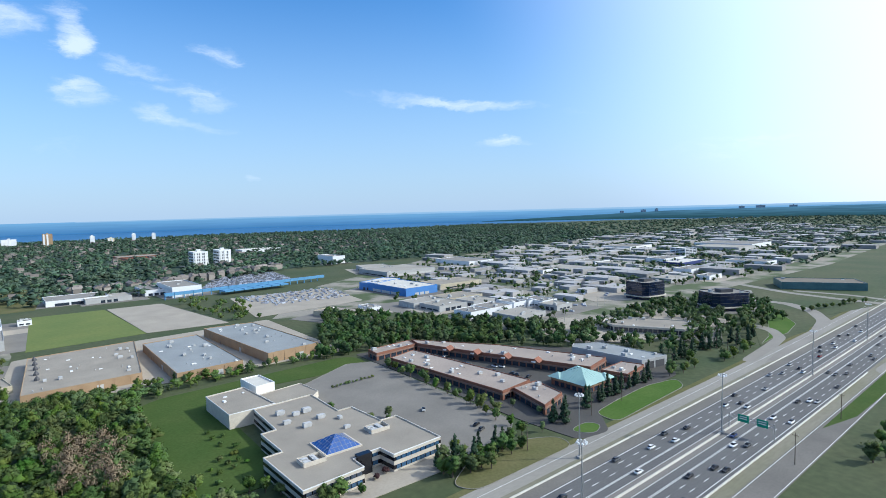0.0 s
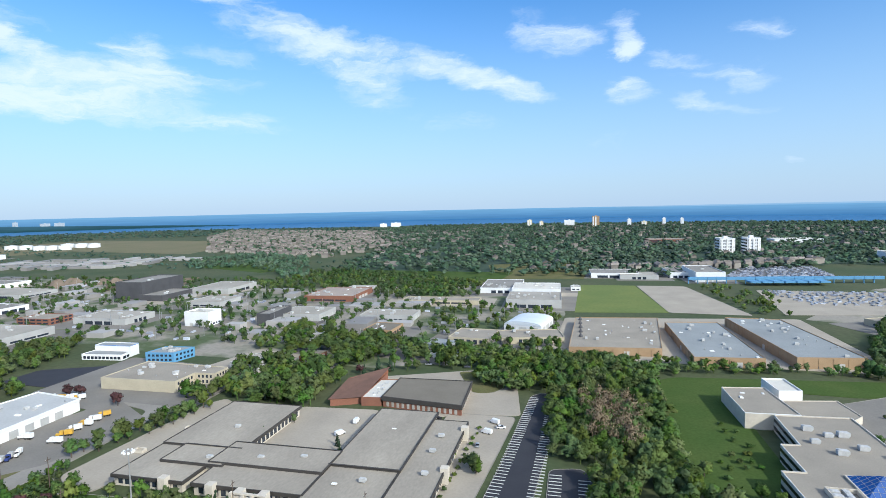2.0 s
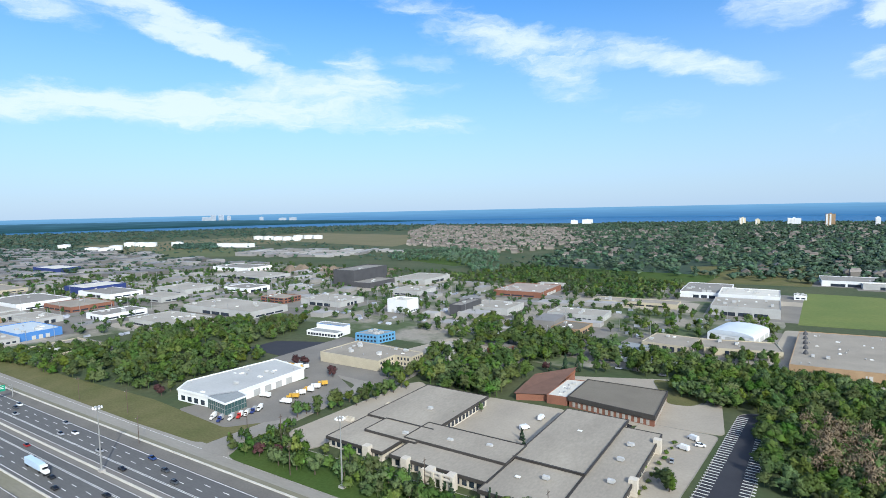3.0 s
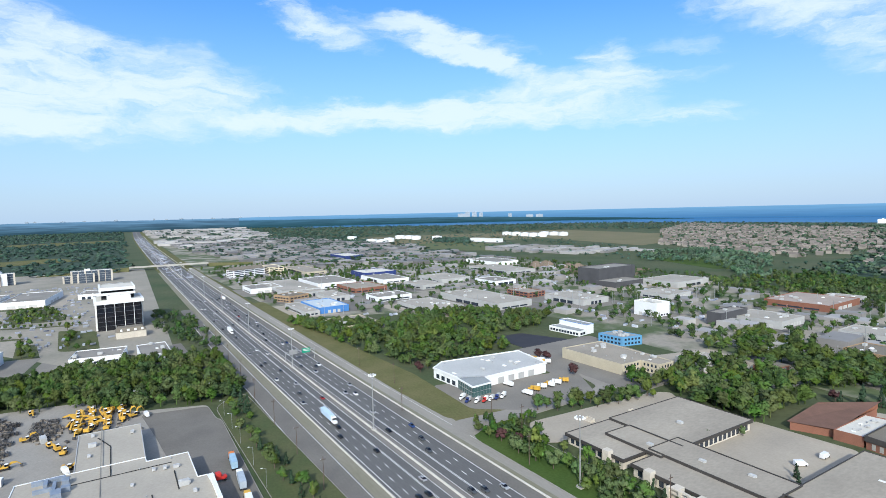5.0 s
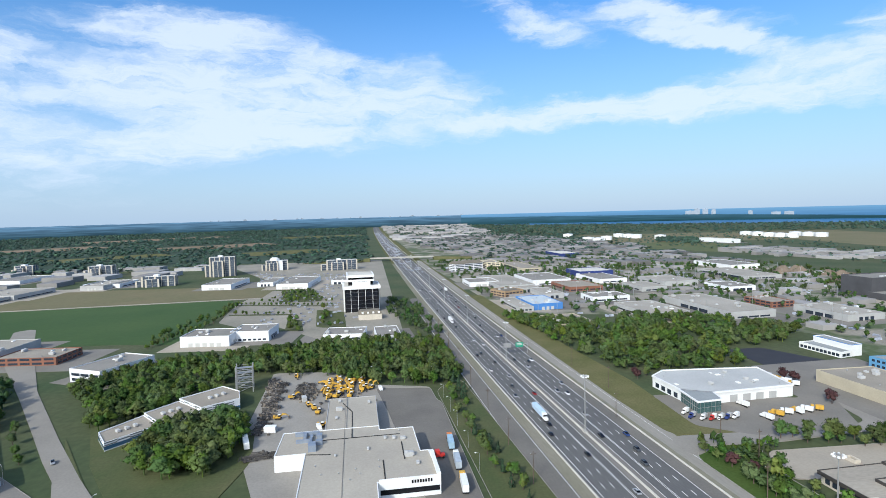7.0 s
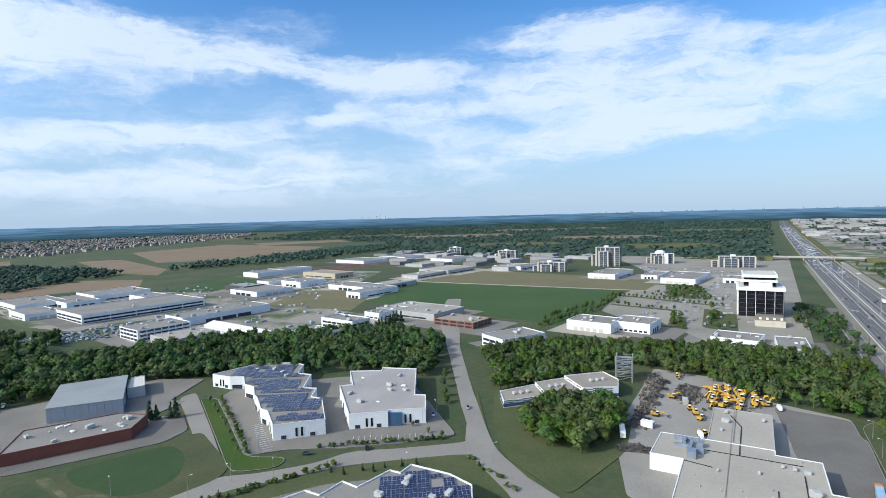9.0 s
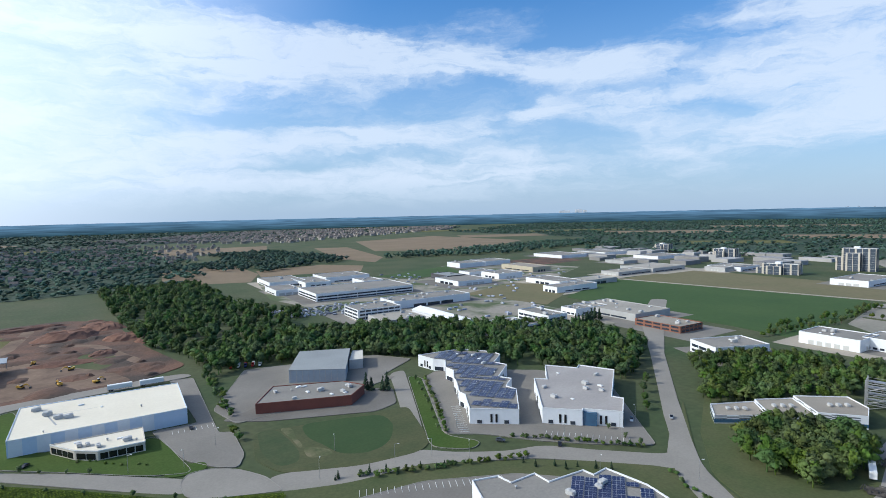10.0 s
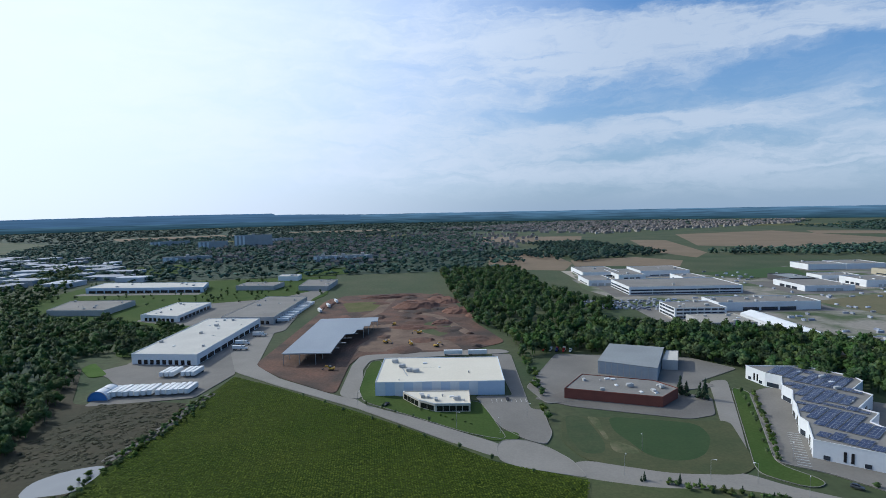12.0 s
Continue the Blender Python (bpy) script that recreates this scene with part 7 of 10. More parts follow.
depot([(178, -425), (128, -412), (109, -545), (160, -554)], 8.5, M_WHITEWALL, M_ROOFPALE, "long white depot with a bright white roof and dock doors", 10, M_WHITE, 6)
depot([(240, -600), (198, -584), (188, -667), (228, -675)], 7, M_WHITEWALL, M_ROOFPALE, "white depot with a pale roof beside trees", 8, M_WHITE, 4)
depot([(150, -562), (97, -550), (79, -676), (128, -690)], 8, M_GREYWALL, M_ROOFGREY, "long grey-roofed depot with loading docks", 12, None, 3)
depot([(406, -836), (236, -803), (244, -858), (404, -896)], 8, M_PALEBLUEWALL, M_ROOFPALE, "very long pale warehouse with a row of dock doors", 14, None, 5)
depot([(360, -655), (294, -640), (288, -708), (368, -722)], 7, M_GREYWALL, M_ROOFGREY, "grey depot behind trees", 0)
depot([(194, -811), (139, -798), (130, -838), (187, -850)], 7, M_GREYWALL, M_ROOFGREY, "low grey warehouse on a green lot", 0)
depot([(103, -785), (61, -774), (52, -845), (97, -855)], 7, M_GREYWALL, M_ROOFGREY, "low grey warehouse beside a road", 0)
depot([(150, -905), (118, -898), (115, -925), (148, -932)], 8, M_WHITEWALL, M_ROOFPALE, "small white office block with flat roof", 0)

# quonset dome beside the trailers
dm = thing("arched_tent", "white arched fabric storage tent with a dark open end", "tent", at=(163.5, -351, 0), rz=83)
dm.scale = (0.62, 0.88, 0.78)
bm = bmesh.new()
n = 12
prev = None
for i in range(n + 1):
    a = math.pi * i / n
    cur = [bm.verts.new((x, -7 * math.cos(a), 7.5 * math.sin(a))) for x in (-12, 12)]
    if prev:
        bm.faces.new((prev[0], prev[1], cur[1], cur[0]))
    prev = cur
part("cover", bm, M_WHITE, dm)
bm = bmesh.new()
vs = [bm.verts.new((-11.6, -6.8 * math.cos(math.pi * i / n), 7.3 * math.sin(math.pi * i / n))) for i in range(n + 1)]
bm.faces.new(vs)
vs = [bm.verts.new((11.6, -6.8 * math.cos(math.pi * i / n), 7.3 * math.sin(math.pi * i / n))) for i in range(n + 1)]
bm.faces.new(vs)
part("end_panel", bm, M_BLUEWALL, dm)
bm = bmesh.new()
for i in range(n):
    a, b2 = math.pi * i / n, math.pi * (i + 1) / n
    for x in (-12, 0, 12):
        tube(bm, (x, -7.05 * math.cos(a), 7.55 * math.sin(a)), (x, -7.05 * math.cos(b2), 7.55 * math.sin(b2)), 0.3, 4)
part("hoop", bm, M_GREYWALL, dm)

# black office tower with white ribs, stepped top
bt = thing("black_office_tower", "black glass office tower with white vertical ribs and stepped white top", "office tower", at=(-640, 4, 0), rz=2)
bt.scale = (1.1, 1.12, 1.16)
B0 = rect(-20, -17, 16, 17)
part("glazing", walls_bm(B0, 0, 23, 0.5), M_BLACKGLASS, bt)
part("cornice", ring_bm(B0, 22.5, 25.5, 2.0), M_WHITE, bt, "projecting white cornice")
bm = bmesh.new()
prism(bm, inset(B0, -1.9), 25.0, 25.4)
part("roof", bm, M_ROOFPALE, bt)
for i in range(4):
    pane_row(bt, B0, i, 0, 23, 1.3, 7.6, M_WHITE, 2.4, 4, "rib", 1.2)
    for z in range(1, 6):
        on_edge(bt, "spandrel", M_DARKWALL, B0, i, 0, edge_len(B0, i), z * 3.8, z * 3.8 + 0.25, 0.06)
B1 = rect(-28, -13, 8, 12)
part("upper_glazing", walls_bm(B1, 25, 33, 0.5), M_BLACKGLASS, bt)
part("upper_cornice", ring_bm(B1, 29, 31, 1.2), M_WHITE, bt)
part("top_cornice", ring_bm(B1, 33, 35.5, 1.4), M_WHITE, bt)
bm = bmesh.new()
prism(bm, inset(B1, -1.3), 34.6, 35.0)
part("top_roof", bm, M_ROOFPALE, bt)
part("front_block", walls_bm(rect(4, -9, 15, 9), 25, 29.5, 0.3), M_WHITE, bt)
low = thing("mansard_house", "stone house with a dark mansard roof and dormers", "house", at=(-580, 12, 0), rz=2)
MH = rect(-8, -12, 8, 12)
part("wall", walls_bm(MH, 0, 6, 0.1), M_STONE, low)
bm = bmesh.new()
prism(bm, inset(MH, 0.5), 6, 6.2)
vs = [bm.verts.new((*p, 6)) for p in ccw(inset(MH, -0.4))]
ws = [bm.verts.new((*p, 9.5)) for p in ccw(inset(MH, 2))]
for i in range(4):
    bm.faces.new((vs[i], vs[(i + 1) % 4], ws[(i + 1) % 4], ws[i]))
bm.faces.new(ws)
part("roof", bm, M_DARKROOF, low)
for k in range(4):
    block("dormer", M_WHITE, low, 6.4, -9 + k * 5.6, 6.6, 8.2, -7 + k * 5.6, 8.4)

# blue glass office towers
def glass_tower(x, y, L, W, h, yaw, label, dome=False):
    b = thing("glass_office_tower", label, "office tower", "blue glass office towers", at=(x, y, 0), rz=yaw)
    to = Vector((-x, -y)).normalized()
    to.rotate(Matrix.Rotation(-radians(yaw), 2))

    def volume(x0, y0, x1, y1, top):
        r = rect(x0, y0, x1, y1)
        shell(b, r, top, M_TOWERGLASS, M_ROOFPALE, 0.8, coping=M_WHITEWALL)
        for i in facing(r, to):
            ln = edge_len(r, i)
            n = max(1, round(ln / 10))
            for k in range(n + 1):
                c = 0.9 + (ln - 1.8) * k / n
                on_edge(b, "pier", M_STONE, r, i, c - (1.3 if k % 2 == 0 else 0.4), c + (1.3 if k % 2 == 0 else 0.4), 0, top, 0.5)
            for z in range(1, int(top / 3.8)):
                on_edge(b, "spandrel", M_GREYWALL, r, i, 0, ln, z * 3.8 - 0.15, z * 3.8 + 0.2, 0.1)

    volume(-L / 2, -W * 0.34, L / 2, W * 0.5, h)
    volume(-L * 0.4, -W * 0.5, L * 0.4, -W * 0.34 - 0.1, h * 0.6)
    volume(L / 2 + 0.1, -W * 0.22, L / 2 + 7, W * 0.12, h * 0.8)
    if dome:
        bm = bmesh.new()
        cyl(bm, 0, 0, h - 1, h + 2.5, 10, 9.5, 12)
        cyl(bm, 0, 0, h + 2.5, h + 6, 9.5, 5, 12)
        part("crown", bm, M_WHITE, b)
        block("bay", M_WHITEWALL, b, L / 2 + 0.1, W * 0.14, 0, L / 2 + 5, W * 0.3, h + 0.5)
    else:
        block("plant_room", M_WHITE, b, -6, -4, h - 1, 6, 4, h + 2.4)
    return b


glass_tower(-1095, -256, 26, 54, 37, 5, "tall blue glass office tower with white piers")
glass_tower(-1175, -168, 24, 52, 20, 8, "blue glass office tower with a white octagonal crown", True)
glass_tower(-1130, -36, 22, 72, 20, 5, "long blue glass office block with white piers")
glass_tower(-972, -330, 22, 60, 17, 5, "blue glass office block with white columns")
glass_tower(-1180, -505, 24, 50, 22, 5, "blue and white glass office tower beyond fields")
glass_tower(-1290, -700, 24, 40, 20, 5, "pale glass office block in the distance")

def mast_meshes():
    """A high-mast light: tapered pole, ring and eight lanterns."""
    t = thing("high_mast_light", "tall tapered steel high-mast light with a ring of lanterns", "street lamp", "high-mast lights along the median", at=(-249, yc(-249) + 0.2, 0))
    bm = bmesh.new()
    cyl(bm, 0, 0, 0, 29, 0.42, 0.16, 10)
    part("pole", bm, M_METAL, t)
    bm = bmesh.new()
    box(bm, -1.3, -1.0, 0, 1.3, 1.0, 1.1)
    part("base_block", bm, M_CONCRETE, t)
    bm = bmesh.new()
    for k in range(8):
        a, b = k * math.tau / 8, (k + 1) * math.tau / 8
        tube(bm, (1.2 * math.cos(a), 1.2 * math.sin(a), 28.6), (1.2 * math.cos(b), 1.2 * math.sin(b), 28.6), 0.08)
        tube(bm, (0, 0, 28.9), (1.2 * math.cos(a), 1.2 * math.sin(a), 28.6), 0.06, 4)
    part("ring", bm, M_METAL, t)
    for k in range(8):
        a = k * math.tau / 8
        bm = bmesh.new()
        cyl(bm, 1.7 * math.cos(a), 1.7 * math.sin(a), 28.1, 28.7, 0.5, 0.3, 8)
        part("lantern", bm, M_WHITE, t)
    return t


mast = mast_meshes()
for x in (-385, -521, -657, -793, -930, -1066, 14, 150, 260, 390, 520, 650, 790):
    copy_thing(mast, pose(x, yc(x) + 0.2, 0))
copy_thing(mast, pose(-150, yc(-150) + 42, 0))
copy_thing(mast, pose(188, yc(188) + 30, 0))

util = thing("utility_pole", "weathered grey wooden utility pole with crossarm", "utility pole", "utility poles", at=(-243, 67.5, 0))
bm = bmesh.new()
cyl(bm, 0, 0, 0, 14, 0.2, 0.13, 8)
part("pole", bm, M_BARK, util)
bm = bmesh.new()
box(bm, -0.1, -1.2, 12.6, 0.1, 1.2, 12.85)
part("crossarm", bm, M_BARK, util)
for y in (-1.0,):
    bm = bmesh.new()
    cyl(bm, 0, y, 12.85, 13.15, 0.07, 0.05, 6)
    part("insulator", bm, M_WHITE, util)
SOUTH_POLES = [(-285, 68), (-330, 68), (-380, 70), (-205, 67), (-430, 71), (-490, 72), (250, 86), (320, 90), (290, 64)]
NORTH_POLES = [(-264, 132), (-176, 148), (-310, 150), (-360, 147), (-205, 168), (-222, 162), (176, 168), (232, 175), (262, 177), (330, 185), (395, 180), (415, 183), (-70, 168), (-120, 166)]
for x, y in SOUTH_POLES + NORTH_POLES:
    copy_thing(util, pose(x, y, 0))
STREET = [(-118, -225), (-236, -150), (-205, -160), (-160, -178), (-132, -196), (-100, -205), (-190, -130), (-214, -100), (-232, -185), (-176, -205), (-40, -265), (10, -305), (-60, -255), (-78, -270), (-250, -150), (-222, -140)]
lamp = thing("street_lamp", "slim grey steel street lamp with a short arm", "street lamp", "street lamps of the ring street", at=(-148, -190, 0))
bm = bmesh.new()
cyl(bm, 0, 0, 0, 8.5, 0.12, 0.07, 6)
part("pole", bm, M_METAL, lamp)
bm = bmesh.new()
tube(bm, (0, 0, 8.4), (1.4, 0, 8.8), 0.06)
part("arm", bm, M_METAL, lamp)
bm = bmesh.new()
box(bm, 1.3, -0.16, 8.7, 2.1, 0.16, 8.9)
part("lantern", bm, M_WHITE, lamp)
for k, (x, y) in enumerate(STREET):
    copy_thing(lamp, pose(x, y, 0, 0, 0, 50 + 90 * (k % 3)))
for x, y in ((-357, 49), (-319, 49), (-296, 49), (-275, 49), (-247, 49), (-223, 49), (-368, 9)):
    copy_thing(lamp, pose(x * 0.985, y * 0.985, 0, 0, 0, -90))

M_SIGN = mat("green_sign", (0.02, 0.28, 0.17), (0.02, 0.25, 0.15), 0.5, 0.5, 2, mixed=0.1)


def gantry(x, o0, o1, panels):
    g = thing("sign_gantry", "steel gantry across the carriageway with green direction signs", "sign gantry", at=(x, yc(x), 0))
    bm = bmesh.new()
    for o in (o0, o1):
        cyl(bm, 0, o, 0, 8.2, 0.25, 0.2, 8)
    part("post", bm, M_METAL, g)
    bm = bmesh.new()
    for z in (6.2, 7.6):
        tube(bm, (0, o0, z), (0, o1, z), 0.14)
    n = int(abs(o1 - o0) / 1.6)
    for k in range(n):
        a, b = o0 + (o1 - o0) * k / n, o0 + (o1 - o0) * (k + 1) / n
        tube(bm, (0, a, 6.2 if k % 2 else 7.6), (0, b, 7.6 if k % 2 else 6.2), 0.07, 4)
    part("truss", bm, M_METAL, g)
    for y0, y1, sx, m in panels:
        block("sign_panel", m, g, sx * 0.25 - 0.06, y0, 5.2, sx * 0.25 + 0.06, y1, 8.8)
        if m == M_SIGN:
            for z in (7.6, 6.6):
                block("sign_bar", M_PAINT, g, sx * 0.34 - 0.02, y0 + 0.8, z, sx * 0.34 + 0.02, y1 - 0.8, z + 0.45)
    return g


gantry(-402, 0.2, 22, ((12.5, 18.5, 1, M_SIGN), (3, 9, 1, M_METAL)))
gantry(268, -20, 0.2, ((-9, -4, -1, M_SIGN), (-17.5, -12.5, -1, M_SIGN)))

# overpass beyond the office tower
ov = thing("road_overpass", "flat concrete road bridge over the motorway", "bridge", at=(-1290, 106, 0), rz=-2)
block("deck", M_CONCRETE, ov, -8, -75, 5.6, 8, 75, 7.0)
for x in (-8, 7.6):
    block("parapet", M_CONCRETE, ov, x, -75, 7.0, x + 0.4, 75, 8.0)
for y in (-24, 0, 26):
    block("pier", M_CONCRETE, ov, -7, y - 0.7, 0, 7, y + 0.7, 5.6)
for s in (-1, 1):
    bm = bmesh.new()
    vs = [bm.verts.new(p) for p in ((-9, s * 75, 6.9), (9, s * 75, 6.9), (9, s * 230, 0.1), (-9, s * 230, 0.1), (-22, s * 75, 0.1), (22, s * 75, 0.1), (16, s * 230, 0), (-16, s * 230, 0))]
    for q in ((0, 1, 2, 3), (1, 5, 6, 2), (4, 0, 3, 7), (0, 4, 5, 1)):
        bm.faces.new([vs[i] for i in q])
    part("embankment", bm, M_DRYGRASS, ov)

# ---- vehicles ----
CARPAINT = [mat("car_black", (0.012, 0.012, 0.014), (0.016, 0.016, 0.018), 0.25, 1, 5, spec=0.6), mat("car_white", (0.75, 0.75, 0.74), (0.7, 0.7, 0.7), 0.25, 1, 5, spec=0.5), mat("car_silver", (0.42, 0.43, 0.44), (0.38, 0.39, 0.4), 0.3, 1, 5, metal=0.4), mat("car_grey", (0.07, 0.075, 0.08), (0.06, 0.065, 0.07), 0.25, 1, 5, spec=0.6), mat("car_red", (0.3, 0.02, 0.02), (0.26, 0.02, 0.02), 0.25, 1, 5, spec=0.6), mat("car_blue", (0.03, 0.06, 0.16), (0.03, 0.05, 0.14), 0.25, 1, 5, spec=0.6)]
CARNAME = ["black", "white", "silver", "dark grey", "red", "dark blue"]


def loft(bm, rows):
    """A closed body from cross-sections (x, half width, bottom, top)."""
    prev = None
    for x, w, z0, z1 in rows:
        cur = [bm.verts.new(p) for p in ((x, -w, z0), (x, w, z0), (x, w * 1.0, z0 + (z1 - z0) * 0.6), (x, w * 0.86, z1), (x, -w * 0.86, z1), (x, -w, z0 + (z1 - z0) * 0.6))]
        if prev:
            for i in range(6):
                j = (i + 1) % 6
                bm.faces.new((prev[i], prev[j], cur[j], cur[i]))
        else:
            bm.faces.new(cur[::-1])
        prev = cur
    bm.faces.new(prev)


def wheel_bm(x, y, r, w):
    bm = bmesh.new()
    tube(bm, (x, y - w / 2, r), (x, y + w / 2, r), r, 10)
    return bm


def make_car(paint, name, kind, full):
    c = thing("car", f"{name} {'sport utility car' if kind else 'saloon car'} standing on asphalt", "car", "cars", at=(0, 0, -500))
    k = 1.12 if kind else 1.0
    bm = bmesh.new()
    loft(bm, [(-2.3, 0.78, 0.35, 0.75 * k), (-2.2, 0.88, 0.28, 0.95 * k), (-0.5, 0.92, 0.25, 0.95 * k), (1.1, 0.92, 0.25, 0.92 * k), (2.1, 0.85, 0.28, 0.75 * k), (2.32, 0.7, 0.35, 0.62 * k)])
    part("body", bm, paint, c)
    bm = bmesh.new()
    loft(bm, [(-2.0 if kind else -1.75, 0.72, 0.9 * k, 1.0 * k), (-1.5 if kind else -1.0, 0.76, 0.9 * k, 1.42 * k), (0.1, 0.76, 0.9 * k, 1.45 * k), (1.15, 0.74, 0.9 * k, 0.96 * k)])
    part("cabin_glass", bm, M_BLACKGLASS, c)
    if not full:
        return c
    bm = bmesh.new()
    loft(bm, [(-1.45 if kind else -0.95, 0.66, 1.4 * k, 1.47 * k), (0.1, 0.66, 1.42 * k, 1.5 * k)])
    part("roof_panel", bm, paint, c)
    for x in (-1.4, 1.4):
        for y in (-0.82, 0.82):
            part("wheel", wheel_bm(x, y, 0.33, 0.22), M_TYRE, c)
    return c


CARS = {}
for full in (True, False):
    for i in range(6):
        CARS[full, i] = make_car(CARPAINT[i], CARNAME[i], i % 2, full)
RC = random.Random(11)
PARKED_FAR = []


def put_car(x, y, rz, colour=None, full=None):
    i = RC.choices(range(6), (9, 4, 4, 6, 1, 1))[0] if colour is None else colour
    if full is None:
        full = math.hypot(x, y) < 280
    return copy_thing(CARS[full, i], pose(x, y, 0.3 if abs(y - yc(x)) < 22 else LAYER[0] + 0.01, 0, 0, rz))


LANES = [(-17.5, 180), (-13.7, 180), (-9.8, 180), (-5.2, 180), (5.5, 0), (9.9, 0), (13.8, 0), (17.7, 0)]
for o, head in LANES:
    x = -780 + RC.uniform(0, 30)
    while x < 600:
        put_car(x, yc(x) + o + RC.uniform(-0.3, 0.3), head + RC.uniform(-1, 1))
        x += RC.uniform(30, 85) * (1.7 if abs(o) < 6 else 1.0) * (1.35 if abs(x) > 500 else 1)


def make_truck(box_mat, cab_mat, label, at, rz, length=14.0, cab=True, name="semi_truck", cat="truck"):
    """A box trailer, with or without its tractor."""
    t = thing(name, label, cat, at=at, rz=rz)
    bm = bmesh.new()
    box(bm, -length, -1.28, 1.15, 0, 1.28, 4.05)
    bmesh.ops.bevel(bm, geom=bm.edges[:], offset=0.06, segments=1, affect="EDGES")
    part("trailer_box", bm, box_mat, t)
    bm = bmesh.new()
    box(bm, -length, -0.5, 0.85, -0.2, 0.5, 1.15)
    box(bm, -2.4, -0.9, 0, -2.2, -0.7, 1.0)
    part("chassis", bm, M_DARKWALL, t)
    for x in (-length + 1.2, -length + 2.5):
        part("wheel_axle", wheel_bm(x, 0, 0.5, 2.4), M_TYRE, t)
    if cab:
        bm = bmesh.new()
        box(bm, 0.7, -1.2, 1.0, 2.8, 1.2, 3.9)
        box(bm, 2.8, -1.0, 0.8, 5.0, 1.0, 2.2)
        bmesh.ops.bevel(bm, geom=bm.edges[:], offset=0.15, segments=1, affect="EDGES")
        part("cab", bm, cab_mat, t)
        bm = bmesh.new()
        box(bm, 2.78, -1.05, 2.3, 2.86, 1.05, 3.2)
        part("windscreen", bm, M_BLACKGLASS, t)
        for x in (-0.6, 4.2):
            part("wheel_axle", wheel_bm(x, 0, 0.5, 2.4), M_TYRE, t)
    return t


make_truck(mat("pale_blue_trailer", (0.5, 0.62, 0.74), (0.46, 0.58, 0.7), 0.4, 0.3, 2, mixed=0.1), M_WHITE, "white semi truck with a pale blue box trailer", (-270, yc(-270) - 13.5, 0.3), 180 + 180, 15)
make_truck(M_WHITE, M_WHITE, "white semi truck with a white box trailer", (-530, yc(-530) - 13.7, 0.3), 0, 14)
make_truck(M_WHITE, M_RED, "semi truck with a white trailer on the motorway", (-760, yc(-760) + 17.7, 0.3), 180, 14)
trailer = make_truck(M_WHITE, M_WHITE, "white parked box trailer on its legs", (114, -344, 0.3), 83, 14, False, "box_trailer", "trailer")
tagged(trailer, group="parked trailers")
for k in range(13):
    copy_thing(trailer, pose(117.6 + k * 3.4 + (1.6 if k > 4 else 0), -345 - k * 0.15 + (k * 7 % 5) * 0.3, 0.3, 0, 0, 83 + (k * 5 % 3 - 1) * 0.7))
for k in range(6):
    copy_thing(trailer, pose(122 + k * 3.4 + (4 if k > 2 else 0), -382 - k * 0.4, 0.3, 0, 0, 80))
for k in range(12):
    copy_thing(trailer, pose(84 - k * 1.4, -560 - k * 9, 0.3, 0, 0, 175))
for k in range(3):
    copy_thing(trailer, pose(56 - k * 7, -600 - k * 30, 0.3, 0, 0, 105))
for x, y, r in ((-84, -398, 172), (-66, -401, 172)):
    copy_thing(trailer, pose(x, y, 0.3, 0, 0, r))
for x, y in ((112, -470), (110, -452), (104, -500)):
    make_truck(M_WHITE, M_WHITE, "white delivery truck parked at a depot", (x - 4, y, 0.3), 172, 7, True, "delivery_truck", "truck")
# trailers and vans by the equipment yard
for x, y, bmq, cm, lab in ((-252, 41, mat("container_blue", (0.35, 0.5, 0.62), None, 0.5, 0.4, 2, mixed=0.2), M_ORANGE, "pale blue box truck with an orange cab"), (-232, 40.5, mat("container_grey", (0.42, 0.47, 0.52), None, 0.5, 0.4, 2, mixed=0.2), M_WHITE, "grey-blue box trailer with a white tractor"), (-212, 39.5, M_WHITE, M_YELLOW, "white trailer with a yellow tractor")):
    make_truck(bmq, cm, lab, (x, y, 0.3), 176, 10, True, "box_truck", "truck")
make_truck(M_WHITE, M_RED, "dark red and white box truck parked by a workshop", (-236, 31, 0.3), 95, 7, True, "box_truck", "truck")
make_truck(M_WHITE, M_WHITE, "long white site office trailer", (-262, -54, 0.3), 15, 12, False, "site_trailer", "trailer")

VANS = ((-338, 12, 10), (-372, 12, 90), (-40, 268, 150), (-42, 255, 160), (-110, 256, 90), (-112, 240, 60), (-60, 228, 170), (-98, 213, 100))
van = thing("van", "white panel van parked on a lot", "van", "white vans", at=(-282, -22, LAYER[0]), rz=20)
bm = bmesh.new()
loft(bm, [(-2.7, 0.9, 0.4, 2.2), (-2.6, 1.0, 0.35, 2.35), (1.2, 1.0, 0.35, 2.35), (1.9, 0.98, 0.35, 1.5), (2.7, 0.85, 0.4, 1.1)])
part("body", bm, CARPAINT[1], van)
bm = bmesh.new()
loft(bm, [(1.25, 0.88, 1.45, 2.2), (1.86, 0.86, 1.4, 1.55)])
part("windscreen", bm, M_BLACKGLASS, van)
for x in (-1.7, 1.7):
    for y in (-0.9, 0.9):
        part("wheel", wheel_bm(x, y, 0.38, 0.24), M_TYRE, van)
for x, y, r in VANS:
    copy_thing(van, pose(x, y, LAYER[0], 0, 0, r))

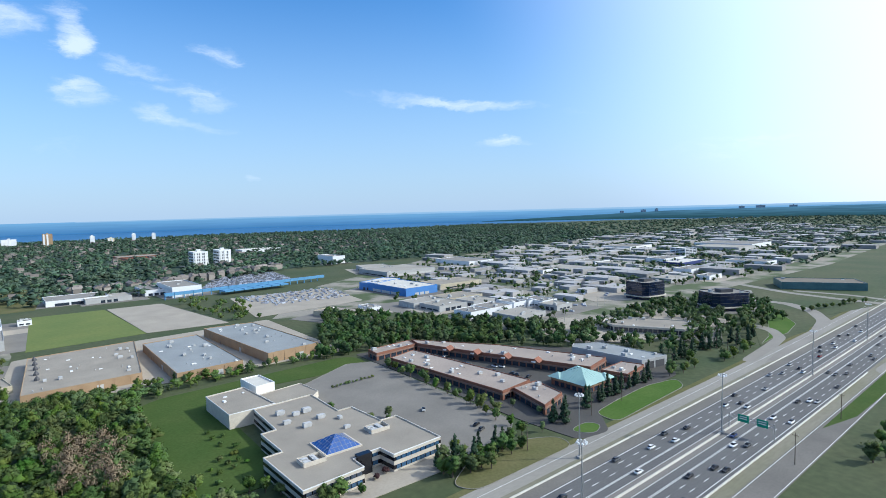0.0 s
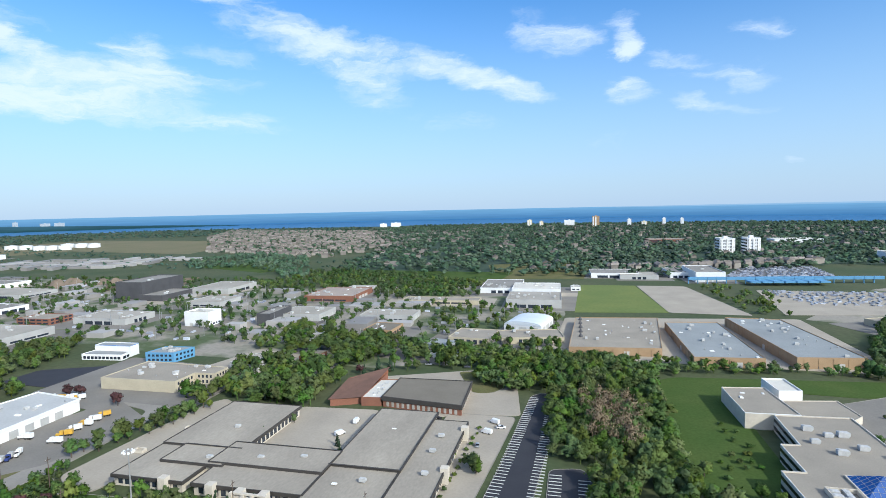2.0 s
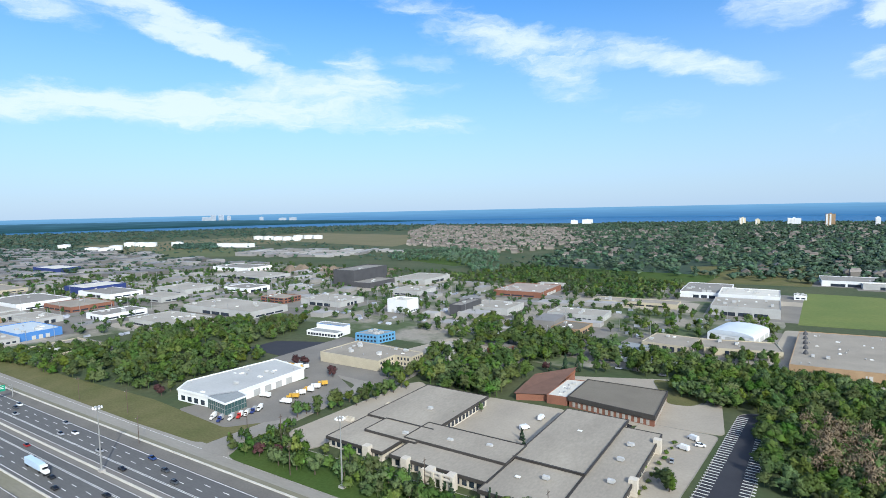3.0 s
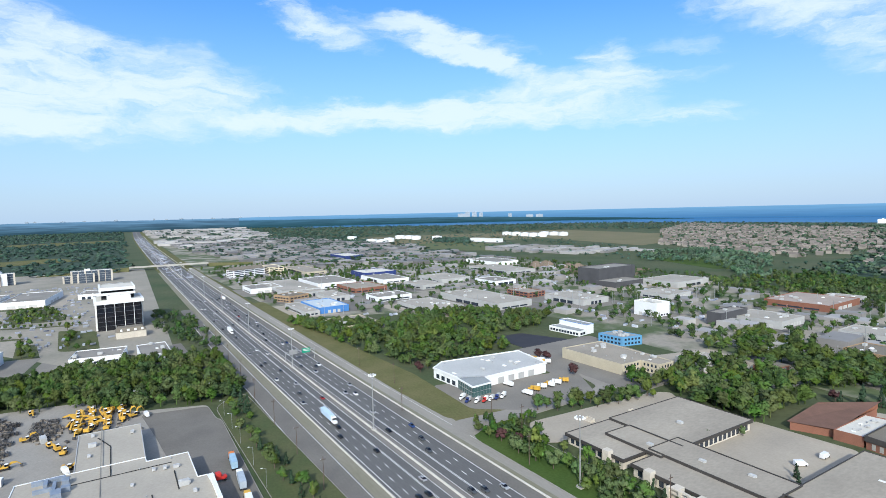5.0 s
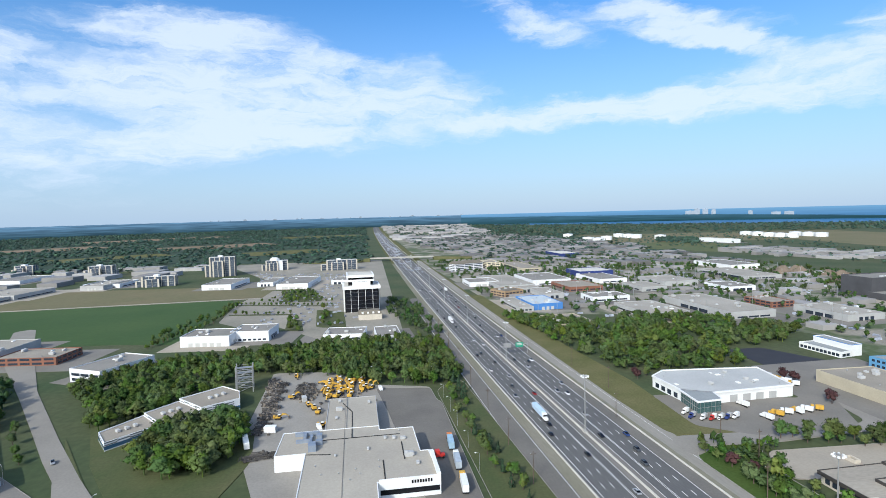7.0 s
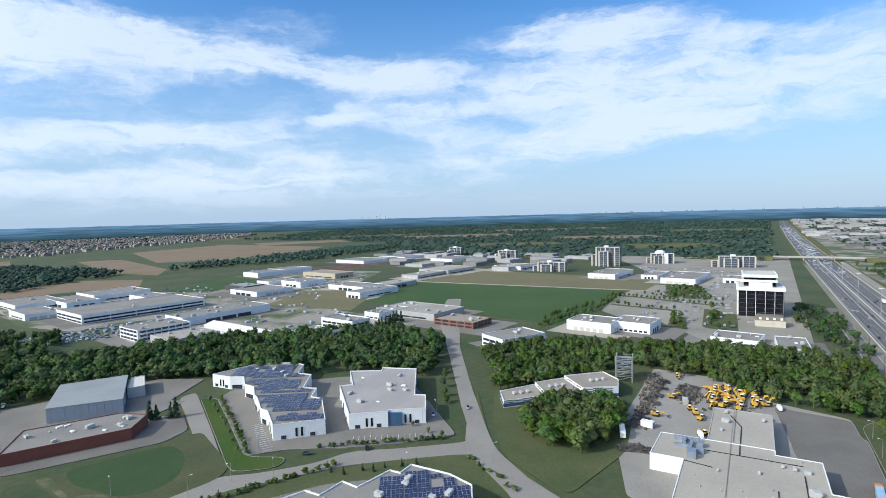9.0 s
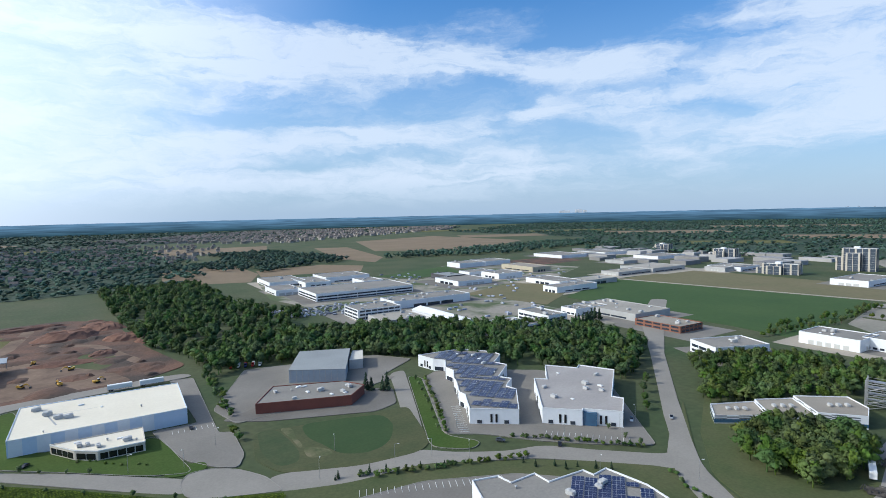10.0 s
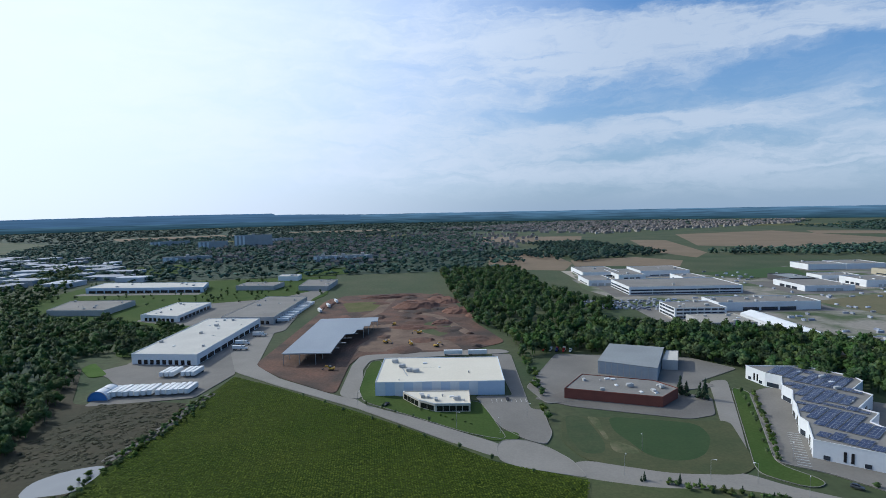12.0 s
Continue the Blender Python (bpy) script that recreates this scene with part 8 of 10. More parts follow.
# ---- trees ----
M_LEAFDARK = mat("conifer_needles", (0.022, 0.048, 0.022), (0.035, 0.062, 0.03), 0.8, 0.08, 1.2, mixed=0.7, island=0.5)
M_LEAFPURPLE = mat("copper_leaves", (0.05, 0.022, 0.022), (0.07, 0.03, 0.03), 0.8, 0.1, 1.2, mixed=0.6, island=0.5)
M_TWIG = mat("bare_twigs", (0.2, 0.145, 0.095), (0.15, 0.125, 0.075), 0.95, 0.1, 1.5, mixed=0.6, island=0.5)
M_LEAFPALE = mat("pale_leaves", (0.075, 0.115, 0.04), (0.11, 0.15, 0.055), 0.8, 0.08, 1.0, mixed=0.7, island=0.5)
OCT_V = np.array([(1, 0, 0), (0, 1, 0), (-1, 0, 0), (0, -1, 0), (0, 0, 1), (0, 0, -1)], float)
OCT_F = np.array([0, 1, 4, 1, 2, 4, 2, 3, 4, 3, 0, 4, 1, 0, 5, 2, 1, 5, 3, 2, 5, 0, 3, 5]).reshape(-1, 3)


def unit(v):
    return v / (np.linalg.norm(v, axis=-1, keepdims=True) + 1e-9)


def crown(seed, clumps, leaves, leaf=0.07, cone=False, clump=1.0):
    """A crown of unit width and height over z = 0: inner clumps and many leaf sprays that lie along them.
    Gives corners, triangles and normals; the sprays take the soft shading of the clump that they cover."""
    r = np.random.RandomState(seed)
    lean = r.normal(size=(3, 3)) * 0.12
    if cone:
        z = np.sort(r.uniform(0.03, 0.93, clumps))
        rad, a = 0.42 * (1 - z) * r.uniform(0.3, 0.95, clumps), r.uniform(0, 2 * np.pi, clumps)
        cen = np.stack([rad * np.cos(a), rad * np.sin(a), z], 1)
        size = np.stack([0.17 * (1 - z) + 0.05] * 2 + [np.full(clumps, 0.1)], 1)
    else:
        d = unit(r.normal(size=(clumps, 3)))
        d = d + np.sign(d @ lean[0])[:, None] * lean[1] * 0.7
        cen = np.array([0, 0, 0.52]) + d * np.array([1, 1, 0.98]) * r.uniform(0.12, 0.36, (clumps, 1))
        size = r.uniform(0.1, 0.19, (clumps, 1)) * clump * np.array([1.1, 1.1, 0.9])
    mid = np.array([0, 0, 0.42])
    V, F, Q, n = [], [], [], 0
    for c, s in zip(cen, size):
        V.append(OCT_V * s * r.uniform(0.85, 1.15, (6, 1)) + c)
        F.append(OCT_F + n)
        Q.append(unit(OCT_V + unit(c - mid) * 0.6 + np.array([0, 0, 0.3])))
        n += 6
    k = r.randint(clumps, size=leaves)
    d = r.normal(size=(leaves, 3))
    d[:, 2] = np.where(r.rand(leaves) < 0.7, np.abs(d[:, 2]), d[:, 2])
    d = unit(d)
    p = cen[k] + d * size[k] * r.uniform(0.85, 1.35, (leaves, 1))
    face = unit(d + r.normal(size=(leaves, 3)) * 0.45)
    u = unit(np.cross(face, r.normal(size=(leaves, 3))))
    w = np.cross(face, u)
    q = leaf * r.uniform(0.6, 1.3, (leaves, 1))
    V.append(np.stack([p - u * q * 0.65, p + u * q * 0.65, p + w * q], 1).reshape(-1, 3))
    F.append(n + np.arange(leaves * 3).reshape(-1, 3))
    soft = unit(d * 0.65 + unit(p - mid) * 0.55 + r.normal(size=(leaves, 3)) * 0.25 + np.array([0, 0, 0.3]))
    Q.append(np.repeat(soft, 3, axis=0))
    return np.vstack(V), np.vstack(F), np.vstack(Q)


def leaf_only(seed, clumps, leaves, leaf):
    """Thin dry foliage: loose sprays with no inner mass."""
    v, f, q = crown(seed, clumps, leaves, leaf)
    return v[clumps * 6:], f[clumps * 8:] - clumps * 6, q[clumps * 6:]


def trunk_np(h, r):
    a = np.arange(5) * 2 * np.pi / 5
    lo = np.stack([np.cos(a) * r, np.sin(a) * r, np.zeros(5)], 1)
    hi = np.stack([np.cos(a) * r * 0.5, np.sin(a) * r * 0.5, np.full(5, h)], 1)
    f = []
    for i in range(5):
        j = (i + 1) % 5
        f += [(i, j, 5 + j), (i, 5 + j, 5 + i)]
    return np.vstack([lo, hi]), np.array(f)


CROWN_FULL = [crown(s, 26, 640, 0.062) for s in range(5)]
CROWN_HI = [crown(10 + s, 17, 330, 0.075) for s in range(6)]
CROWN_MID = [crown(20 + s, 12, 150, 0.1, clump=1.1) for s in range(6)]
CROWN_FAR = [crown(30 + s, 7, 48, 0.15, clump=1.3) for s in range(6)]
CROWN_LO = [crown(40 + s, 3, 9, 0.24, clump=1.75) for s in range(6)]
CONE_HI = [crown(60 + s, 26, 420, 0.07, cone=True) for s in range(3)]
BARE = [leaf_only(80 + s, 14, 300, 0.06) for s in range(3)]


def tree_kind(name, label, cat, cr, material, w, h, z0, limbs=4, seed=1):
    t = thing(name, label, cat, at=(0, 0, -500))
    v, f, q = cr
    mesh_np("crown", v * np.array([w, w, h - z0]) + np.array([0, 0, z0]), f, material, t, q)
    if name == "bush":
        return t
    r = random.Random(seed)
    bm = bmesh.new()
    cyl(bm, 0, 0, -0.2, h * 0.6, 0.035 * h, 0.012 * h, 7)
    for k in range(limbs):
        a = k * math.tau / limbs + r.uniform(-0.4, 0.4)
        z = h * r.uniform(0.25, 0.45)
        tube(bm, (0, 0, z), (math.cos(a) * w * 0.3, math.sin(a) * w * 0.3, z + h * 0.22), 0.012 * h, 5)
    part("trunk", bm, M_BARK, t)
    return t


KINDS = {}
for i in range(5):
    KINDS["broad", i] = tree_kind("tree", "full green deciduous tree with dense crown", "tree", CROWN_FULL[i], M_LEAF, 9, 10, 1.2, seed=i)
for i in range(3):
    KINDS["conifer", i] = tree_kind("conifer", "dark green conical spruce tree", "conifer", CONE_HI[i], M_LEAFDARK, 6, 11, 0.6, 0, seed=i)
for i in range(2):
    KINDS["copper", i] = tree_kind("tree", "dark purple-leaved ornamental garden tree", "tree", CROWN_FULL[i], M_LEAFPURPLE, 8, 8, 1.0, seed=i)
for i in range(2):
    KINDS["pale", i] = tree_kind("tree", "pale green slender young tree", "tree", CROWN_FULL[i + 2], M_LEAFPALE, 7, 9, 1.2, seed=i)
for i in range(3):
    KINDS["bare", i] = tree_kind("bare_tree", "bare brown tree among green woods", "tree", BARE[i], M_TWIG, 9, 12, 1.0, 6, seed=i)
for i in range(3):
    KINDS["bush", i] = tree_kind("bush", "small rounded green leafy bush", "bush", CROWN_MID[i], M_LEAF, 3, 2.2, 0.0, 0, seed=i)
RT = random.Random(21)
PLANTED = []


def plant(kind, x, y, s=1.0, group="trees among the offices"):
    ks = [k for k in KINDS if k[0] == kind]
    t = copy_thing(KINDS[RT.choice(ks)], pose(x, y, 0.05, 0, 0, RT.uniform(0, 360)) @ Matrix.Diagonal((s * RT.uniform(0.9, 1.1), s * RT.uniform(0.9, 1.1), s * RT.uniform(0.9, 1.15), 1)))
    PLANTED.append((x, y))
    return tagged(t, group=group)


def row(kind, x0, y0, x1, y1, n, s=1.0, jit=1.5, group="trees among the offices"):
    for k in range(n):
        f = (k + 0.5) / n
        plant(kind, x0 + (x1 - x0) * f + RT.uniform(-jit, jit), y0 + (y1 - y0) * f + RT.uniform(-jit, jit), s * RT.uniform(0.8, 1.2), group)


def scatter(pts, n, rnd, gap=0.0):
    xs, ys = [p[0] for p in pts], [p[1] for p in pts]
    out = []
    tries = 0
    while len(out) < n and tries < n * 12:
        tries += 1
        x, y = rnd.uniform(min(xs), max(xs)), rnd.uniform(min(ys), max(ys))
        if inside(pts, x, y) and (not gap or all((x - a) ** 2 + (y - b) ** 2 > gap * gap for a, b in out[-120:])):
            out.append((x, y))
    return out


CLEAR = []


def clearing(yaw, dist, long, deep, material, label):
    """An open field in the far woods: no trees are set on it."""
    c = Vector((-math.sin(radians(yaw)) * dist, math.cos(radians(yaw)) * dist))
    u = Vector((math.cos(radians(yaw + 7)), math.sin(radians(yaw + 7))))
    w = Vector((-u.y, u.x))
    pts = [tuple(c + u * a * long / 2 + w * b * deep / 2) for a, b in ((-1, -1), (1, -0.8), (0.9, 1), (-1.1, 0.85))]
    CLEAR.append(pts)
    lay("field_far", pts, material, label, "field")


for yaw, dist, long, deep, k in ((97, 1750, 260, 190, 0), (103, 2300, 420, 260, 1), (112, 1900, 300, 170, 0), (118, 2700, 520, 300, 1), (126, 3000, 560, 260, 0), (134, 2500, 380, 260, 1), (141, 3300, 640, 300, 0), (108, 3400, 700, 300, 1), (150, 3500, 560, 300, 1), (176, 2400, 380, 220, 0), (183, 3100, 520, 260, 1), (191, 2300, 360, 200, 0), (168, 3300, 520, 260, 0), (198, 2900, 520, 300, 1), (93, 2900, 420, 320, 0)):
    clearing(yaw, dist, long, deep, M_TANFIELD if k else M_DRYGRASS, "tan harvested field far off among woods" if k else "pale green meadow far off among woods")


def woods(name, pts, n, label, level="mid", h=(8, 13), w=(6, 10), material=None, seed=1, avoid=False, places=None):
    """Many trees as one stand; each has a trunk and a leafy crown of its own."""
    rnd = random.Random(seed)
    tpl = {"hi": CROWN_HI, "mid": CROWN_MID, "far": CROWN_FAR, "lo": CROWN_LO, "bare": BARE, "cone": CONE_HI}[level]
    V, F, Q, c = [], [], [], 0
    for x, y in places if places is not None else scatter(pts, n, rnd, 3.2 if level != "lo" else 0):
        if level == "lo" and any(inside(q, x, y) for q in CLEAR):
            continue
        if avoid and any(abs(x - a) < L * 0.62 and abs(y - b) < W * 0.62 for a, b, L, W, _ in SHEDS):
            continue
        hh, ww = rnd.uniform(*h), rnd.uniform(*w) * (1.22 if level in ("hi", "mid") else 1.0)
        v, f, nq = rnd.choice(tpl)
        a = rnd.uniform(0, math.tau)
        ca, sa = math.cos(a), math.sin(a)
        q = np.empty_like(v)
        q[:, 0] = (v[:, 0] * ca - v[:, 1] * sa) * ww + x
        q[:, 1] = (v[:, 0] * sa + v[:, 1] * ca) * ww + y
        q[:, 2] = v[:, 2] * hh * 0.95 + 0.05 * hh
        V.append(q)
        F.append(f + c)
        Q.append(np.stack([nq[:, 0] * ca - nq[:, 1] * sa, nq[:, 0] * sa + nq[:, 1] * ca, nq[:, 2]], 1))
        c += len(v)
        if level in ("hi", "mid", "far", "bare"):
            tv, tf = trunk_np(hh * 0.6, 0.03 * hh)
            V.append(tv + np.array([x, y, 0]))
            F.append(tf + c)
            Q.append(np.column_stack([unit(tv[:, :2]), np.zeros(len(tv))]))
            c += len(tv)
    if V:
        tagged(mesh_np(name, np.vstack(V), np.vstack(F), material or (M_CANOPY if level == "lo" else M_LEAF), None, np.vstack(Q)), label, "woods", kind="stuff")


# woods near the motorway
woods("woods_office", [(-12, 238), (45, 205), (46, 345), (52, 362), (20, 392), (-60, 398), (-62, 320), (-14, 318)], 390, "dense green woods between car park and lawn", "hi", (6, 11), (6, 9.5), seed=2)
woods("woods_office_bare", [(3, 318), (35, 295), (27, 238), (3, 256)], 34, "brown bare trees inside the woods", "bare", (10, 14), (7, 10), M_TWIG, 3)
woods("woods_front", [(5, 176), (60, 176), (62, 205), (40, 212), (6, 232)], 60, "dark green trees in front of an office", "hi", (7, 11), (6, 9), seed=4)
woods("woods_tan_front", [(-60, 392), (52, 360), (110, 378), (182, 380), (200, 372), (200, 384), (110, 390), (50, 398), (-20, 403)], 120, "scrubby green trees in front of brick warehouses", "mid", (4, 8), (4, 7), seed=5)
woods("woods_plaza_rear", [(168, 372), (200, 374), (262, 366), (300, 310), (352, 262), (372, 290), (405, 298), (350, 395), (300, 470), (262, 545), (235, 500), (195, 424)], 420, "dark green wood behind brick shops", "mid", (8, 12), (6, 9), material=M_LEAFSHADE, seed=6)
woods("woods_dealer", [(-560, 148), (-345, 172), (-330, 200), (-330, 262), (-378, 268), (-380, 330), (-412, 372), (-450, 350), (-484, 329), (-520, 270), (-470, 235), (-500, 200)], 560, "dense young green woods behind a dealership", "hi", (6, 11), (6, 9), seed=7)
woods("woods_complex_front", [(-206, 150), (-60, 154), (-52, 172), (-108, 168), (-126, 166), (-150, 172), (-184, 170), (-200, 172)], 60, "mixed trees in front of a low office", "hi", (5, 10), (4, 8), seed=8)
woods("woods_brick_west", [(-232, 268), (-140, 270), (-136, 310), (-150, 360), (-235, 345), (-226, 322), (-218, 300)], 95, "leafy trees between offices and a brick building", "hi", (8, 13), (7, 11), seed=9)
woods("woods_brick_north", [(-170, 385), (-100, 368), (-40, 372), (-60, 400), (-110, 420), (-170, 430)], 70, "green trees along a lane", "mid", (7, 11), (6, 9), seed=10)
# woods south of the motorway
woods("woods_yard_north", [(-392, -62), (-370, -20), (-350, 12), (-342, 45), (-345, 66), (-440, 66), (-470, 30), (-460, -40), (-440, -100), (-395, -95)], 380, "thick green wood beyond an equipment yard", "hi", (8, 12), (6, 9), seed=11)
woods("woods_striped", [(-352, -92), (-388, -80), (-400, -100), (-440, -105), (-428, -150), (-380, -185), (-330, -150), (-300, -140), (-318, -122)], 190, "dark green wood behind a striped office", "hi", (8, 12), (6, 9), seed=12)
woods("woods_grove", [(-262, -106), (-288, -100), (-297, -83), (-309, -69), (-284, -58), (-257, -58), (-236, -62), (-240, -88)], 80, "leafy grove beside an equipment yard", "hi", (9, 14), (8, 11), seed=13)
woods("woods_belt", [(-310, -190), (-390, -225), (-420, -290), (-340, -400), (-270, -450), (-200, -470), (-115, -440), (-110, -390), (-140, -395), (-220, -370), (-250, -320), (-295, -245)], 720, "dark green tree belt between warehouses", "mid", (10, 14), (7, 10), material=M_LEAFSHADE, seed=14)
woods("woods_belt_west", [(-115, -440), (-200, -470), (-260, -560), (-230, -700), (-260, -950), (-120, -950), (-100, -690), (-98, -520)], 620, "long dark wood beside a building site", "mid", (9, 14), (7, 10), material=M_LEAFSHADE, seed=15)
woods("woods_lot_hedge", [(-90, -286), (-86, -252), (-94, -300), (-108, -395), (-116, -395), (-96, -300)], 40, "hedge of bushes and trees beside a car park", "mid", (2.5, 5), (3, 5), seed=16)
woods("woods_far_west", [(172, -253), (176, -289), (181, -330), (196, -361), (193, -379), (218, -422), (232, -517), (330, -620), (420, -640), (470, -560), (420, -330), (250, -215), (185, -225)], 900, "dark woods beyond a marsh", "far", (8, 13), (7, 10), material=M_LEAFSHADE, seed=17)
woods("woods_depot", [(198, -470), (240, -580), (290, -640), (280, -560), (230, -450)], 70, "scrub and trees beside depots", "mid", (5, 9), (5, 8), material=M_LEAFSHADE, seed=18)
woods("woods_corn_edge", [(104, -335), (112, -290), (122, -250), (128, -205), (118, -205), (106, -290), (99, -335)], 40, "bushes along the corn field", "mid", (1.5, 4), (2, 4), seed=19)
woods("woods_marsh", [(166, -240), (172, -290), (180, -330), (194, -365), (215, -400), (260, -330), (215, -210)], 130, "dark trees round a marsh", "hi", (7, 11), (6, 9), material=M_LEAFSHADE, seed=20)

woods("woods_street", [(-212, 360), (-150, 352), (-128, 372), (-150, 420), (-215, 430), (-240, 395)], 60, "large leafy street trees between houses", "hi", (9, 14), (8, 12), seed=90, avoid=True)
woods("woods_street_lane", [(-255, 385), (-215, 380), (-205, 455), (-260, 470)], 36, "leafy trees between low workshops", "hi", (7, 12), (7, 10), seed=91, avoid=True)
# single trees and rows
for x, y in ((135, 181), (141, 177), (146, 183), (152, 177), (158, 181), (164, 176), (170, 178), (148, 172)):
    plant("conifer", x, y, RT.uniform(0.8, 1.1), "dark spruces by the plaza")
for x, y in ((210, 182), (217, 181), (222, 184), (239, 184), (246, 187), (252, 185), (257, 186), (264, 188), (268, 185), (275, 186), (283, 186), (291, 187), (300, 187), (307, 188), (214, 178)):
    plant("conifer", x, y, RT.uniform(0.85, 1.15), "dark spruces by the plaza")
for x, y in ((323, 183), (330, 186), (336, 181), (343, 184), (352, 182), (384, 177), (390, 180), (396, 176), (404, 180), (416, 178), (424, 182), (432, 180), (360, 190), (372, 195)):
    plant("broad", x, y, RT.uniform(0.6, 0.9))
row("conifer", -140, 166, -70, 170, 9, 0.6, 4, "spruces before the office complex")
row("pale", -196, 156, -100, 158, 12, 0.75, 5)
row("broad", -224, 190, -204, 262, 11, 0.85, 2, "leafy row beside a driveway")
row("broad", -216, 200, -198, 262, 9, 0.62, 2, "leafy row beside a driveway")
for x, y, k, s in ((-300, 262, "copper", 0.9), (-295, 266, "copper", 0.8), (-256, 254, "copper", 0.9), (-262, 258, "copper", 0.75), (-322, 176, "copper", 0.8), (-330, 178, "copper", 0.8), (-326, 184, "broad", 0.8), (-148, 232, "pale", 0.6), (-142, 250, "pale", 0.6), (-108, 228, "conifer", 0.55), (-104, 222, "conifer", 0.5), (-140, 336, "copper", 0.9), (-128, 338, "conifer", 1.0), (-122, 344, "conifer", 0.9), (-135, 330, "conifer", 0.8), (-40, 216, "broad", 0.75), (-44, 220, "broad", 0.7), (140, 246, "broad", 0.6), (128, 268, "broad", 0.7), (150, 244, "broad", 0.6), (146, 238, "pale", 0.5), (-220, 160, "conifer", 0.35), (-202, 153, "copper", 0.9), (-196, 158, "copper", 0.8)):
    plant(k, x, y, s)
row("broad", 196, 205, 200, 330, 12, 0.8, 2.0, "street trees beside a car park")
row("broad", 188, 190, 197, 235, 5, 0.6, 2, "street trees beside a car park")
row("bush", 148, 309, 182, 312, 11, 0.9, 0.5, "clipped shrubs in a car park")
row("bush", 52, 232, 78, 262, 8, 1.2, 6, "shrubs on a lawn")
row("broad", 70, 180, 92, 186, 6, 0.75, 3)
row("copper", 108, 190, 118, 193, 2, 0.5, 1)
row("bush", -46, 262, -50, 190, 12, 0.9, 0.5, "hedge beside an office")
# yard verge
row("conifer", -345, 60, -300, 62, 6, 0.8, 3, "trees on the yard's verge")
row("broad", -330, 54, -200, 58, 14, 0.65, 4, "trees on the yard's verge")
row("conifer", -260, 56, -190, 62, 6, 0.6, 4, "trees on the yard's verge")
row("bush", -53, 200, -53, 262, 14, 0.8, 0.6, "hedge beside an office")
plant("broad", -40, 214, 0.8)
woods("trees_depot_plots", [(60, -735), (150, -700), (240, -700), (440, -690), (440, -930), (60, -950)], 190, "young trees on plots between depots", "far", (3, 7), (3, 6), material=M_LEAFSHADE, seed=81, avoid=True)
woods("scrub_marsh_edge", [(120, -258), (108, -300), (106, -326), (100, -340), (96, -340), (98, -300), (112, -254)], 60, "low bushes along a marsh track", "mid", (1.5, 3), (2, 4), seed=82)
woods("scrub_depot", [(168, -430), (200, -445), (240, -560), (200, -575), (184, -560)], 110, "bushy green scrub beside a white depot", "hi", (4, 8), (5, 8), material=M_LEAFSHADE, seed=83)
woods("trees_driveway_mix", [(-228, 152), (-206, 150), (-204, 176), (-216, 186)], 22, "mixed trees on a corner lawn", "hi", (3, 7), (3, 6), seed=84)
woods("woods_lane", [(-130, 345), (-95, 429), (-16, 461), (-11, 400), (-35, 345), (-50, 366), (-92, 350)], 70, "dense green trees along a lane behind a brick building", "hi", (7, 12), (6, 9), seed=85, avoid=True)
for x, y, s in ((135, 171, 0.85), (142, 173, 0.8), (149, 169, 0.8), (158, 173, 0.75), (167, 175, 0.8), (168, 170, 0.7), (176, 171, 0.7), (150, 188, 0.7), (140, 184, 0.75)):
    plant("broad", x, y, s, "dark trees beside a driveway")
for x, y, s in ((201, 246, 0.55), (200, 227, 0.6), (202, 219, 0.65), (210, 211, 0.6), (213, 194, 0.55), (197, 178, 0.6), (191, 187, 0.6)):
    plant("pale", x, y, s, "street trees beside a car park")
for x, y, s in ((276, 66, 0.9), (298, 68, 0.8), (314, 70, 0.8), (286, 64, 0.8)):
    plant("broad", x, y, s, "trees beside the service road")
for x, y, s in ((86, 193, 0.55), (94, 190, 0.5), (100, 184, 0.45), (71, 210, 0.7), (66, 214, 0.7), (75, 204, 0.6), (50, 230, 0.7)):
    plant("broad", x, y, s, "trees before the office")
for x, y in ((69, 286), (74, 277), (70, 267), (73, 253), (68, 239), (74, 241), (69, 277)):
    plant("bush", x, y, 1.1, "shrubs on a lawn")
woods("scrub_marsh", [(120, -255), (108, -300), (110, -330), (160, -336), (170, -290), (160, -240)], 900, "low dark scrub in a marsh", "far", (0.3, 0.8), (2.5, 5), seed=86, material=mat("marsh_scrub", (0.062, 0.054, 0.026), (0.04, 0.045, 0.019), 0.9, 0.05, 1.0, mixed=0.8, island=0.4))
# ring street
row("conifer", -150, -176, -100, -202, 10, 0.3, 2, "small street conifers")
row("conifer", -198, -128, -170, -158, 7, 0.3, 2, "small street conifers")
row("bush", -218, -286, -170, -204, 24, 1.15, 0.8, "hedge along a car park")
row("pale", -213, -290, -168, -208, 8, 0.4, 1, "young trees along a car park")
row("bush", -190, -180, -228, -130, 20, 1.1, 1.0, "hedge along a ring street")
row("bush", -180, -160, -112, -195, 24, 1.15, 1.2, "hedge along a ring street")
row("bush", -214, -112, -192, -78, 10, 1.0, 2, "hedge along a ring street")
row("conifer", -174, -292, -186, -278, 4, 0.9, 1.5, "spruces by a workshop")
row("pale", -236, -178, -226, -128, 5, 0.4, 1.5, "young trees along a car park")
row("pale", -30, -272, 8, -310, 5, 0.35, 1.0, "young street trees")
row("bush", -20, -300, -48, -268, 12, 0.5, 1.5, "low shrubs before an office")
row("broad", -262, -150, -330, -190, 5, 0.6, 2)
row("pale", -70, -205, 50, -335, 9, 0.3, 1.5, "young street trees")

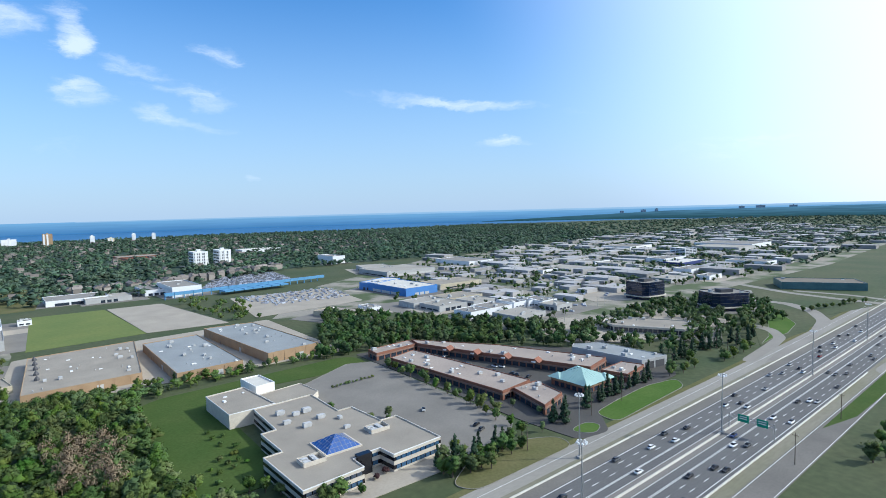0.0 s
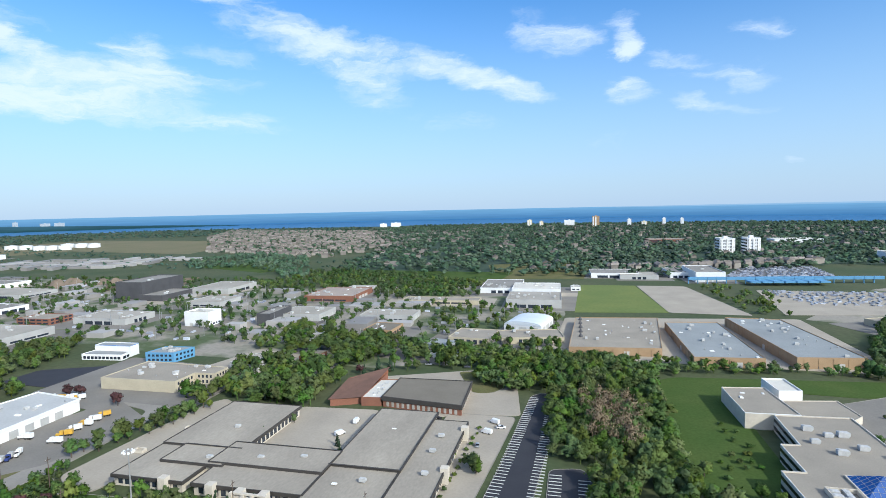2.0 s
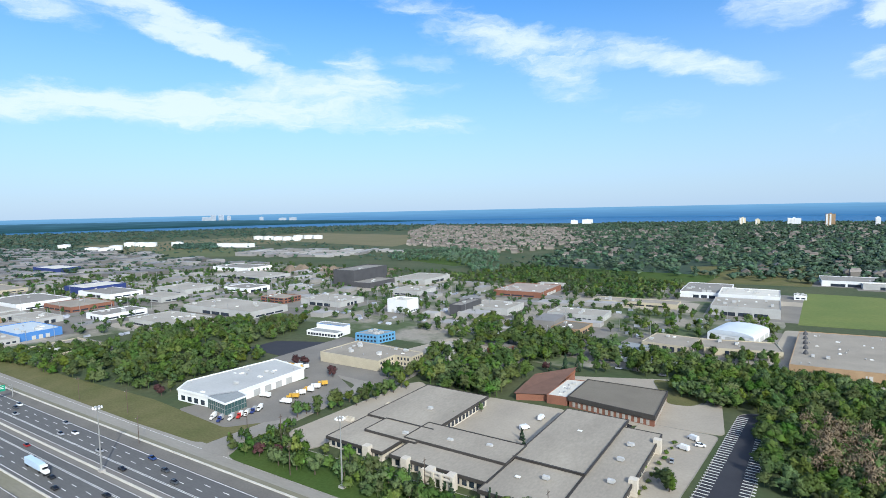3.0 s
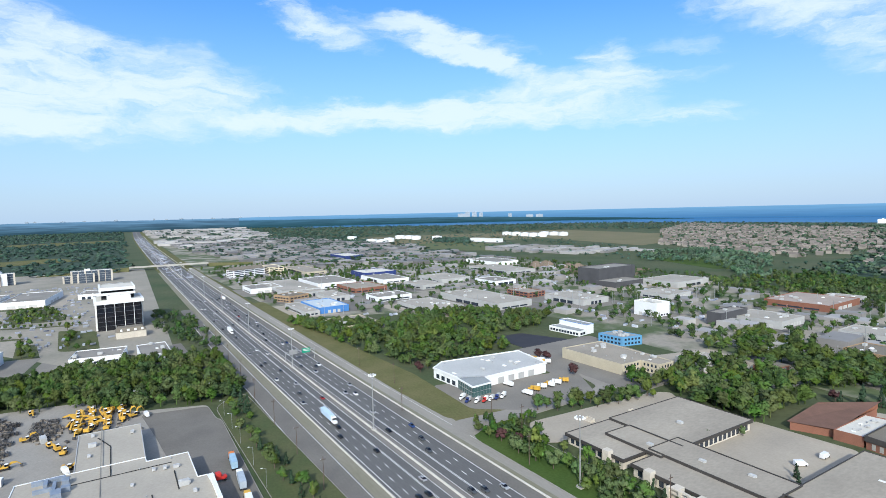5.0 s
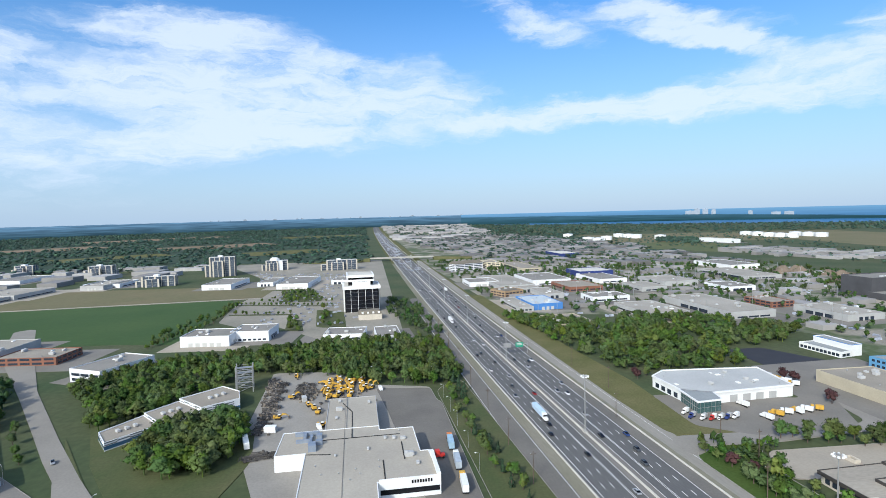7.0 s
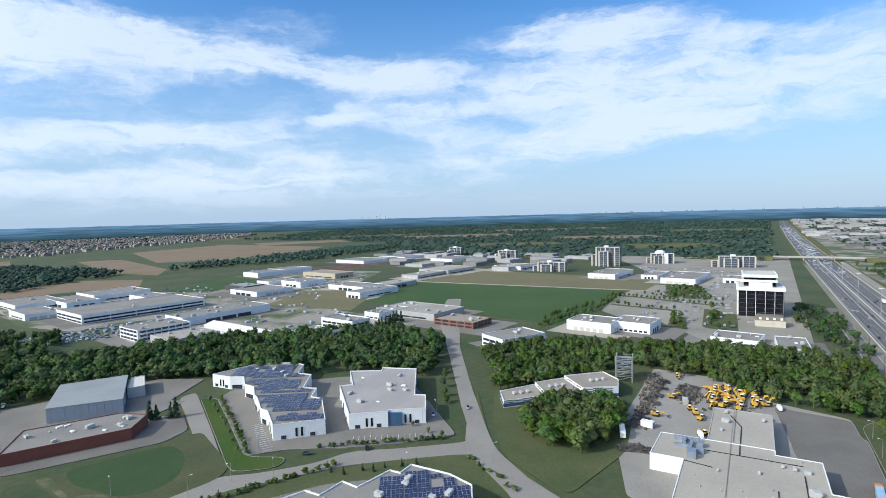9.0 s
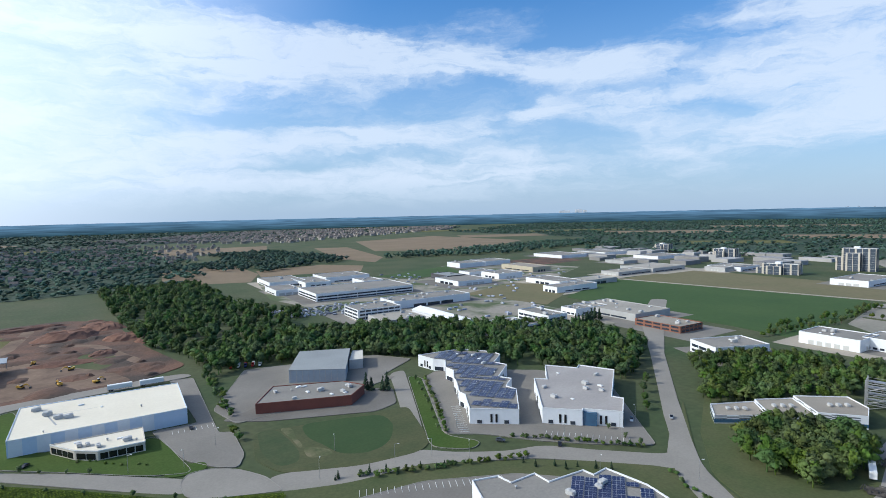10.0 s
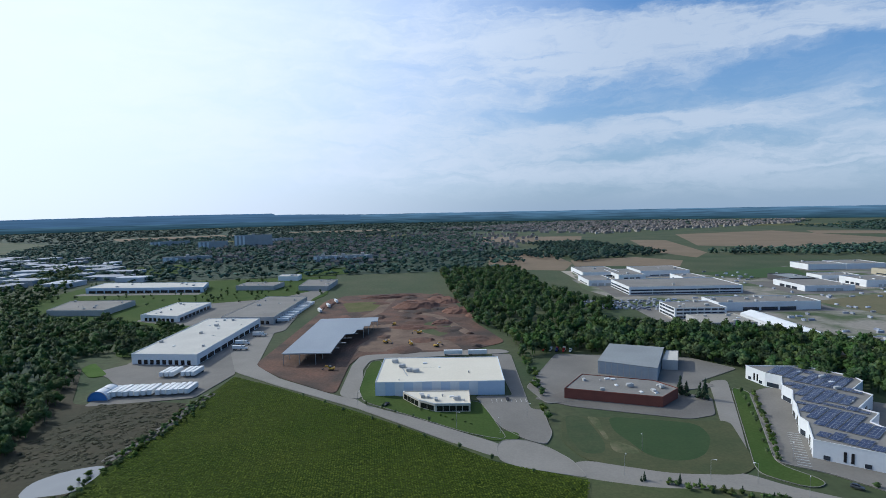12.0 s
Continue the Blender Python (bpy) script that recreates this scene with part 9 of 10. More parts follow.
for x, y in ((134, 176), (145, 178), (154, 175), (165, 176), (176, 179), (187, 182), (143, 169), (152, 166)):
    plant("broad", x, y, 0.8, "dark trees before an office")
row("conifer", 345, 204, 470, 190, 15, 1.1, 4, "dark trees beside a slip road")
row("broad", 470, 196, 545, 238, 9, 0.9, 5, "dark trees beside a slip road")
row("broad", 605, 204, 715, 182, 14, 0.6, 3, "hedge trees along a slip road")

# poplars and clumps in the business park
row("conifer", -465, -318, -428, -322, 9, 0.9, 2, "dark poplars before a workshop")
row("broad", -690, -150, -520, -185, 16, 0.7, 3, "tree row beside a bean field")
for x0, y0, x1, y1, n, w, j in ((-702, -161, -715, -147, 3, 0.5, 1), (-715, -147, -688, -75, 13, 0.42, 1), (-688, -75, -676, -29, 8, 0.42, 1), (-644, -141, -629, -74, 10, 0.45, 2), (-731, -125, -711, -31, 14, 0.4, 2), (-760, -120, -740, -40, 9, 0.4, 3), (-800, -108, -790, -60, 6, 0.6, 5), (-530, -62, -598, -68, 7, 0.75, 5), (-540, -26, -650, -36, 11, 0.7, 9), (-492, -180, -602, -150, 15, 0.6, 2), (-602, -150, -715, -150, 12, 0.6, 2)):
    row("broad", x0, y0, x1, y1, n, w, j, "rows of small trees between office car parks")
woods("trees_tower_park", [(-820, -105), (-722, -98), (-718, -46), (-822, -66)], 60, "dense small trees between office car parks", "far", (4, 8), (5, 7), seed=31, avoid=True)
woods("trees_tower", [(-620, 30), (-560, 40), (-480, 60), (-480, 75), (-640, 70), (-700, 40)], 70, "trees between a tower and the motorway", "far", (6, 10), (5, 8), material=M_LEAFSHADE, seed=32, avoid=True)

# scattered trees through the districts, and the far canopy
woods("trees_north_district", [(-1200, 150), (-560, 165), (-440, 390), (-130, 400), (-110, 700), (-420, 780), (-900, 760), (-1300, 500)], 2300, "trees scattered among industrial yards", "far", (5, 10), (5, 9), material=M_LEAFSHADE, seed=33, avoid=True)
woods("trees_mid_north", [(-130, 410), (-10, 420), (-15, 560), (-130, 600)], 130, "trees among low industrial buildings", "far", (6, 10), (5, 9), seed=34, avoid=True)
woods("trees_green_belt", [(-480, 690), (-120, 640), (-100, 780), (-420, 830)], 260, "green tree belt beyond low factories", "far", (7, 11), (6, 10), seed=35, avoid=True)
woods("trees_blue_lot", [(168, 560), (205, 570), (216, 690), (190, 760), (150, 760)], 60, "trees between two wide lots", "far", (5, 9), (5, 8), seed=36)
woods("trees_east", [(340, 330), (560, 400), (900, 350), (1500, 500), (1500, 900), (700, 950), (420, 720), (360, 560)], 1600, "trees scattered among eastern industrial yards", "far", (5, 9), (5, 8), material=M_LEAFSHADE, seed=37, avoid=True)
woods("trees_tower_east", [(360, 210), (560, 200), (660, 260), (600, 330), (480, 330), (370, 300)], 380, "dark trees round glass office blocks", "far", (7, 11), (6, 9), material=M_LEAFSHADE, seed=38, avoid=True)
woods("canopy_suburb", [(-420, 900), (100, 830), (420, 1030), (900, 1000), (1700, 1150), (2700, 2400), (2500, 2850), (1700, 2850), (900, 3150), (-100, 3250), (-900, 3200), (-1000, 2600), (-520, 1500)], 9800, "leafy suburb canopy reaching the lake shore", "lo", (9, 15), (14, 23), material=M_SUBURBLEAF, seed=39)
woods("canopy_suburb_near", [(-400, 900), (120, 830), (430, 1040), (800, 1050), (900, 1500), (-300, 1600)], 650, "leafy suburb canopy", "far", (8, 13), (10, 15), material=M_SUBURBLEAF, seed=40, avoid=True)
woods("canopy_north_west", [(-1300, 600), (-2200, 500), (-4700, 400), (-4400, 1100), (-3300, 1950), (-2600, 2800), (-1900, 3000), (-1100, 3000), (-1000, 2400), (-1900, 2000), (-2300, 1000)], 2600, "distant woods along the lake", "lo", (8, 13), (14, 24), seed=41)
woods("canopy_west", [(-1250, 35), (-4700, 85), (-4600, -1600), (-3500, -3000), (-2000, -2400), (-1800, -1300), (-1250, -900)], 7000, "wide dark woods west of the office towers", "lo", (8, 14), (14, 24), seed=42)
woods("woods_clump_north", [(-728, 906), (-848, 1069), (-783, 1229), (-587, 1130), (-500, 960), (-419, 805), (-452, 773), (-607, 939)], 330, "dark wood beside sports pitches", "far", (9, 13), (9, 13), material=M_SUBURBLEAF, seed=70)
woods("woods_green_north", [(-382, 735), (-462, 891), (-346, 898), (-139, 779), (-128, 721), (-212, 600), (-275, 701)], 300, "leafy green belt behind low factories", "far", (7, 11), (7, 10), material=M_LEAFSHADE, seed=71, avoid=True)
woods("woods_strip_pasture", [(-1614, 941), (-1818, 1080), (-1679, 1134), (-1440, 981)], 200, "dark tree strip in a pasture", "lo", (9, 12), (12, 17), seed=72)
woods("woods_valley_upper", [(276, -440), (579, -937), (650, -1252), (523, -1149), (457, -903), (405, -719), (350, -630), (290, -600), (240, -571), (190, -520), (198, -455)], 420, "dark valley trees beside pale depots", "far", (7, 12), (7, 11), material=M_LEAFSHADE, seed=73)
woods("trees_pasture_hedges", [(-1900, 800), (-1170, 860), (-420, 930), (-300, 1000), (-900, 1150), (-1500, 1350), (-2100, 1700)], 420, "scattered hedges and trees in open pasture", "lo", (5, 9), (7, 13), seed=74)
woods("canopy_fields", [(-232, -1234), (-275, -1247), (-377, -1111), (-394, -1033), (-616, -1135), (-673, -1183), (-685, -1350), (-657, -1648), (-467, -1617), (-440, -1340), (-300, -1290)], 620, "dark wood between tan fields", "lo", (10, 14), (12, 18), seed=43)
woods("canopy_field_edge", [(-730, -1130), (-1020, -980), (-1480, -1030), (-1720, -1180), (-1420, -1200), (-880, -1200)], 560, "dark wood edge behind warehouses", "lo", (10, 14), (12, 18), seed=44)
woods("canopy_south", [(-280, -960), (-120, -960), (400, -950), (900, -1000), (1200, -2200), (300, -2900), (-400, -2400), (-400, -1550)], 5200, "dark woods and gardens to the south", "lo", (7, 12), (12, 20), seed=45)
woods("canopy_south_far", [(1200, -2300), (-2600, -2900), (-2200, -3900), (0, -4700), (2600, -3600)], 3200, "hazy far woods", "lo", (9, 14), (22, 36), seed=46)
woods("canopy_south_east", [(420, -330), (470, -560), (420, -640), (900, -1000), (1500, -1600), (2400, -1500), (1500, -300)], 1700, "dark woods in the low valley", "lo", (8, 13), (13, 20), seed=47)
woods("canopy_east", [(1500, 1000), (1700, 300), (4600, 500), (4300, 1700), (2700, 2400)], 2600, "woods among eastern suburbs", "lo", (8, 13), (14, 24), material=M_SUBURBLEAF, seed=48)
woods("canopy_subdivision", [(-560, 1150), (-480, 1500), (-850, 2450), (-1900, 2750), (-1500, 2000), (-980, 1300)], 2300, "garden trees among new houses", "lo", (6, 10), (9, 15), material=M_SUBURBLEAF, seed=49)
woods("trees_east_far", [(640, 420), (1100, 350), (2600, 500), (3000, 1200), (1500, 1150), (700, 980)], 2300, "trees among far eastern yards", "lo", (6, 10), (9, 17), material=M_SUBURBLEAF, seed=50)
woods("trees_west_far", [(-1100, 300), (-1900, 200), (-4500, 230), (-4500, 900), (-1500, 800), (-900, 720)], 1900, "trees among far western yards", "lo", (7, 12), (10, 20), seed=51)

# ---- far suburbs, tanks and towers ----
M_HOUSE = mat("house_walls", (0.38, 0.35, 0.31), (0.24, 0.215, 0.185), 0.9, 0.02, 0.2, mixed=0.3, island=0.5)
M_SHINGLE = mat("house_roofs", (0.115, 0.1, 0.088), (0.2, 0.178, 0.158), 0.9, 0.02, 0.2, mixed=0.3, island=0.6)
M_PALEBOX = mat("pale_buildings", (0.36, 0.35, 0.34), (0.22, 0.21, 0.2), 0.85, 0.01, 0.1, mixed=0.3, island=0.6)
BOXF = np.array([(0, 1, 5), (0, 5, 4), (1, 2, 6), (1, 6, 5), (2, 3, 7), (2, 7, 6), (3, 0, 4), (3, 4, 7), (4, 5, 6), (4, 6, 7)])
ROOFF = np.array([(0, 1, 5), (0, 5, 4), (2, 3, 4), (2, 4, 5), (1, 2, 5), (3, 0, 4)])


def houses(name, pts, n, label, L=(9, 14), W=(8, 11), h=(5, 7), yaw=5, seed=1, gap=13.0, roof=True, material=None, avoid=False):
    """Many small buildings as one stretch of town; each has walls and a roof of its own."""
    rnd = random.Random(seed)
    WV, WF, RV, RF, a, b = [], [], [], [], 0, 0
    for x, y in scatter(pts, n, rnd, gap):
        if avoid and any(abs(x - q) < e * 0.8 and abs(y - r) < g * 0.8 for q, r, e, g, _ in SHEDS):
            continue
        l, w, hh = rnd.uniform(*L) / 2, rnd.uniform(*W) / 2, rnd.uniform(*h)
        t = radians(yaw + rnd.choice((0, 90)) + rnd.uniform(-4, 4))
        ca, sa = math.cos(t), math.sin(t)
        c = np.array([(-l, -w), (l, -w), (l, w), (-l, w)])
        c = np.stack([c[:, 0] * ca - c[:, 1] * sa + x, c[:, 0] * sa + c[:, 1] * ca + y], 1)
        WV.append(np.vstack([np.column_stack([c, np.zeros(4)]), np.column_stack([c, np.full(4, hh)])]))
        WF.append(BOXF + a)
        a += 8
        if roof:
            k = 1.06
            e = (c - (x, y)) * k + (x, y)
            m0, m1 = (e[0] + e[3]) / 2, (e[1] + e[2]) / 2
            RV.append(np.vstack([np.column_stack([e, np.full(4, hh)]), [(*m0, hh + w * 0.7)], [(*m1, hh + w * 0.7)]]))
            RF.append(ROOFF + b)
            b += 6
    tagged(mesh_np(name, np.vstack(WV), np.vstack(WF), material or M_HOUSE), label, "houses", kind="stuff")
    if roof:
        tagged(mesh_np(name + "_roof_stretch", np.vstack(RV), np.vstack(RF), M_SHINGLE), label.replace("houses", "house roofs"), "roofs", kind="stuff")


houses("houses_subdivision", [(-560, 1150), (-480, 1500), (-850, 2450), (-1900, 2750), (-1500, 2000), (-980, 1300)], 1250, "dense new brick suburban houses", seed=51, gap=19, yaw=20)
houses("houses_leafy", [(-420, 950), (120, 900), (800, 1300), (1500, 2400), (400, 2900), (-500, 2900), (-700, 2200)], 600, "suburban houses among trees", (10, 15), (9, 12), (5, 7), 10, 52)
houses("houses_townrow", [(60, 930), (200, 950), (420, 1060), (410, 1090), (190, 990), (50, 960)], 70, "row of pale town houses beyond a lot", (9, 12), (8, 10), (8, 10), 8, 53, 10)
houses("houses_south", [(60, -1050), (-420, -1500), (-700, -2100), (-200, -2700), (500, -2300), (420, -1300)], 520, "suburban houses among dark trees to the south", (9, 13), (8, 11), (6, 8), -8, 54)
houses("houses_south_west", [(-900, -2100), (-2300, -2700), (-2800, -3200), (-1500, -3900), (-300, -3000)], 1500, "far suburban houses", (12, 18), (10, 15), (6, 8), -8, 55, 20)
houses("yards_north_west", [(-1100, 300), (-1900, 200), (-2600, 200), (-2500, 700), (-1500, 800), (-900, 720)], 330, "pale far commercial buildings with flat roofs", (25, 60), (18, 40), (5, 8), 2, 56, 45, False, M_PALEBOX, True)
houses("yards_motorway_west", [(-2000, 180), (-4600, 230), (-4500, 900), (-2600, 650)], 130, "pale far industrial buildings beside the motorway", (35, 90), (25, 60), (7, 14), 2, 57, 60, False, M_PALEBOX)
houses("yards_east", [(640, 420), (1100, 350), (2600, 500), (3000, 1200), (1500, 1150), (700, 980)], 300, "pale eastern industrial buildings", (25, 70), (18, 40), (5, 9), 4, 58, 45, False, M_PALEBOX, True)
houses("yards_refinery_row", [(-1170, 860), (-950, 915), (-860, 1120), (-1300, 1030)], 90, "long pale sheds beyond grass fields", (40, 90), (10, 18), (5, 7), 14, 59, 36, False, M_PALEBOX)
houses("yards_south_east", [(380, -960), (640, -700), (1200, -900), (1500, -1700), (700, -1500)], 120, "dull low commercial buildings to the south-east", (30, 80), (20, 50), (6, 9), -8, 60, 60, False, mat("dull_buildings", (0.42, 0.43, 0.45), (0.22, 0.225, 0.24), 0.85, 0.01, 0.1, mixed=0.3, island=0.6))
houses("yards_west_park", [(-1000, -380), (-1300, -340), (-1330, -900), (-1000, -860)], 60, "pale office and factory blocks of a far park", (25, 60), (20, 40), (6, 10), -8, 61, 55, False, M_PALEBOX, True)
houses("cars_far", [(205, 852), (360, 858), (378, 1018), (272, 1007)], 420, "rows of cars on a dark lot", (4.2, 4.8), (1.8, 2), (1.4, 1.6), 2, 62, 4, False, mat("far_cars", (0.5, 0.52, 0.56), (0.06, 0.07, 0.12), 0.3, 0.1, 0.5, island=0.7))
houses("cars_pale_lot", [(240, 640), (345, 640), (352, 735), (218, 738)], 150, "scattered cars on a pale lot", (4.2, 4.8), (1.8, 2), (1.4, 1.6), 2, 63, 6, False, MATS["far_cars"])
houses("cars_store_lot", [(-900, 330), (-700, 330), (-620, 470), (-900, 560)], 260, "parked cars on store lots", (4.2, 4.8), (1.8, 2), (1.4, 1.6), 2, 64, 5, False, MATS["far_cars"], True)
houses("cars_west_lot", [(-330, -520), (-230, -560), (-240, -610), (-330, -590)], 130, "parked cars behind white offices", (4.2, 4.8), (1.8, 2), (1.4, 1.6), -8, 65, 4.5, False, MATS["far_cars"])
houses("motorway_traffic_far", [(-1000, 88), (-3200, 105), (-3200, 145), (-1000, 122)], 230, "distant traffic on the motorway", (4.5, 9), (1.9, 2.2), (1.5, 2.2), 0, 66, 8, False, MATS["far_cars"])

houses("small_units_north", [(-1150, 170), (-600, 180), (-440, 400), (-130, 420), (-60, 600), (-420, 680), (-900, 740), (-1200, 500)], 170, "small low workshops with flat roofs among yards", (12, 34), (9, 22), (3.5, 6), 2, 67, 22, False, M_PALEBOX, True)
houses("small_units_east", [(350, 400), (560, 400), (900, 420), (1000, 800), (560, 800), (400, 600)], 110, "small low eastern workshops with flat roofs", (14, 36), (10, 24), (3.5, 6), 4, 68, 24, False, M_PALEBOX, True)

houses("cars_district", [(-1100, 170), (-560, 175), (-440, 390), (-60, 420), (-30, 560), (-420, 680), (-900, 700)], 520, "cars and vans parked about the yards", (4.2, 6), (1.8, 2.1), (1.4, 2.2), 2, 75, 5, False, MATS["far_cars"], True)
houses("cars_east", [(330, 330), (640, 420), (1000, 420), (1000, 800), (560, 800), (380, 560)], 420, "cars parked about eastern yards", (4.2, 6), (1.8, 2.1), (1.4, 2.2), 2, 76, 5, False, MATS["far_cars"], True)
houses("cars_park", [(-470, -290), (-300, -480), (-340, -860), (-480, -860), (-860, -640), (-500, -480)], 260, "cars parked among white warehouses", (4.2, 6), (1.8, 2.1), (1.4, 2.2), -8, 77, 5, False, MATS["far_cars"], True)
houses("cars_towers", [(-560, 0), (-560, -100), (-830, -120), (-1100, -200), (-1050, 20)], 300, "cars in office car parks", (4.2, 5), (1.8, 2), (1.4, 1.7), 2, 78, 5, False, MATS["far_cars"], True)
bm = bmesh.new()
for x, y in scatter([(-1000, 170), (-560, 175), (-440, 390), (-60, 420), (-30, 560), (-420, 700), (-900, 700)], 130, random.Random(79), 20) + scatter([(340, 330), (1000, 400), (1000, 800), (400, 650)], 60, random.Random(80), 20):
    tube(bm, (x, y, 0), (x, y, 11 + (x * 7 + y) % 4), 0.22, 4)
tagged(part("lamp_posts", bm, M_METAL), "slender pale lamp and power posts among yards", "posts", kind="stuff")

tank = thing("storage_tank", "large round white oil storage tank", "storage tank", "white storage tanks", at=(-1944, 985, 0))
bm = bmesh.new()
cyl(bm, 0, 0, 0, 13, 19, 19, 24)
part("shell", bm, M_WHITE, tank)
bm = bmesh.new()
cyl(bm, 0, 0, 13, 15, 19.3, 2, 24)
part("lid", bm, M_WHITE, tank)
for x, y in ((-1895, 998), (-1845, 1004), (-1800, 868), (-1765, 1050), (-1770, 786), (-1712, 796), (-1802, 1410), (-1752, 1418), (-1672, 1398), (-1628, 1404), (-1586, 1410), (-1674, 1500), (-1626, 1508), (-1580, 1514), (-2060, 830)):
    copy_thing(tank, pose(x, y, 0))

SKY = "distant apartment towers"
# far tower walls: distance haze painted in as a dull grey-blue
M_HAZEWALL = mat("grey_blue_render", (0.3, 0.35, 0.4), (0.24, 0.28, 0.33), 0.8, 0.05, 0.5, mixed=0.2)


def far_tower(yaw, dist, L, h, material, label, plain=False):
    x, y = -math.sin(radians(yaw)) * dist, math.cos(radians(yaw)) * dist
    t = thing("apartment_tower", label, "apartment tower", SKY, at=(x, y, 0), rz=yaw)
    r = rect(-L / 2, -9, L / 2, 9)
    shell(t, r, h, material, M_ROOFPALE, 1.0)
    for k in range(0 if plain else max(1, min(3, int(L / 12)))):
        block("balcony_tier", M_WHITE, t, -L / 2 + k * 12 + 2, -10, 3, -L / 2 + k * 12 + 8, -9, h - 2)
    block("plant_room", material, t, -4, -4, h - 1, 4, 4, h + 4)


for yaw, d, L, h, m in ((4.6, 2900, 26, 34, M_CREAM), (3.4, 2900, 20, 26, M_CREAM), (0.6, 2800, 50, 34, M_WHITEWALL), (-2.0, 2750, 34, 52, M_TANBRICK), (-5.2, 2850, 18, 34, M_WHITEWALL), (-6.6, 2850, 26, 22, M_CREAM), (-8.4, 2850, 16, 36, M_WHITEWALL), (-10.0, 2800, 16, 36, M_WHITEWALL), (18.5, 3300, 60, 24, M_WHITEWALL), (19.8, 3300, 40, 20, M_WHITEWALL), (56.6, 4670, 70, 76, M_HAZEWALL), (56.0, 4670, 40, 90, M_HAZEWALL), (55.3, 4670, 40, 88, M_HAZEWALL), (54.6, 4670, 30, 82, M_HAZEWALL), (51.6, 4670, 30, 68, M_HAZEWALL), (49.6, 4670, 60, 56, M_HAZEWALL), (48.6, 4670, 60, 58, M_HAZEWALL)):
    far_tower(yaw, d, L, h, m, "pale apartment tower above the lakeside trees" if m != M_TANBRICK else "brown apartment tower above the lakeside trees", d > 4000)
for k in range(22):
    yaw = 76 + k * 1.35 + R6.uniform(-0.5, 0.5)
    if not 86.5 < yaw < 88:
        far_tower(yaw, 4800 + R6.uniform(-60, 60), R6.uniform(10, 34), R6.uniform(84, 96), M_HAZEWALL, "hazy far tower on the skyline", True)
for yaw, L, h in ((126.4, 60, 112), (127.8, 90, 104), (125.8, 30, 104)):
    far_tower(yaw, 4800, L, h, M_WHITEWALL, "large white building on the horizon")
for yaw, d, L, h in ((191.6, 1900, 118, 40), (195.3, 1900, 90, 24), (197.6, 1400, 104, 14), (184.9, 1245, 44, 13), (182.9, 1245, 44, 13), (180.9, 1245, 44, 13), (189.0, 2150, 90, 16), (199, 2200, 130, 16)):
    far_tower(yaw, d, L, h, M_GREYWALL, "grey apartment block beyond dark trees")

for yaw, d, L, h in ((-58, 4670, 40, 72), (-59.2, 4670, 26, 78), (-56, 4670, 30, 66), (-66.5, 4670, 40, 82), (-68, 4670, 60, 86), (-70.5, 4670, 50, 84)):
    far_tower(yaw, d, L, h, M_HAZEWALL, "hazy far tower on the eastern shore", True)
shed("whitelow", -1500, 1085, 130, 26, 11, 10)

# long blue elevated structure beside the pale lot
bs = thing("blue_conveyor", "long bright blue elevated conveyor structure beside a car lot", "conveyor", at=(148, 792, 0), rz=7)
for k in range(20):
    block("truss_panel", M_SKYBLUE, bs, k * 12.2, -2, 5, k * 12.2 + 11.8, 2, 9)
    block("leg", M_SKYBLUE, bs, k * 12.2, -1, 0, k * 12.2 + 0.8, 1, 5)
for k in range(7):
    block("canopy", M_SKYBLUE, bs, 70 + k * 14, -26, 4, 82 + k * 14, -6, 6)

# round white bales stacked in a yard
wt = thing("wrapped_bale", "white wrapped cylinder stacked in a yard", "storage drum", "white wrapped drums", at=(-104, 384, 0))
bm = bmesh.new()
tube(bm, (0, -1.6, 1.5), (0, 1.6, 1.5), 1.5, 12)
part("drum", bm, M_WHITE, wt)
for k in range(26):
    copy_thing(wt, pose(-101 + (k % 13) * 3.2, 383 + (k // 13) * 5, 0.1, 0, 0, RT.uniform(-10, 10)))

# ---- bay lines of car parks ----
def bays(name, x0, y0, ux, uy, n, pitch, length, label):
    bm = bmesh.new()
    for k in range(n):
        obox(bm, (x0 + ux * k * pitch, y0 + uy * k * pitch), (-uy, ux), length, 0.16, 0.1, LAYER[0] + 0.03)
    tagged(part(name, bm, M_PAINT), label, "road marking", kind="stuff")


bays("bay_lines", -31.5, 195, 0.075, 0.997, 44, 2.65, 5.2, "white parking bay lines on black asphalt")
bays("bay_lines", -15.8, 195, 0.03, 0.999, 44, 2.65, 5.2, "white parking bay lines on black asphalt")
bays("bay_lines", -8, 182, 0, 1, 15, 2.65, 5, "white parking bay lines on black asphalt")
bays("bay_lines", 3.4, 182, 0, 1, 14, 2.65, 5, "white parking bay lines on black asphalt")
bays("bay_lines", -206, -172, -0.544, 0.839, 15, 2.8, 5, "white parking bay lines beside a warehouse")
bays("bay_lines", -177, -200, -0.55, -0.83, 14, 2.8, 5, "white parking bay lines beside a warehouse")
bays("bay_lines", -106, -183, -0.86, 0.5, 22, 2.8, 5, "white parking bay lines beside a warehouse")
bays("bay_lines", -66, -300, -0.98, 0.15, 8, 2.8, 5, "white parking bay lines beside a warehouse")

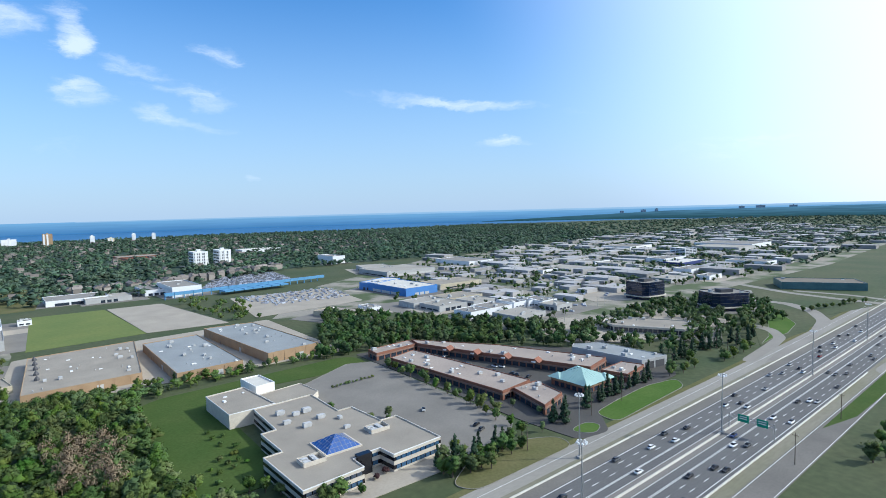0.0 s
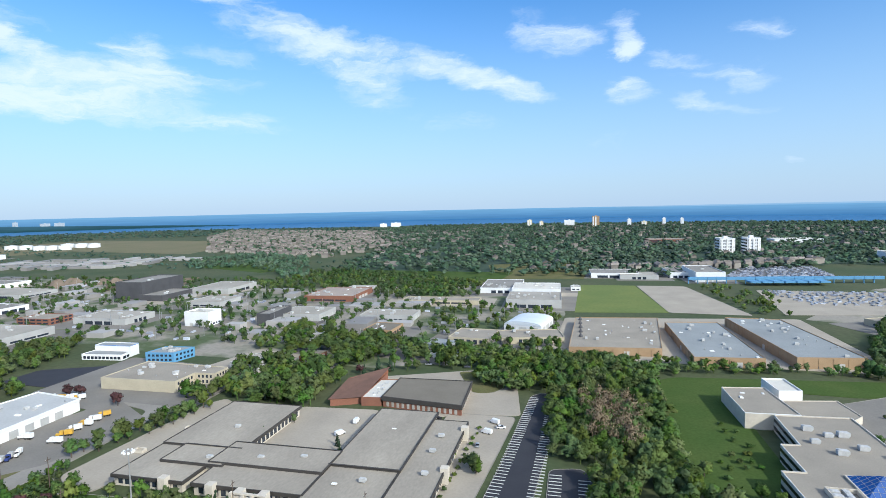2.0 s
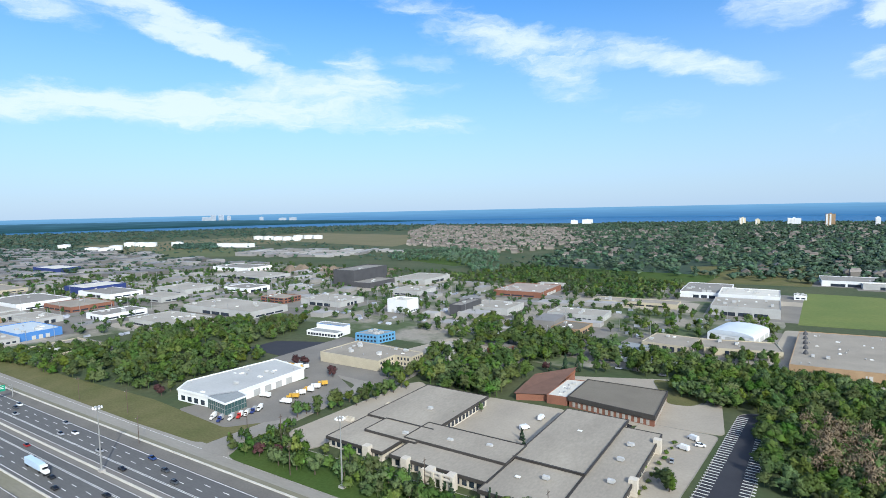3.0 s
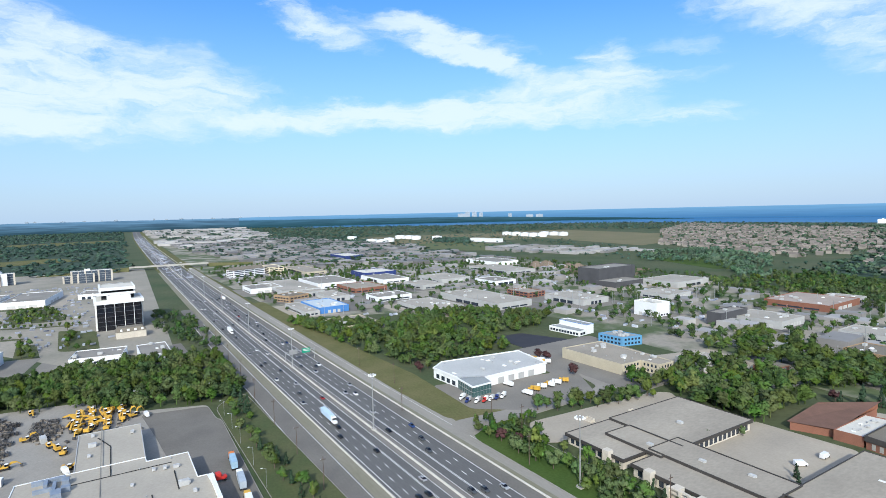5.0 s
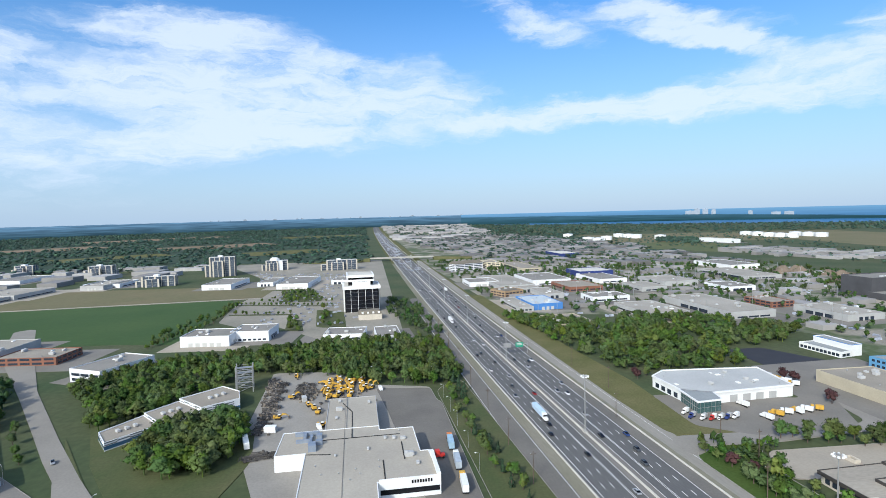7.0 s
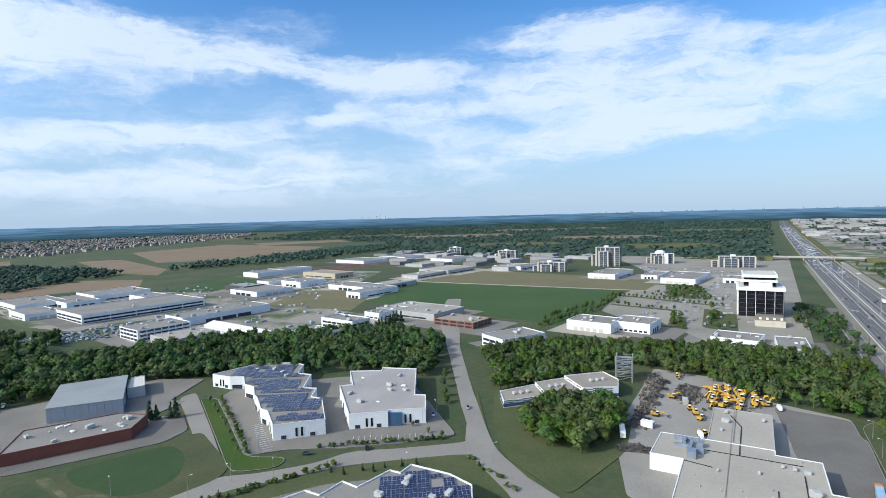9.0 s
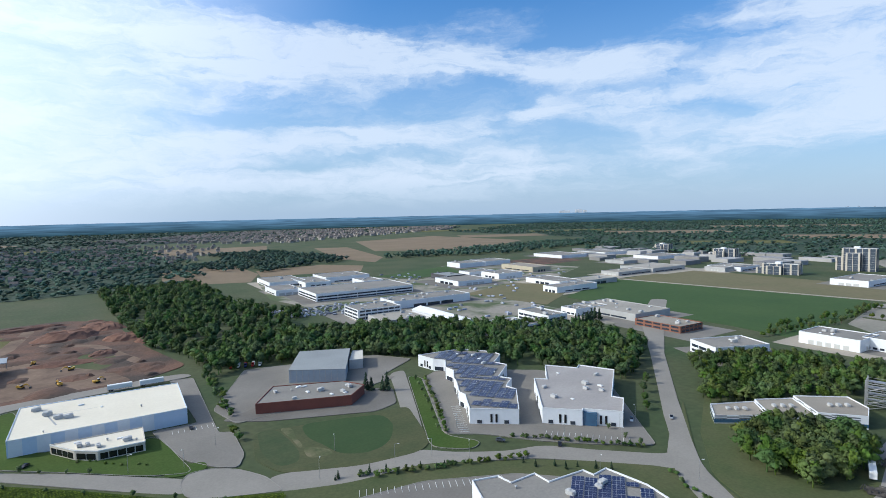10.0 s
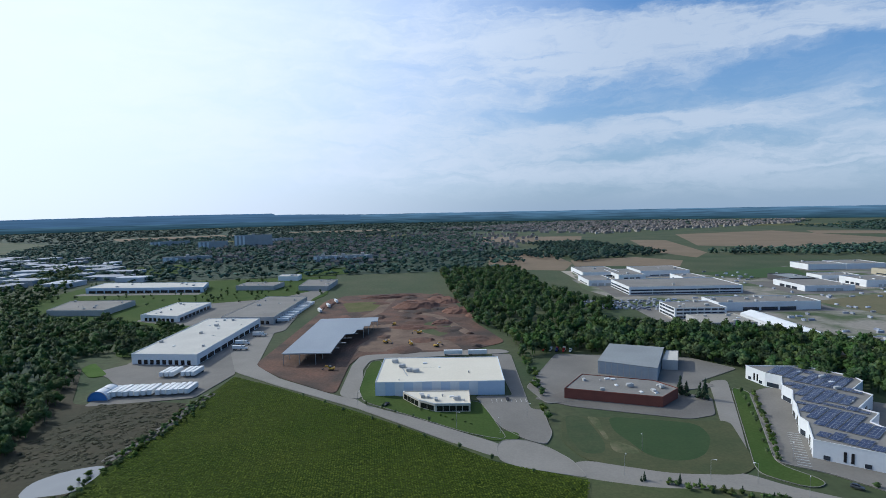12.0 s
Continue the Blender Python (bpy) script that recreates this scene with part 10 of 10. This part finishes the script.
# parked cars near the buildings
for x, y, r in ((170, 240, 60), (178, 205, 20), (176, 199, 20), (-36, 262, 10), (-44, 240, 100), (-61, 231, 95), (-70, 268, 15), (-100, 362, 5), (-72, 360, 5), (-240, -225, 40), (-262, -190, 60), (-250, -152, 30), (-199, -158, 40), (-182, -180, 130), (-75, -300, 80), (-6, -304, 50), (-268, -140, 30)):
    put_car(x, y, r)
for k in range(26):
    put_car(246 + RC.uniform(-9, 14), 238 + k * 4.0, RC.choice((5, 95, 185)), full=False)
for k, x in enumerate((-261, -255, -251.5, -250, -249.5, -249.5, -249.5)):
    make_truck(M_GREYWALL if k % 3 else M_WHITE, (M_WHITE, M_NAVY, M_WHITE, M_RED)[k % 4], "parked tractor unit of a truck dealer", (x, 170 + max(0, k - 1) * 4.2, 0.3), 300, 3.2, True, "tractor_unit", "truck").scale = (0.7, 0.7, 0.7)
for k, (x, y) in enumerate(((-245, 205), (-248, 213), (-249, 219), (-249, 226), (-250, 232), (-250, 238), (-264, 206), (-312, 252), (-306, 254), (-300, 256), (-294, 258), (-288, 258))):
    make_truck((M_WHITE, M_YELLOW, M_WHITE, M_WHITE)[k % 4], (M_WHITE, M_YELLOW)[k % 2], "parked service truck in a dealer's yard", (x, y, 0.3), 190 + 20 * (k % 3), 5, True, "service_truck", "truck").scale = (0.75, 0.75, 0.75)

for k in range(5):
    make_truck((M_WHITE, M_GREYWALL, M_RED)[k % 3], (M_RED, M_WHITE, M_NAVY, M_RED, M_WHITE)[k], "parked tractor unit behind a workshop", (-130 - k * 4.6, -402 + k * 2, 0.3), 60, 3.2, True, "tractor_unit", "truck").scale = (0.75, 0.75, 0.75)

# ---- machines of the equipment yard ----
def excavator(x, y, rz, boom=1.0, s=1.0):
    e = thing("excavator", "yellow crawler excavator with folded boom", "excavator", "yellow machines in the yard", at=(x, y, LAYER[0]), rz=rz)
    e.scale = (s, s, s)
    for sy in (-1.1, 1.1):
        bm = bmesh.new()
        box(bm, -2, sy - 0.35, 0, 2, sy + 0.35, 0.9)
        bmesh.ops.bevel(bm, geom=bm.edges[:], offset=0.25, segments=1, affect="EDGES")
        part("track", bm, M_TYRE, e)
    bm = bmesh.new()
    box(bm, -2.2, -1.35, 1.0, 1.4, 1.35, 1.9)
    box(bm, -2.9, -1.35, 1.0, -1.6, 1.35, 2.5)
    bmesh.ops.bevel(bm, geom=bm.edges[:], offset=0.12, segments=1, affect="EDGES")
    part("body", bm, M_YELLOW, e)
    bm = bmesh.new()
    box(bm, 0.0, -1.3, 1.9, 1.5, -0.1, 2.9)
    cab = part("cab", bm, M_BLACKGLASS, e)
    block("cab_roof", M_WHITE, cab, -0.05, -1.35, 2.9, 1.55, -0.05, 3.1)
    # bent box-section boom and stick
    for nm, run, wd in (("boom", [(1.2, 1.5), (2.6, 1.8 + 2.0 * boom), (4.6, 1.6 + 2.5 * boom)], 0.34), ("stick", [(4.6, 1.6 + 2.5 * boom), (6.4, 1.0 + 0.6 * boom)], 0.26)):
        bm = bmesh.new()
        rows = []
        for k, (u, z) in enumerate(run):
            d = (0.34, 0.5, 0.32)[k] if nm == "boom" else (0.36, 0.22)[k]
            rows.append([bm.verts.new((u + dx, 0.3 + dy, z + dz)) for dx, dy, dz in ((-0.15, -wd, d), (-0.15, wd, d), (0.15, wd, -d), (0.15, -wd, -d))])
        for p, q in zip(rows, rows[1:]):
            for k in range(4):
                bm.faces.new((p[k], p[(k + 1) % 4], q[(k + 1) % 4], q[k]))
        bm.faces.new(rows[0][::-1])
        bm.faces.new(rows[-1])
        part(nm, bm, M_YELLOW, e)
    bm = bmesh.new()
    box(bm, 6.0, -0.4, max(0.1, 0.4 * boom), 7.0, 1.0, 1.0 + 0.6 * boom)
    part("bucket", bm, M_DARKWALL, e)
    return e


def loose_boom(x, y, rz, z):
    """A dismounted boom lying in the pile."""
    b = thing("excavator_boom", "loose orange-yellow excavator boom lying in a pile", "machine parts", "loose booms in the yard", at=(x, y, LAYER[0] + z), rz=rz)
    bm = bmesh.new()
    run = ((-4.2, 0.5, 0.3), (-0.6, 1.3, 0.55), (3.9, 0.6, 0.3))
    rows = [[bm.verts.new((u, dy, c + dz)) for dy, dz in ((-0.4, d), (0.4, d), (0.4, -d), (-0.4, -d))] for u, c, d in run]
    for p, q in zip(rows, rows[1:]):
        for k in range(4):
            bm.faces.new((p[k], p[(k + 1) % 4], q[(k + 1) % 4], q[k]))
    bm.faces.new(rows[0][::-1])
    bm.faces.new(rows[-1])
    part("arm", bm, M_YELLOW, b)
    block("foot", M_DARKWALL, b, -4.4, -0.5, 0 - z, -3.6, 0.5, 0.5)
    block("foot", M_DARKWALL, b, 3.2, -0.5, 0 - z, 4.0, 0.5, 0.5)


RY = random.Random(5)
for k in range(26):
    excavator(-361 + (k % 7) * 5.2 + RY.uniform(-1, 1), -20 + (k // 7) * 6.6 + RY.uniform(-1, 1), 175 + RY.uniform(-25, 25) + 180 * (k % 3 == 0), RY.uniform(0.15, 0.6), RY.uniform(0.85, 1.1))
for k in range(24):
    loose_boom(-360 + (k % 4) * 7.5 + RY.uniform(-1, 1), -23 + (k // 4) * 4.6 + RY.uniform(-1, 1), RY.uniform(-25, 25) + 90 * (k % 5 == 0), RY.uniform(0.0, 1.8))
for x, y, r, b in ((-345, 3, 60, 1.7), (-341, 6, 110, 1.5), (-334, -41, 100, 0.9), (-318, -30, 20, 0.3), (-312, -27, 200, 0.3), (-305, -24, 170, 0.3), (-301, -45, 90, 0.5), (-285, -21, 80, 0.4), (-378, -43, 10, 0.3)):
    excavator(x, y, r, b, 0.9)
M_SCRAP = mat("dark_scrap", (0.05, 0.047, 0.044), (0.11, 0.1, 0.09), 0.8, 0.5, 2, mixed=0.5, island=0.6)
rack = thing("parts_stack", "stack of dark steel machine parts and beams", "machine parts", "stacked machine parts along the fence", at=(-290, -52, LAYER[0]))
bm = bmesh.new()
for k in range(9):
    a = RY.uniform(-0.3, 0.3)
    y = -2.4 + k * 0.6
    tube(bm, (-3 + a, y, 0.3 + 0.3 * (k % 2)), (3 + a, y + RY.uniform(-0.4, 0.4), 0.3 + RY.uniform(0, 0.9)), 0.2, 5)
for k in range(4):
    x, y = RY.uniform(-2.5, 2), RY.uniform(-2, 2)
    box(bm, x, y, 0, x + RY.uniform(0.5, 1.4), y + RY.uniform(0.5, 1.4), RY.uniform(0.6, 1.6))
part("beams", bm, M_SCRAP, rack)
for k in range(13):
    copy_thing(rack, pose(-282 - k * 6.9, -53.5 + k * 0.25 + RY.uniform(-1, 1), LAYER[0], 0, 0, 90 * (k % 4 == 1) + RY.uniform(-10, 10)))
for k in range(10):
    copy_thing(rack, pose(-358 + (k % 5) * 6, -38 + (k // 5) * 6 + RY.uniform(-1, 1), LAYER[0], 0, 0, RY.uniform(-12, 12)))
for k in range(1, 12, 2):
    copy_thing(rack, pose(-284 - k * 7.2, -49.5 + k * 0.1 + RY.uniform(-0.6, 0.6), LAYER[0], 0, 0, RY.uniform(-8, 8)))
crate = thing("steel_container", "grey steel container among machine parts", "container", at=(-328, -33.5, LAYER[0]), rz=12)
block("body", M_UNIT, crate, -3, -1.3, 0, 3, 1.3, 2.6)
block("door", M_GREYWALL, crate, 3.0, -1.2, 0.1, 3.08, 1.2, 2.5)
crate = thing("white_container", "white metal box beside machine parts", "container", at=(-284, -46.5, LAYER[0]), rz=80)
block("body", M_WHITE, crate, -3, -1.6, 0, 3, 1.6, 3.0)
block("door", M_GREYWALL, crate, 3.0, -1.3, 0.1, 3.08, 1.3, 2.6)
for k in range(6):
    copy_thing(rack, pose(-254 + RY.uniform(-3, 3), -42 - k * 2.2, LAYER[0], 0, 0, RY.uniform(0, 360)))
for k, (x, y) in enumerate(((-40, -480), (-20, -520), (-10, -450), (-50, -430), (-30, -440), (30, -380))):
    excavator(x, y, k * 70, 0.7, 0.9)

# loose clutter of the yard: crates, pallets, small machine parts
WV, WF, a = [], [], 0
for k in range(250):
    f = RY.random()
    if k % 3:
        x, y = -378 + f * 96 + RY.uniform(-4, 4), -57 + f * 7 + RY.uniform(-4, 4)
    elif k % 2:
        x, y = RY.uniform(-364, -326), RY.uniform(-40, -26)
    else:
        x, y = RY.uniform(-372, -318), RY.uniform(-26, 8)
    l, w, h, t = RY.uniform(0.4, 1.9), RY.uniform(0.2, 0.8), RY.uniform(0.3, 1.4), RY.uniform(0, 3)
    ca, sa = math.cos(t), math.sin(t)
    c = np.array([(-l, -w), (l, -w), (l, w), (-l, w)])
    c = np.stack([c[:, 0] * ca - c[:, 1] * sa + x, c[:, 0] * sa + c[:, 1] * ca + y], 1)
    WV.append(np.vstack([np.column_stack([c, np.zeros(4)]), np.column_stack([c, np.full(4, h + LAYER[0])])]))
    WF.append(BOXF + a)
    a += 8
tagged(mesh_np("yard_clutter", np.vstack(WV), np.vstack(WF), mat("mixed_scrap", (0.05, 0.046, 0.042), (0.17, 0.145, 0.115), 0.7, 0.6, 2.0, mixed=0.6, island=0.7, contrast=0.06)), "crates, pallets and steel scrap in a yard", "yard clutter", kind="stuff")
for k, (x, y) in enumerate(((-806, 700), (-782, 704), (-760, 690), (-735, 716), (-705, 712), (-770, 668))):
    hp = thing("gravel_heap", "large brown gravel heap in a storage yard", "gravel heap", "gravel heaps of a storage yard", at=(x, y, 0))
    bm = bmesh.new()
    cyl(bm, 0, 0, 0, 8 + k % 3 * 2, 17, 1.5, 12)
    for v in bm.verts:
        v.co += Vector((RY.uniform(-2, 2), RY.uniform(-2, 2), RY.uniform(-0.4, 0.4) if v.co.z > 1 else 0))
    part("heap", bm, mat("brown_gravel", (0.2, 0.155, 0.115), (0.15, 0.12, 0.09), 0.95, 0.2, 1.0, mixed=0.6), hp)

# earth heaps of the building site
def mound(x, y, rx, ry, h, turn, material, label, seed):
    """A large soil heap with a flattened, furrowed top."""
    rnd = random.Random(seed)
    ob = thing("earth_mound", label, "soil heap", "large soil heaps of the building site", at=(x, y, 0), rz=turn)
    bm = bmesh.new()
    n, rows = 26, []
    for f, z in ((1.0, 0.0), (0.86, 0.35), (0.7, 0.72), (0.52, 0.95), (0.25, 1.0)):
        rows.append([bm.verts.new((rx * f * math.cos(k * math.tau / n) * rnd.uniform(0.9, 1.1), ry * f * math.sin(k * math.tau / n) * rnd.uniform(0.9, 1.1), h * z * rnd.uniform(0.82, 1.1) if z else 0.0)) for k in range(n)])
    top = bm.verts.new((0, 0, h))
    for a, b in zip(rows, rows[1:]):
        for k in range(n):
            bm.faces.new((a[k], a[(k + 1) % n], b[(k + 1) % n], b[k]))
    for k in range(n):
        bm.faces.new((rows[-1][k], rows[-1][(k + 1) % n], top))
    part("heap", bm, material, ob)


M_REDSOIL = mat("red_clay", (0.2, 0.105, 0.07), (0.12, 0.066, 0.048), 0.95, 0.06, 0.5, mixed=0.7, contrast=0.16)
for k, (x, y, rx, ry, h, t) in enumerate(((-51, -618, 30, 22, 6.5, 10), (-92, -575, 20, 15, 5.0, -20), (-104, -548, 10, 12, 4.0, 0), (-23, -690, 40, 9, 3.5, 5), (-84, -650, 18, 26, 5.0, 20), (-38, -505, 26, 9, 2.2, -15), (-66, -520, 12, 9, 3.0, 30), (52, -660, 8, 40, 2.6, -8), (28, -560, 7, 26, 2.0, 4))):
    mound(x, y, rx, ry, h, t, M_REDSOIL, "broad heap of bare red clay on a building site", 300 + k)
bm = bmesh.new()
for k in range(60):
    x, y = RY.uniform(-90, 10), RY.uniform(-700, -425)
    if x > 10 - (y + 425) * -0.12 - 10 and y > -520:
        continue
    r, h = RY.uniform(3, 14), RY.uniform(0.5, 2.6)
    n = 9
    lo = [bm.verts.new((x + r * math.cos(i * math.tau / n) * RY.uniform(0.8, 1.3), y + r * math.sin(i * math.tau / n) * RY.uniform(0.8, 1.2), 0)) for i in range(n)]
    mi = [bm.verts.new((x + 0.5 * r * math.cos(i * math.tau / n) * RY.uniform(0.8, 1.2), y + 0.5 * r * math.sin(i * math.tau / n) * RY.uniform(0.8, 1.2), h * RY.uniform(0.6, 0.9))) for i in range(n)]
    top = bm.verts.new((x, y, h))
    for i in range(n):
        j = (i + 1) % n
        bm.faces.new((lo[i], lo[j], mi[j], mi[i]))
        bm.faces.new((mi[i], mi[j], top))
tagged(part("earth_heaps", bm, M_DIRT), "heaps and ridges of bare red soil", "soil heaps", kind="stuff")

# corn rows: upright leaf blades in lines
r = np.random.RandomState(9)
CORN = [(94, -378), (60, -346), (11, -296), (-21, -261), (-51, -224), (-84, -202), (-60, -150), (60, -120), (118, -200), (114, -252), (103, -298), (98, -340)]
V, F, Q, n = [], [], [], 0
for i in range(190):
    for j in range(290):
        x = -84 + i * 1.1 + r.uniform(-0.25, 0.25)
        y = -380 + j * 0.9 + r.uniform(-0.45, 0.45)
        if y > -190 or not inside(CORN, x, y):
            continue
        a, z = r.uniform(0, 2 * np.pi), LAYER[0] + r.uniform(0.3, 0.6)
        p = np.array([x, y, z])
        u = np.array([np.cos(a), np.sin(a), r.uniform(-0.3, 0.3)]) * r.uniform(0.5, 0.9)
        w = np.array([-np.sin(a), np.cos(a), r.uniform(-0.3, 0.3)]) * r.uniform(0.4, 0.8)
        V.append(np.array([p - u * 0.6 - w * 0.5, p + u * 0.7 - w * 0.3, p + w]))
        F.append(np.array([[n, n + 1, n + 2]]))
        Q.append(np.tile(unit(np.array([r.normal() * 0.3, r.normal() * 0.3, 1.0])), (3, 1)))
        n += 3
tagged(mesh_np("corn_plants", np.vstack(V), np.vstack(F), mat("corn_leaves", (0.056, 0.09, 0.008), (0.088, 0.112, 0.014), 0.85, 0.018, 0.4, spec=0.05, mixed=0.6, island=0.1), None, np.vstack(Q)), "rows of standing green corn", "corn", kind="stuff")

# the patterns that were copied are no longer needed
for c in list(CARS.values()) + list(KINDS.values()):
    for o in list(c.children_recursive) + [c]:
        bpy.data.objects.remove(o)
